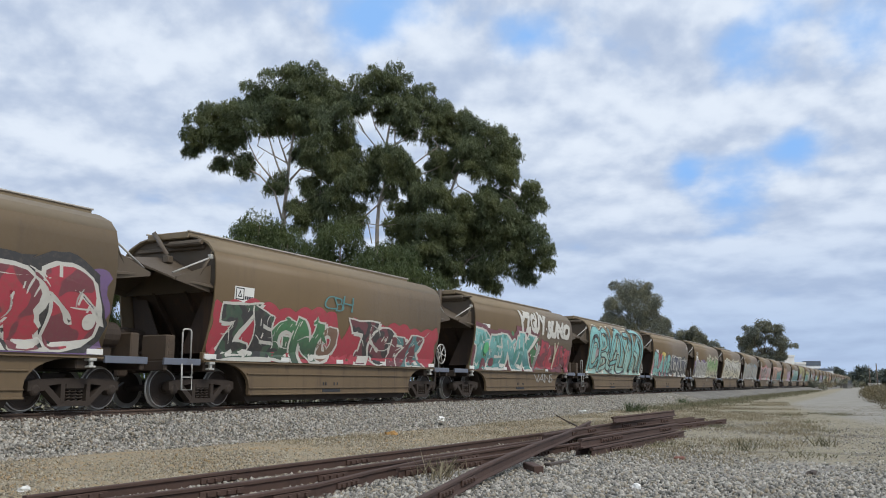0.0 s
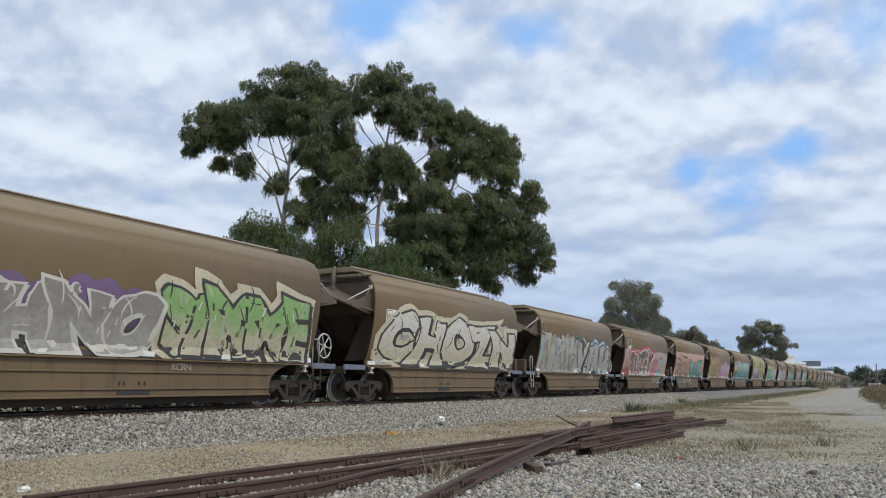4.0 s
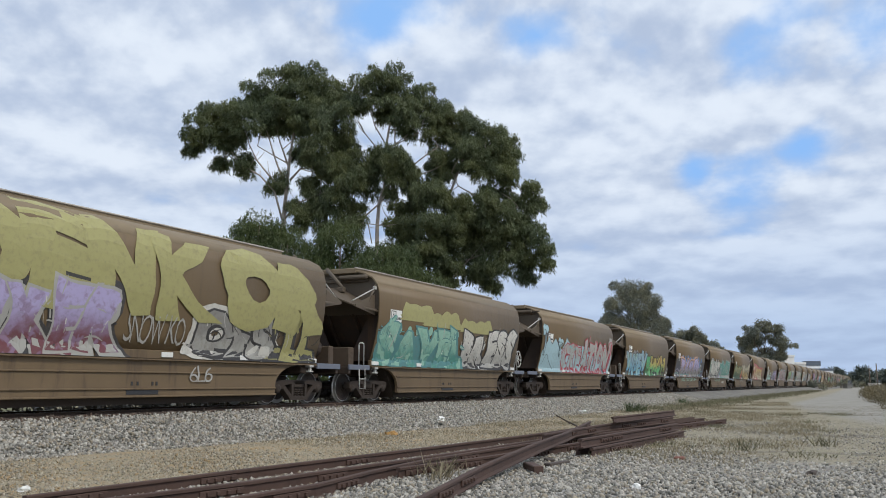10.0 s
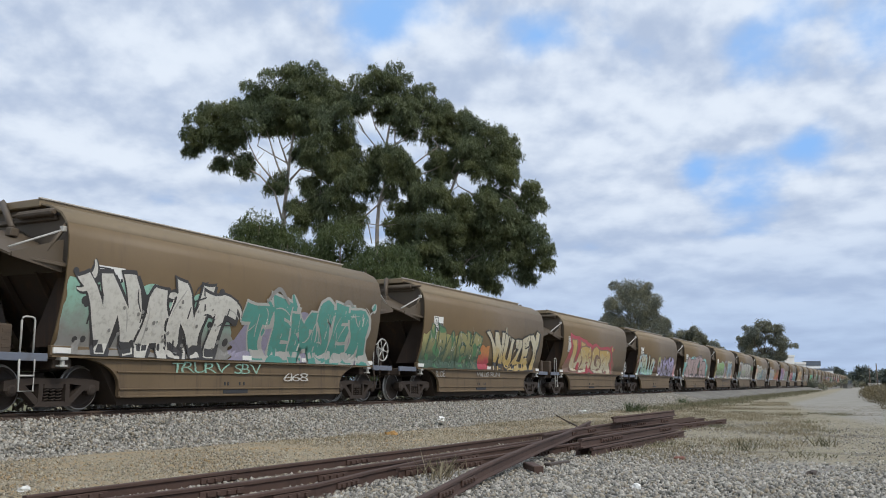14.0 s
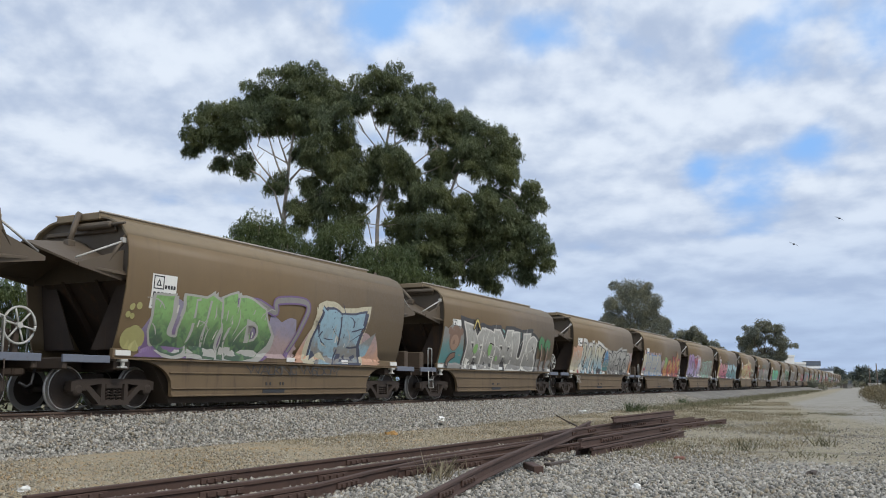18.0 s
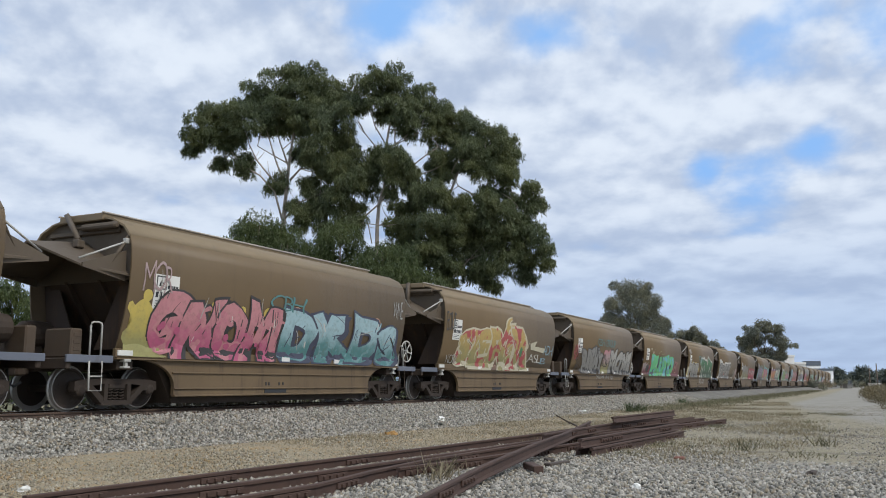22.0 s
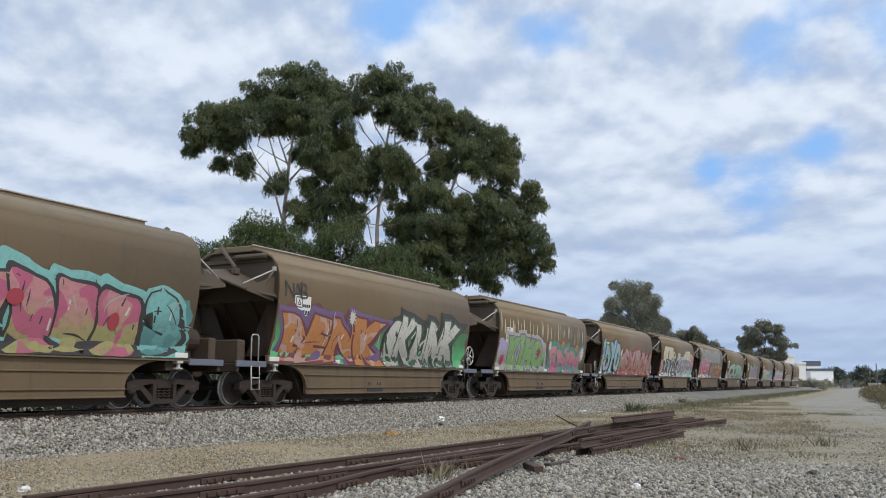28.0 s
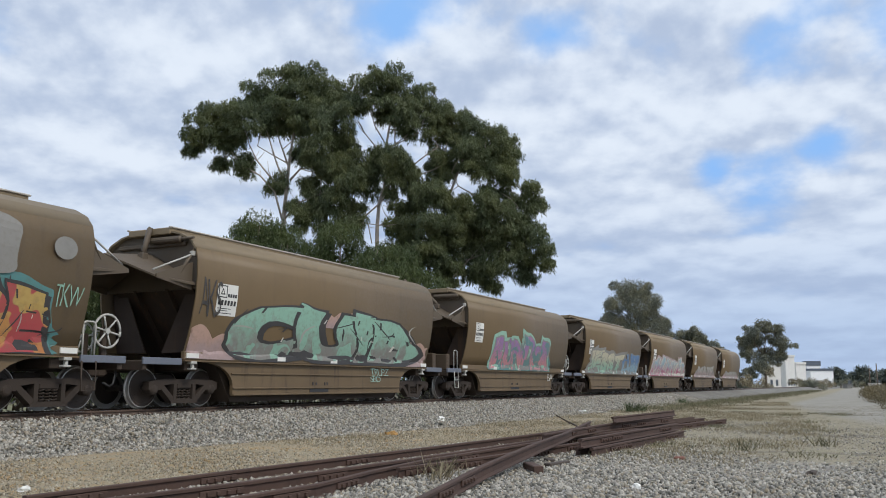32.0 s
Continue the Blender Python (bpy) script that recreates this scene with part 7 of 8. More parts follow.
build_gum("tall gum tree with pale limbs and dense drooping crown", (41.11, 30.94, 0),
          [(-0.1, 7.7), (-0.1, 9.8), (-0.1, 11.1), (0.0, 12.5), (0.1, 13.9), (0.2, 14.9), (0.4, 16.3)],
          [[(0.1, 14.0), (-0.3, 15.1), (-0.5, 15.6), (-0.7, 16.5)], [(-0.0, 12.8), (-0.6, 14.2), (-1.1, 15.8), (-1.4, 16.7)], [(-0.0, 12.6), (-0.9, 13.3), (-1.8, 14.4), (-2.3, 15.4), (-2.6, 16.3)], [(0.1, 14.2), (-0.8, 14.7), (-1.8, 15.3)], [(-0.2, 10.8), (-0.7, 12.5), (-1.6, 13.5), (-2.3, 13.9), (-3.1, 14.4), (-4.0, 15.2)], [(-0.1, 10.8), (0.8, 11.8), (2.1, 12.3), (3.5, 13.0)], [(0.2, 13.2), (0.8, 13.9), (1.8, 14.0), (2.8, 14.8)], [(1.8, 14.0), (2.8, 13.1)], [(2.1, 12.3), (2.9, 13.7)], [(0.2, 14.4), (0.7, 15.4), (0.8, 16.8)], [(-2.6, 13.9), (-3.4, 15.0), (-3.8, 14.6)]],
          [(-4.9, 15.8, 1.05), (-4.3, 17.1, 0.99), (-3.4, 16.0, 1.18), (-5.6, 15.3, 0.53), (-4.0, 14.3, 0.53), (-2.6, 16.5, 1.31), (-1.9, 18.0, 1.31), (-2.6, 14.2, 0.72), (-0.7, 18.7, 1.45), (1.0, 19.4, 1.25), (-0.2, 17.4, 1.51), (1.7, 18.3, 1.45), (2.8, 18.6, 0.79), (-1.3, 16.6, 0.85), (1.4, 16.5, 1.45), (2.8, 16.8, 1.38), (0.7, 15.0, 0.66), (1.9, 14.9, 1.18), (3.2, 15.1, 1.18), (2.2, 13.9, 0.72), (-0.6, 13.1, 0.72), (1.3, 13.0, 0.66), (1.9, 12.1, 0.66), (2.9, 12.2, 0.72), (1.3, 10.9, 0.95), (2.7, 10.9, 0.9), (1.9, 11.6, 0.8), (0.4, 11.6, 0.5), (3.2, 13.0, 0.79)],
          21, 0.17)
build_gum("tall gum tree with forked pale limbs and leafy top", (43.4, 26.35, 0),
          [(0.2, 7.7), (0.3, 9.4), (0.3, 10.4), (0.4, 11.8), (0.7, 12.8), (0.8, 14.2), (0.8, 15.4), (1.0, 16.7), (1.2, 17.7)],
          [[(-1.1, 10.4), (-0.3, 11.1), (0.5, 11.8), (1.0, 12.7), (1.5, 13.7)], [(-0.0, 9.4), (-0.2, 10.4), (-0.4, 11.1)], [(1.3, 15.3), (1.3, 16.7), (1.3, 17.4)], [(1.3, 15.4), (2.0, 16.0), (2.8, 16.5)], [(1.0, 15.2), (2.7, 16.1), (3.0, 16.8)], [(0.2, 15.2), (-0.5, 16.1), (-1.0, 17.0)], [(0.7, 15.5), (0.1, 16.5), (-0.1, 17.2)], [(0.3, 10.4), (1.0, 10.8), (1.5, 11.4)], [(2.2, 10.2), (0.7, 10.4), (-0.6, 10.5)], [(2.5, 14.2), (3.1, 14.6), (3.9, 15.1)], [(2.7, 13.5), (3.7, 13.9), (4.2, 14.2)]],
          [(-0.1, 19.1, 0.85), (1.4, 19.2, 0.99), (1.0, 18.0, 1.25), (-1.1, 18.4, 0.85), (-1.3, 17.5, 0.85), (2.7, 18.4, 0.99), (3.7, 17.5, 0.99), (2.1, 16.8, 1.12), (3.4, 16.6, 0.85), (-0.7, 14.2, 1.12), (0.4, 14.5, 0.85), (1.4, 14.4, 1.05), (2.3, 13.7, 0.59), (-1.3, 13.5, 1.25), (-0.2, 13.1, 0.85), (1.5, 13.0, 1.05), (-1.2, 11.6, 0.85), (-0.9, 10.4, 0.66), (2.2, 11.8, 1.12), (2.8, 12.7, 0.72), (-2.0, 14.2, 0.99), (1.6, 10.4, 0.85)],
          22, 0.14)
build_gum("wide gum tree with low drooping branches", (45.5, 22.14, 0),
          [(-1.7, 5.1), (-1.6, 6.4), (-1.4, 7.7), (-0.9, 9.8), (-0.3, 11.8), (0.3, 13.5), (1.0, 15.4)],
          [[(-1.9, 7.2), (-1.3, 8.8), (-0.2, 10.1)], [(-1.3, 8.9), (-0.1, 9.3)], [(1.8, 12.1), (2.1, 13.0), (2.4, 13.9)], [(-0.2, 7.1), (1.0, 8.4), (1.7, 9.2)], [(1.5, 12.2), (0.4, 12.8), (-0.0, 13.6)], [(-2.1, 6.9), (-2.4, 7.7), (-2.6, 8.6)], [(-1.1, 9.1), (0.4, 10.4), (2.4, 10.9), (3.9, 11.5)], [(0.0, 8.1), (2.0, 8.8), (4.0, 9.1), (5.3, 9.4)], [(1.0, 15.1), (2.2, 13.9), (3.2, 13.2), (4.2, 12.7)]],
          [(0.1, 16.8, 1.05), (1.1, 16.1, 1.18), (-0.3, 15.1, 1.12), (1.4, 14.7, 1.31), (2.7, 15.5, 0.89), (3.1, 14.5, 0.92), (3.6, 15.3, 0.72), (-0.6, 13.9, 0.92), (2.1, 13.9, 0.92), (-1.0, 12.1, 1.12), (0.1, 10.9, 1.45), (1.4, 11.4, 1.12), (2.8, 10.8, 1.25), (1.7, 9.8, 1.45), (0.0, 9.1, 1.45), (-1.6, 9.8, 1.45), (-2.6, 9.1, 1.25), (-1.2, 8.1, 1.31), (3.4, 9.8, 1.25), (4.4, 10.4, 1.05), (4.9, 11.5, 0.66), (3.6, 12.1, 0.79), (4.6, 12.4, 0.49), (5.0, 9.1, 0.79), (4.2, 8.4, 0.92), (3.0, 8.1, 0.85), (1.3, 7.8, 1.05), (-0.3, 7.5, 0.92), (-2.6, 7.5, 0.79), (5.3, 8.2, 0.46), (4.6, 7.4, 0.46), (2.4, 7.1, 0.59), (-4.0, 8.1, 1.12), (3.2, 13.3, 0.8), (2.3, 12.6, 0.6)],
          23, 0.15)


def far_place(u, d):
    """Ground place at a bearing (tangent right of the axis) and a depth along the axis."""
    p = AXIS * d + RIGHT * (u * d)
    return (p.x, p.y, 0.0)


def px(u):
    return (u - 784) / 1540


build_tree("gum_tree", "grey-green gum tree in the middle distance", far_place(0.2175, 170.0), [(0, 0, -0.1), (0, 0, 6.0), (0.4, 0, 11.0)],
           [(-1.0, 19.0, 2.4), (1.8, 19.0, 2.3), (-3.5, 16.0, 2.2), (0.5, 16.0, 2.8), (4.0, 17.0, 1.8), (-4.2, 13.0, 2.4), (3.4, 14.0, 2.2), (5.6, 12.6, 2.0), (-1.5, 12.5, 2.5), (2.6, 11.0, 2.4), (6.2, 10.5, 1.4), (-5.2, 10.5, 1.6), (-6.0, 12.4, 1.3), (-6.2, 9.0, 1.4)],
           900, 0.28, 31, LEAFHAZE, BARKDARK, 0.35, depth=1.5)
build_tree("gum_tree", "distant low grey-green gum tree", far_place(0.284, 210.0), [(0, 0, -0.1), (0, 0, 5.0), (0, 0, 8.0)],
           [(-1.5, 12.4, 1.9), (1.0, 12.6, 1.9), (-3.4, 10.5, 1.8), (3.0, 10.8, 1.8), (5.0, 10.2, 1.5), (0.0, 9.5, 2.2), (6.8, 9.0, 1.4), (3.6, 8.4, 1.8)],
           800, 0.36, 32, LEAFHAZE, BARKDARK, 0.3, depth=1.2)
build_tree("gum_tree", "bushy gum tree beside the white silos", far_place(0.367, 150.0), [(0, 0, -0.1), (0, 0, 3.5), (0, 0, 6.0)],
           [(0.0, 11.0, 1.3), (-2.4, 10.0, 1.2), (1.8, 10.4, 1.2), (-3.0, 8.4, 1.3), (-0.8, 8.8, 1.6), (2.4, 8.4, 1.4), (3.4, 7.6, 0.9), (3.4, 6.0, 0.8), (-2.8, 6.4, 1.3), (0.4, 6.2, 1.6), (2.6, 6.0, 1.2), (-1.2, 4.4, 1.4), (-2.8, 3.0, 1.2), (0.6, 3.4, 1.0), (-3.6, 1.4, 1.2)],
           1300, 0.27, 33, LEAFHAZE, BARKDARK, 0.25, depth=1.0)


def build_bush(name, label, base, clumps, seed, leaf, size, dens, depth=0.8):
    rng = np.random.default_rng(seed)
    bush = tagged(empty(name, Matrix.Translation(base)), label, "bush")
    bm = bmesh.new()
    heads = []
    for r, z, rad in clumps:
        p = RIGHT * r + AXIS * float(rng.normal(0, depth)) + Vector((0, 0, z))
        heads.append((*p, rad))
        tube(bm, [Vector((p.x * 0.5, p.y * 0.5, -0.05)), p * 0.6, p], 0.06, 0.02, 5)
    part("stem", bm, BARKDARK, bush)
    v, f = hanging_leaves(heads, dens * 2, size * 0.8, rng) if leaf is LEAFBUSH else leaf_cloud(heads, dens * 2, size * 0.85, rng, 0.4, (0.08, 0.16))
    c = new("crown", mesh_from_arrays("crown", v, f, leaf))
    c.parent = bush
    return bush


for i, (u, h, wd) in enumerate(((330, 9.5, 0.8), (395, 9.4, 1.4), (438, 10.9, 2.0), (478, 10.7, 2.0), (535, 9.9, 2.6), (592, 10.3, 2.8), (680, 9.4, 3.2), (740, 8.2, 3.0), (800, 6.9, 2.8))):
    r = random.Random(i)
    build_bush("bush", "dense dark green bush behind the track", far_place(px(u), 47.5),
               [(r.uniform(-wd / 2, wd / 2), h - 1.0 - abs(r.gauss(0, 1.4)), r.uniform(0.8, 1.3)) for _ in range(9)] + [(r.uniform(-wd / 2, wd / 2), z, 1.5) for z in (1.4, 3.2, 5.0)],
               40 + i, LEAFBUSH, 0.19, 700)
for i, (u, d, h) in enumerate(((60, 58.0, 8.6), (130, 60.0, 8.9), (200, 58.0, 8.6), (270, 60.0, 8.2), (870, 66.0, 5.0), (960, 75.0, 4.6), (-40, 58.0, 8.6))):
    r = random.Random(80 + i)
    build_bush("bush", "green bush behind the track", far_place(px(u), d), [(r.uniform(-2.2, 2.2), 0.6 + (h - 1.4) * k / 25, r.uniform(0.9, 1.4)) for k in range(26)], 90 + i, LEAFBUSH, 0.28, 420)


def build_undergrowth():
    rng = np.random.default_rng(55)
    heads = []
    for k in range(420):
        x = -30 + 190 * rng.random()
        heads.append((x, 18.9 + rng.normal(0, 0.25) + max(0.0, x - 60) * 0.04, rng.uniform(0.1, 0.7), rng.uniform(0.35, 0.6)))
    # leaf colour darkened to carry the shade seen beneath the wagons
    v, f = leaf_cloud(heads, 420, 0.20, rng, 0.0)
    tagged(new("undergrowth", mesh_from_arrays("undergrowth", v, f, leaf_material("shade_brown_leaf", (0.04, 0.034, 0.022), 0.1))), "low undergrowth beyond the track, its brown darkened as under-train shade", "undergrowth", kind="stuff")


build_undergrowth()


# ---- distance ----
def build_shed(u0, u1, d, h, label, wall=SHED, roof=SHEDROOF, roof_h=0.7, deep=3.0):
    p0, p1 = Vector(far_place(px(u0), d)), Vector(far_place(px(u1), d))
    wid = (p1 - p0).length
    shed = tagged(empty("shed", Matrix.Translation((p0 + p1) / 2) @ Matrix.Rotation(math.atan2(RIGHT.y, RIGHT.x), 4, "Z")), label, "building")
    bm = bmesh.new()
    box(bm, -wid / 2, wid / 2, 0, deep, -0.05, h)
    part("wall", bm, wall, shed)
    bm = bmesh.new()
    box(bm, -wid / 2 - 0.1, wid / 2 + 0.1, -0.2, deep + 0.2, h, h + roof_h)
    part("roof", bm, roof, shed)
    bm = bmesh.new()
    for k in range(3):
        box(bm, -wid / 2 + wid * (0.2 + 0.28 * k), -wid / 2 + wid * (0.32 + 0.28 * k), -0.06, 0.02, 0.8, 2.2)
    part("window", bm, SHEDROOF, shed)


build_shed(1350, 1384, 205.0, 5.4, "pale weathered corrugated grain shed", wall=SILO, roof=SILO, roof_h=0.4)
build_shed(1385, 1401, 198.0, 7.3, "tall narrow white corrugated building", wall=SILO, roof=SILO, roof_h=0.4)
build_shed(1403, 1420, 215.0, 6.0, "beige building behind the dry reeds", wall=SILO, roof=SILO, roof_h=0.5)
build_shed(1428, 1468, 280.0, 5.4, "white flat-roofed industrial shed")
build_shed(1422, 1446, 300.0, 7.4, "white shed with a dark roof band", roof_h=1.6)
build_shed(1491, 1499, 240.0, 1.1, "small pale hut beside the track", wall=SLEEPER, roof=SLEEPER, roof_h=0.2)
build_shed(1540, 1550, 200.0, 1.2, "small grey trackside cabinet hut", wall=SILO, roof=SILO, roof_h=0.2)
for u, d, h in ((1531, 230.0, 6.0), (1544, 190.0, 5.6)):
    bm = bmesh.new()
    pole = tagged(empty("pole", Matrix.Translation(far_place(px(u), d))), "thin dark wooden power pole", "pole", "power poles")
    tube(bm, [(0, 0, -0.1), (0, 0, h)], 0.16, 0.11, 8)
    part("post", bm, BARKDARK, pole)
    bm = bmesh.new()
    box(bm, -0.6, 0.6, -0.06, 0.06, h - 0.7, h - 0.56)
    part("crossarm", bm, BARKDARK, pole)


def build_far_woods():
    """A long uneven belt of trees on the skyline."""
    rng = np.random.default_rng(77)
    heads = []
    for k in range(150):
        u = rng.uniform(px(1400), px(1900))
        d = rng.uniform(420, 560)
        p = Vector(far_place(u, d))
        h = rng.uniform(4.0, 8.5)
        for z in (1.2, h * 0.5, h - 1.5):
            heads.append((p.x + rng.normal(0, 1.5), p.y + rng.normal(0, 1.5), z, rng.uniform(2.0, 3.4)))
    v, f = leaf_cloud(heads, 26, 1.6, rng, 0.0)
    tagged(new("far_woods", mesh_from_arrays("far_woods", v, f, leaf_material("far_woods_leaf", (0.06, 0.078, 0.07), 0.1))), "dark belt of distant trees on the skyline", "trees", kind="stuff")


build_far_woods()
for i, (u, d, wd, h) in enumerate(((1412, 190.0, 2.5, 2.6), (1432, 185.0, 2.0, 2.0), (1450, 230.0, 3.0, 2.4), (1475, 260.0, 3.5, 3.0), (1330, 140.0, 2.6, 4.0), (1500, 300.0, 4.0, 2.6))):
    r = random.Random(300 + i)
    build_bush("bush", "dry olive bush near the distant buildings", far_place(px(u), d), [(r.uniform(-wd, wd), r.uniform(0.4, h - 0.6), r.uniform(0.5, 0.9)) for _ in range(12)], 310 + i, LEAFHAZE if i % 2 else DRYGRASS, 0.4, 160)


# ---- old rails ----
def rail_thing(points, turn=0.0, label="rust-brown scrap rail lying on the ground"):
    """A scrap rail through points (x, y, height of its foot)."""
    pts = [Vector(p) for p in points]
    rail = tagged(empty("scrap_rail"), label, "rail", "pile of scrap rails")
    bm = bmesh.new()
    rings = []
    for i, p in enumerate(pts):
        d = (pts[min(i + 1, len(pts) - 1)] - pts[max(i - 1, 0)]).normalized()
        side = Vector((d.y, -d.x, 0)).normalized()
        up = side.cross(d)
        c, s = math.cos(turn), math.sin(turn)
        rings.append([bm.verts.new(p + side * (a * c - b * s) + up * (a * s + b * c)) for a, b in RAIL_SECTION])
    n = len(RAIL_SECTION)
    for a, b in zip(rings, rings[1:]):
        for k in range(n):
            bm.faces.new((a[k], a[(k + 1) % n], b[(k + 1) % n], b[k]))
    bm.faces.new(rings[0]), bm.faces.new(rings[-1])
    part("bar", bm, RAIL, rail)
    return rail, pts


def fishplate(rail, a, b, k, near=-1):
    p = Vector(a).lerp(Vector(b), k)
    ang = math.atan2(b[1] - a[1], b[0] - a[0])
    bm = bmesh.new()
    box(bm, -0.3, 0.3, -0.034, -0.012, 0.035, 0.105, 0.006)
    for x in (-0.2, -0.07, 0.07, 0.2):
        box(bm, x - 0.02, x + 0.02, -0.06, -0.03, 0.05, 0.09, 0.005)
    ob = part("fishplate", bm, RAIL, rail, "bolted joint plate")
    ob.matrix_basis = Matrix.Translation(p) @ Matrix.Rotation(ang, 4, "Z")


LAID = [
    ([(5.85, 7.36, 0.0), (9.06, 7.2, 0.0), (13.5, 6.9, 0.0), (18.0, 6.7, 0.0), (21.0, 6.6, 0.02)], 0.0),
    ([(5.9, 6.55, 0.0), (7.8, 6.27, 0.0), (10.8, 6.1, 0.0), (13.3, 6.0, 0.0), (17.6, 5.95, 0.0)], 0.0),
    ([(5.9, 5.56, 0.0), (7.9, 5.46, 0.0), (9.5, 5.7, 0.0), (11.3, 5.85, 0.0), (15.5, 5.75, 0.0)], 0.0),
    ([(7.2, 3.9, 0.0), (8.6, 4.2, 0.02), (9.9, 4.44, 0.06), (11.2, 4.6, 0.11), (12.97, 4.85, 0.157), (15.7, 5.33, 0.157), (19.8, 6.1, 0.2)], 0.0),
    ([(9.9, 5.58, 0.0), (12.0, 5.28, 0.0), (15.9, 5.0, 0.0)], 0.0),
    ([(14.3, 4.39, 0.0), (20.6, 4.15, 0.0)], 0.0),
    ([(14.2, 4.62, 0.0), (21.0, 4.42, 0.0)], 0.0),
    ([(14.1, 4.52, 0.155), (20.7, 4.30, 0.155)], 0.0),
    ([(15.0, 5.5, 0.16), (19.0, 5.6, 0.17), (24.5, 5.2, 0.17)], 0.0),
    ([(16.2, 5.72, 0.0), (21.2, 5.35, 0.0)], 0.0),
    ([(18.5, 5.55, 0.0), (23.0, 5.0, 0.0), (28.0, 4.35, 0.0)], 0.0),
    ([(19.5, 5.45, 0.325), (25.0, 5.25, 0.325)], 0.25),
    ([(20.5, 6.1, 0.0), (28.6, 5.1, 0.0)], 0.0),
    ([(22.0, 5.6, 0.155), (27.6, 5.2, 0.155)], 1.57),
]


def build_scrap():
    for i, (pts, turn) in enumerate(LAID):
        rail, line = rail_thing(pts, turn, "long rust-brown scrap rail lying on the ground" if i < 4 else "short rust-brown scrap rail in the pile")
        if turn == 0.0:
            for a, b, k in [(pts[0], pts[1], 0.2), (pts[0], pts[1], 0.8), (pts[-2], pts[-1], 0.3), (pts[-2], pts[-1], 0.85)] + ([(pts[1], pts[2], 0.5)] if len(pts) > 2 else []):
                fishplate(rail, a, b, k)
    bm = bmesh.new()
    box(bm, -0.35, 0.35, -0.07, 0.07, 0.0, 0.11, 0.012)
    chunk = thing("steel_offcut", bm, RAIL, "short rusty steel block beside the rails", "scrap steel")
    chunk.matrix_basis = pose(11.6, 4.4, 0, 0, 0, 33)
    for x, y, ln, a in ((12.6, 4.4, 0.6, -10), (13.1, 4.7, 0.35, 30)):
        bm = bmesh.new()
        box(bm, -ln / 2, ln / 2, -0.06, 0.06, 0.0, 0.05, 0.01)
        thing("timber_piece", bm, TIMBER, "weathered dark timber scrap on gravel", "timber", "scraps of timber").matrix_basis = pose(x, y, 0.01, 0, 0, a)


build_scrap()


def crumple(name, x, y, z, size, material, label, category, seed):
    """A small crumpled or broken piece lying on the ground."""
    rng = random.Random(seed)
    bm = bmesh.new()
    bmesh.ops.create_icosphere(bm, subdivisions=2, radius=1.0)
    for v in bm.verts:
        k = 0.6 + 0.7 * rng.random()
        v.co = Vector((v.co.x * size[0] * k, v.co.y * size[1] * k, max(-0.2, v.co.z) * size[2] * k))
    ob = thing(name, bm, material, label, category)
    ob.matrix_basis = pose(x, y, z, 0, 0, rng.uniform(0, 180))


RUSTSTONE = surface("orange_stone", (0.42, 0.24, 0.08), 0.9, vary=0.3, grain=8, bump=0.3)
REDBRICK = surface("brick_scrap", (0.20, 0.09, 0.065), 0.9, vary=0.3, grain=8, bump=0.3)
crumple("plastic_scrap", 22.1, 11.1, 0.22, (0.34, 0.12, 0.10), WHITE, "crumpled white plastic sheet lying on the ballast", "litter", 1)
crumple("plastic_scrap", 33.5, 10.6, 0.10, (0.22, 0.12, 0.10), WHITE, "crumpled white plastic bag at the ballast foot", "litter", 2)
crumple("orange_lump", 18.3, 10.5, 0.02, (0.14, 0.10, 0.09), RUSTSTONE, "orange lump of earth on the sandy strip", "stone", 3)
crumple("brick_piece", 14.35, 2.96, 0.02, (0.10, 0.07, 0.05), REDBRICK, "broken piece of red brick on gravel", "brick", 4)
crumple("pale_stone", 6.9, 8.7, 0.02, (0.07, 0.06, 0.05), WHITE, "pale rounded stone on the strip", "stone", 5)
crumple("pale_stone", 10.2, 2.6, 0.02, (0.06, 0.05, 0.05), WHITE, "pale rounded stone among the gravel", "stone", 6)
crumple("dark_stone", 12.8, 0.9, 0.02, (0.11, 0.09, 0.06), TIMBER, "dark weathered lump on gravel", "stone", 7)
bm = bmesh.new()
tube(bm, [(0, 0, 0.15), (0.5, -0.1, 0.28), (0.8, 0.05, 0.42), (1.0, 0.35, 0.62)], 0.035, 0.025)
tube(bm, [(0.6, 0, 0.3), (1.1, -0.35, 0.33)], 0.03, 0.02)
thing("bent_bar", bm, TIMBER, "bent black steel bar sticking out of the pile", "scrap steel").matrix_basis = pose(20.3, 6.5, 0.08, 0, 0, 60) @ Matrix.Scale(0.6, 4)


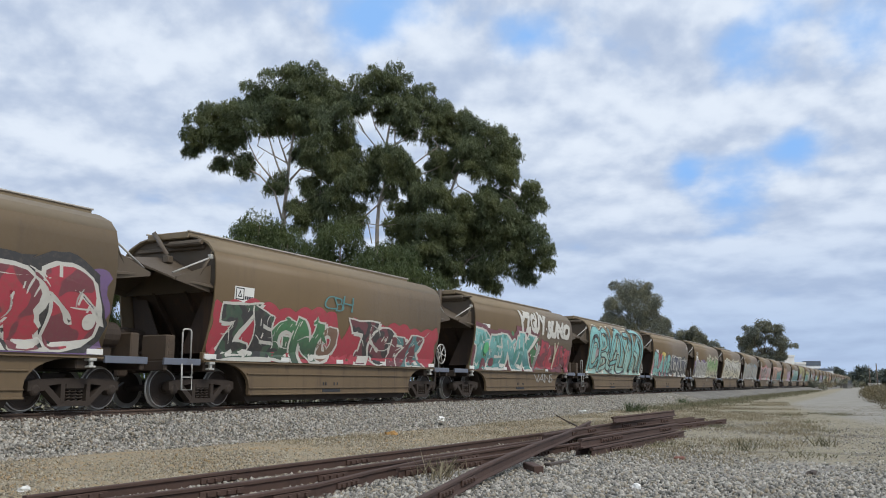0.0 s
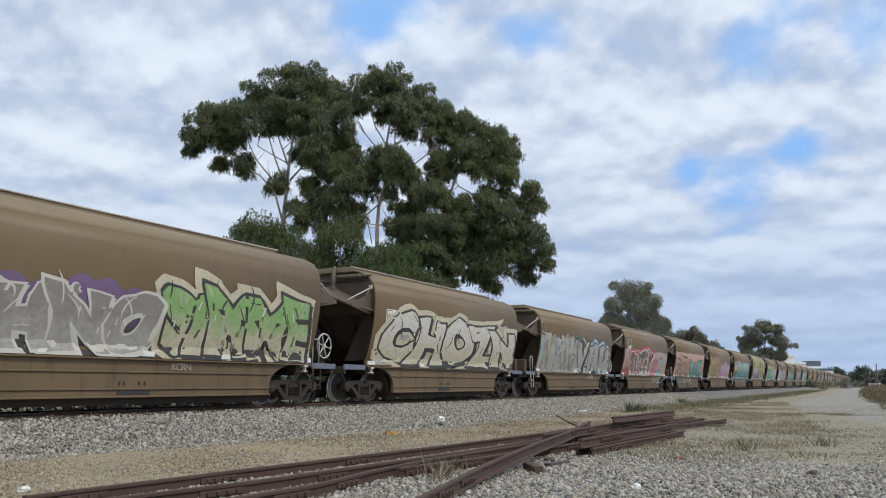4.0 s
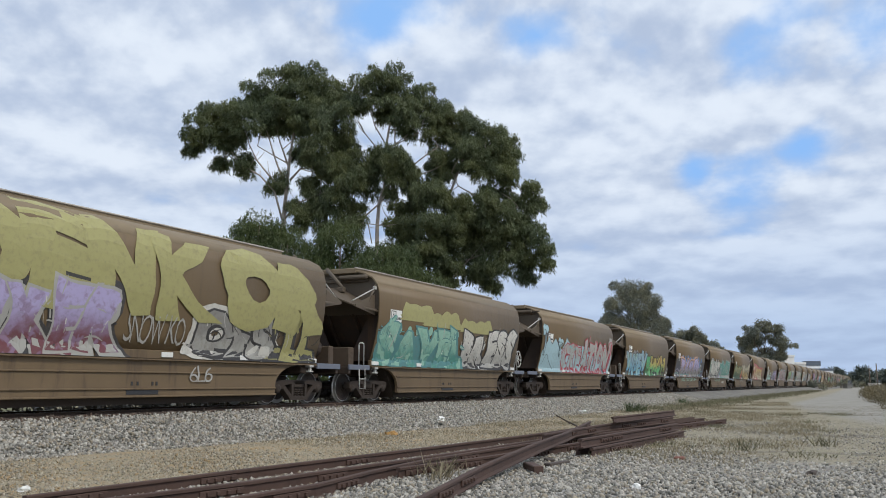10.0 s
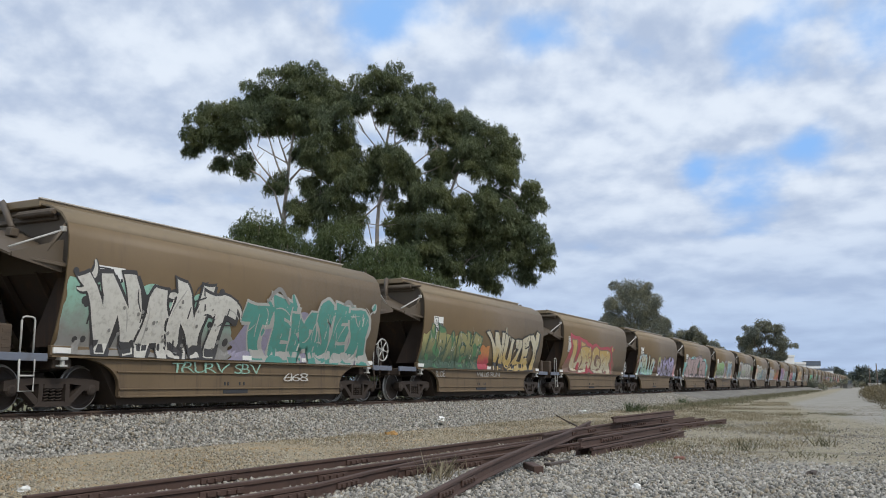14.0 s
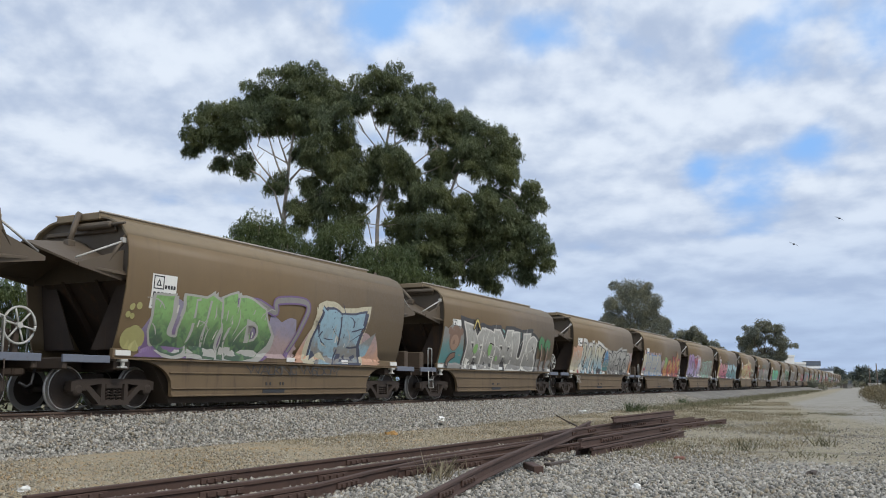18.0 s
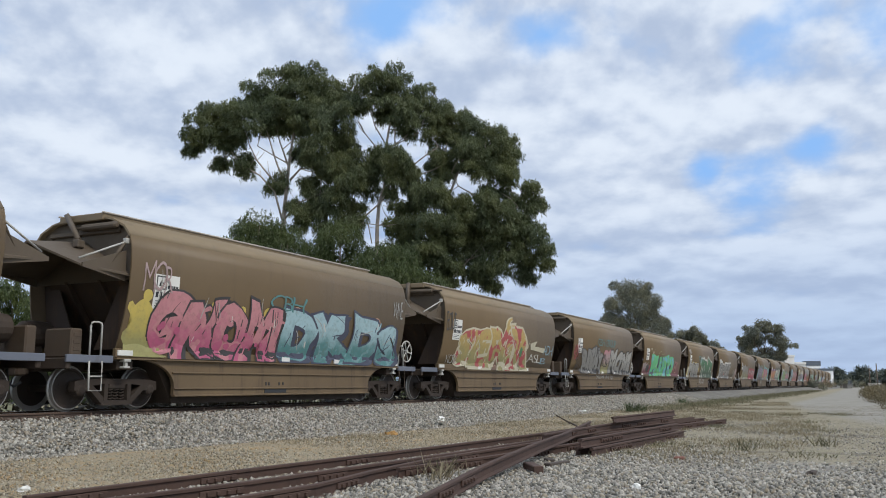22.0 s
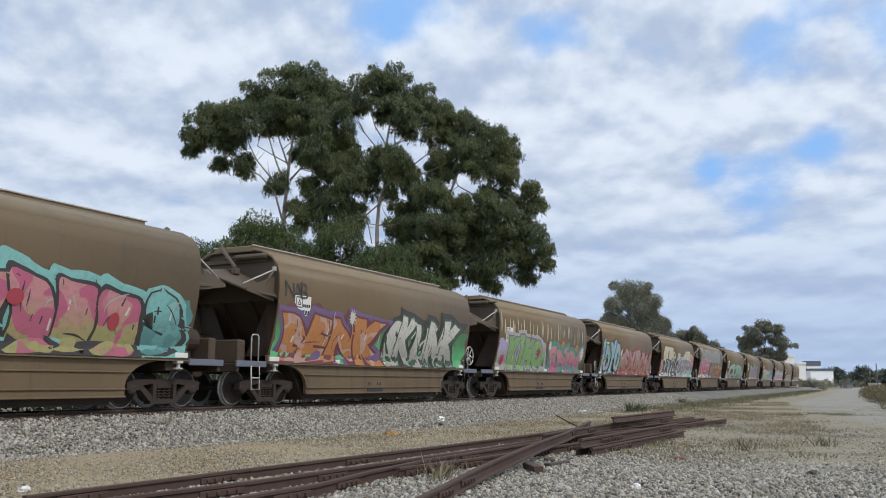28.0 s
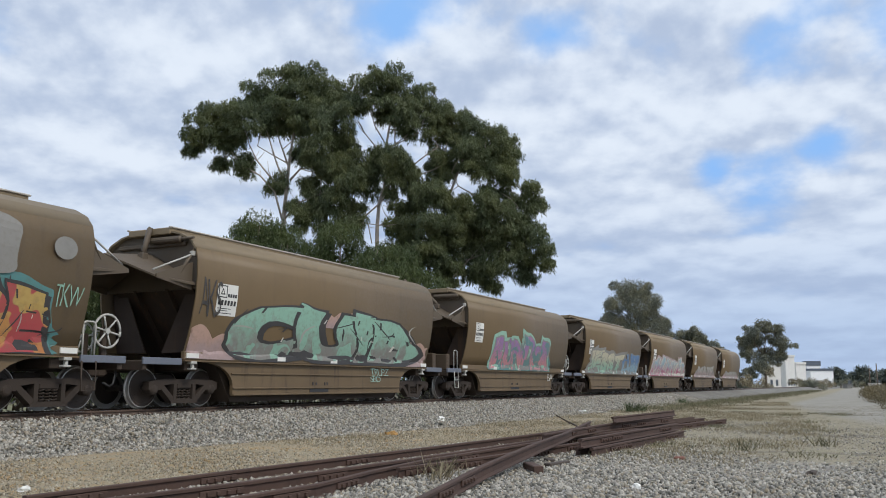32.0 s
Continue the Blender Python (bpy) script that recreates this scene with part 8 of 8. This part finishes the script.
# ---- grass and weeds ----
def grass_blades(name, places, height, material, label, seed, blades=26, spread=0.12, category="grass", kind="stuff", lean=0.5):
    rng = np.random.default_rng(seed)
    vs = []
    for x, y, s in places:
        n = blades
        p = np.stack([x + rng.normal(0, spread * s, n), y + rng.normal(0, spread * s, n), np.zeros(n)], 1)
        d = np.stack([rng.normal(0, lean, n), rng.normal(0, lean, n), np.ones(n)], 1) * (height * s * rng.uniform(0.4, 1.1, n))[:, None]
        w = np.stack([rng.normal(0, 1, n), rng.normal(0, 1, n), np.zeros(n)], 1)
        w /= np.linalg.norm(w, axis=1)[:, None]
        w *= 0.006 * (0.5 + s)
        bend = np.stack([rng.normal(0, 0.12, n), rng.normal(0, 0.12, n), np.zeros(n)], 1) * height * s
        vs.append(np.stack([p - w, p + w, p + d * 0.6 + bend + w * 0.5, p + d + bend * 2], 1).reshape(-1, 3))
    v = np.concatenate(vs)
    return tagged(new(name, mesh_from_arrays(name, v, np.arange(len(v)).reshape(-1, 4), material)), label, category, kind=kind)


def meadow():
    rng = np.random.default_rng(61)
    pl = []
    while len(pl) < 5200:
        x, y = rng.uniform(13.5, 62), rng.uniform(1.5, 12)
        edge = 0.5 + 5.5 * min(1, max(0, (x - 16) / 48))
        if y < edge or (x < 20 and y > 7.5 and rng.random() < 0.5):
            continue
        if noise.noise(Vector((x * 0.3, y * 0.3, 3))) < -0.05:
            continue
        pl.append((x, y, rng.uniform(0.3, 1.0)))
    grass_blades("dry_grass", pl, 0.12, DRYGRASS, "sparse dry straw-coloured grass on the ground", 62, 9, 0.2)
    pl = [(rng.uniform(6, 30), rng.uniform(8.0, 11.5), rng.uniform(0.2, 0.6)) for _ in range(500)]
    grass_blades("strip_grass", pl, 0.10, DRYGRASS, "thin dry grass on the ochre strip", 63, 12, 0.2)
    pl = []
    for k in range(26):
        x, y = rng.uniform(15, 40), rng.uniform(0.5, 7.5)
        pl += [(x + rng.normal(0, 0.35), y + rng.normal(0, 0.25), rng.uniform(0.4, 1.2)) for _ in range(16)]
    grass_blades("low_weeds", pl, 0.10, GREENWEED, "low olive weeds in patches on dry ground", 65, 10, 0.18)
    pl = []
    while len(pl) < 1500:
        x = rng.uniform(40, 170)
        pl.append((x, 9.0 + 0.012 * x + rng.normal(0, 0.9), rng.uniform(0.5, 1.3)))
    grass_blades("verge_grass", pl, 0.24, GREENWEED, "olive green verge between road and track", 64, 16, 0.3)
    heads = []
    for k in range(420):
        x = rng.uniform(47, 105)
        y = rng.uniform(-7.0, 0.0) + (x - 47) * 0.045
        heads.append((x, y - 0.3, rng.uniform(0.1, 0.55), rng.uniform(0.4, 0.75)))
    v, f = leaf_cloud(heads, 330, 0.24, rng, -0.8, (0.04, 0.09))
    tagged(new("tall_grass", mesh_from_arrays("tall_grass", v, f, leaf_material("red_grass", (0.125, 0.108, 0.062), 0.2))), "tall reddish brown grass beside the road", "grass", kind="stuff")


meadow()


def weed(x, y, h, material, label, seed, blades=30):
    return grass_blades("weed", [(x, y, 1.0)], h, material, label, seed, blades, 0.14, "weed", "stuff")


for i, (x, y, h, mat, lab) in enumerate((
        (10.1, 5.15, 0.36, DRYGRASS, "dry straw tuft growing between the rails"),
        (10.5, 5.3, 0.28, DRYGRASS, "dry straw tuft growing between the rails"),
        (16.9, 2.35, 0.30, GREENWEED, "spindly green weed on the gravel"),
        (18.8, 1.15, 0.26, GREENWEED, "spindly green weed on the gravel"),
        (38.0, 9.9, 0.5, LEAFYWEED, "leafy green weed at the ballast foot"),
        (38.6, 9.6, 0.4, LEAFYWEED, "leafy green weed at the ballast foot"),
        (55.0, 11.0, 0.4, LEAFYWEED, "leafy green weed at the ballast foot"))):
    weed(x, y, h, mat, lab, 500 + i, 110 if mat is LEAFYWEED else 40)


# ---- birds ----
def build_bird():
    bird = tagged(empty("bird"), "small dark grey bird flying under the clouds", "bird", "two flying birds")
    bm = bmesh.new()
    lathe(bm, [(0.01, -0.26), (0.045, -0.20), (0.05, -0.15), (0.075, -0.05), (0.07, 0.08), (0.03, 0.22), (0.05, 0.34)], 8)
    part("body", bm, BIRD, bird)
    for s in (-1, 1):
        bm = bmesh.new()
        prism(bm, [(0.0, -0.08), (s * 0.22, -0.12), (s * 0.45, 0.02), (s * 0.24, 0.06), (0.0, 0.08)], "z", 0.0, 0.012)
        part("wing", bm, BIRD, bird)
    return bird


BIRDS = [build_bird()]
BIRDS.append(copy_thing(BIRDS[0], pose(0, 0, 20)))


def sky_place(u, v, d):
    """A place d metres along the axis, at tangents right of and above the tilted view."""
    f = (Vector(AIM) - Vector(EYE)).normalized()
    return Vector(EYE) + d * (f + RIGHT * u + RIGHT.cross(f) * v)


def motions():
    step = [i * 1.0 for i in range(33)]
    for i, w in enumerate(WAGONS):
        walk(w, [(t, wagon_pose(FIRST + i, t)) for t in step])
    # the wheels roll with the train: two turning ways, two places on a bogie
    kept = {}
    for i, w in enumerate(WAGONS):
        flip = (FIRST + i) % 2
        for bogie in w.children:
            if not bogie.name.startswith("bogie"):
                continue
            for o in bogie.children:
                if not o.name.startswith("wheelset"):
                    continue
                x = round(o.matrix_basis.translation.x, 2)
                key = (flip, x)
                if key not in kept:
                    way = 1 if flip else -1
                    walk(o, [(k / FPS, pose(x, 0, 0.465) @ Matrix.Rotation(way * PITCH * travelled(k / FPS) / 0.465, 4, "Y")) for k in range(32 * FPS + 1)])
                    kept[key] = (o.animation_data.action, o.animation_data.action_slot)
                else:
                    o.rotation_mode = "QUATERNION"
                    data = o.animation_data_create()
                    data.action, data.action_slot = kept[key]
    walk(BACKDROP, [(0.0, pose(0, 0, 0)), (32.0, pose(0, 0, 0, 0, 0, -1.7))])
    seen = (
        [(0.0, 2600, 700), (17.0, 1640, 425), (18.2, 1458, 376), (18.5, 1416, 357), (18.8, 1362, 340), (19.0, 1327, 338), (19.3, 1277, 341), (19.6, 1221, 353), (19.9, 1172, 366), (20.2, 1117, 382), (20.6, 1050, 399), (21.5, 900, 440), (24.0, 500, 600), (32.0, -2000, 800)],
        [(0.0, 2500, 720), (17.0, 1560, 470), (18.2, 1382, 424), (18.5, 1352, 411), (18.8, 1314, 399), (19.0, 1289, 395), (19.3, 1255, 394), (19.6, 1215, 401), (19.9, 1178, 414), (20.2, 1134, 436), (20.6, 1070, 458), (21.5, 930, 500), (24.0, 520, 640), (32.0, -2000, 820)])
    for bird, rows in zip(BIRDS, seen):
        walk(bird, [(t, Matrix.Translation(sky_place((u - 784) / 1540, (441 - v) / 1540, 75.0)) @ pose(0, 0, 0, 10, 25, -70)) for t, u, v in rows])


motions()
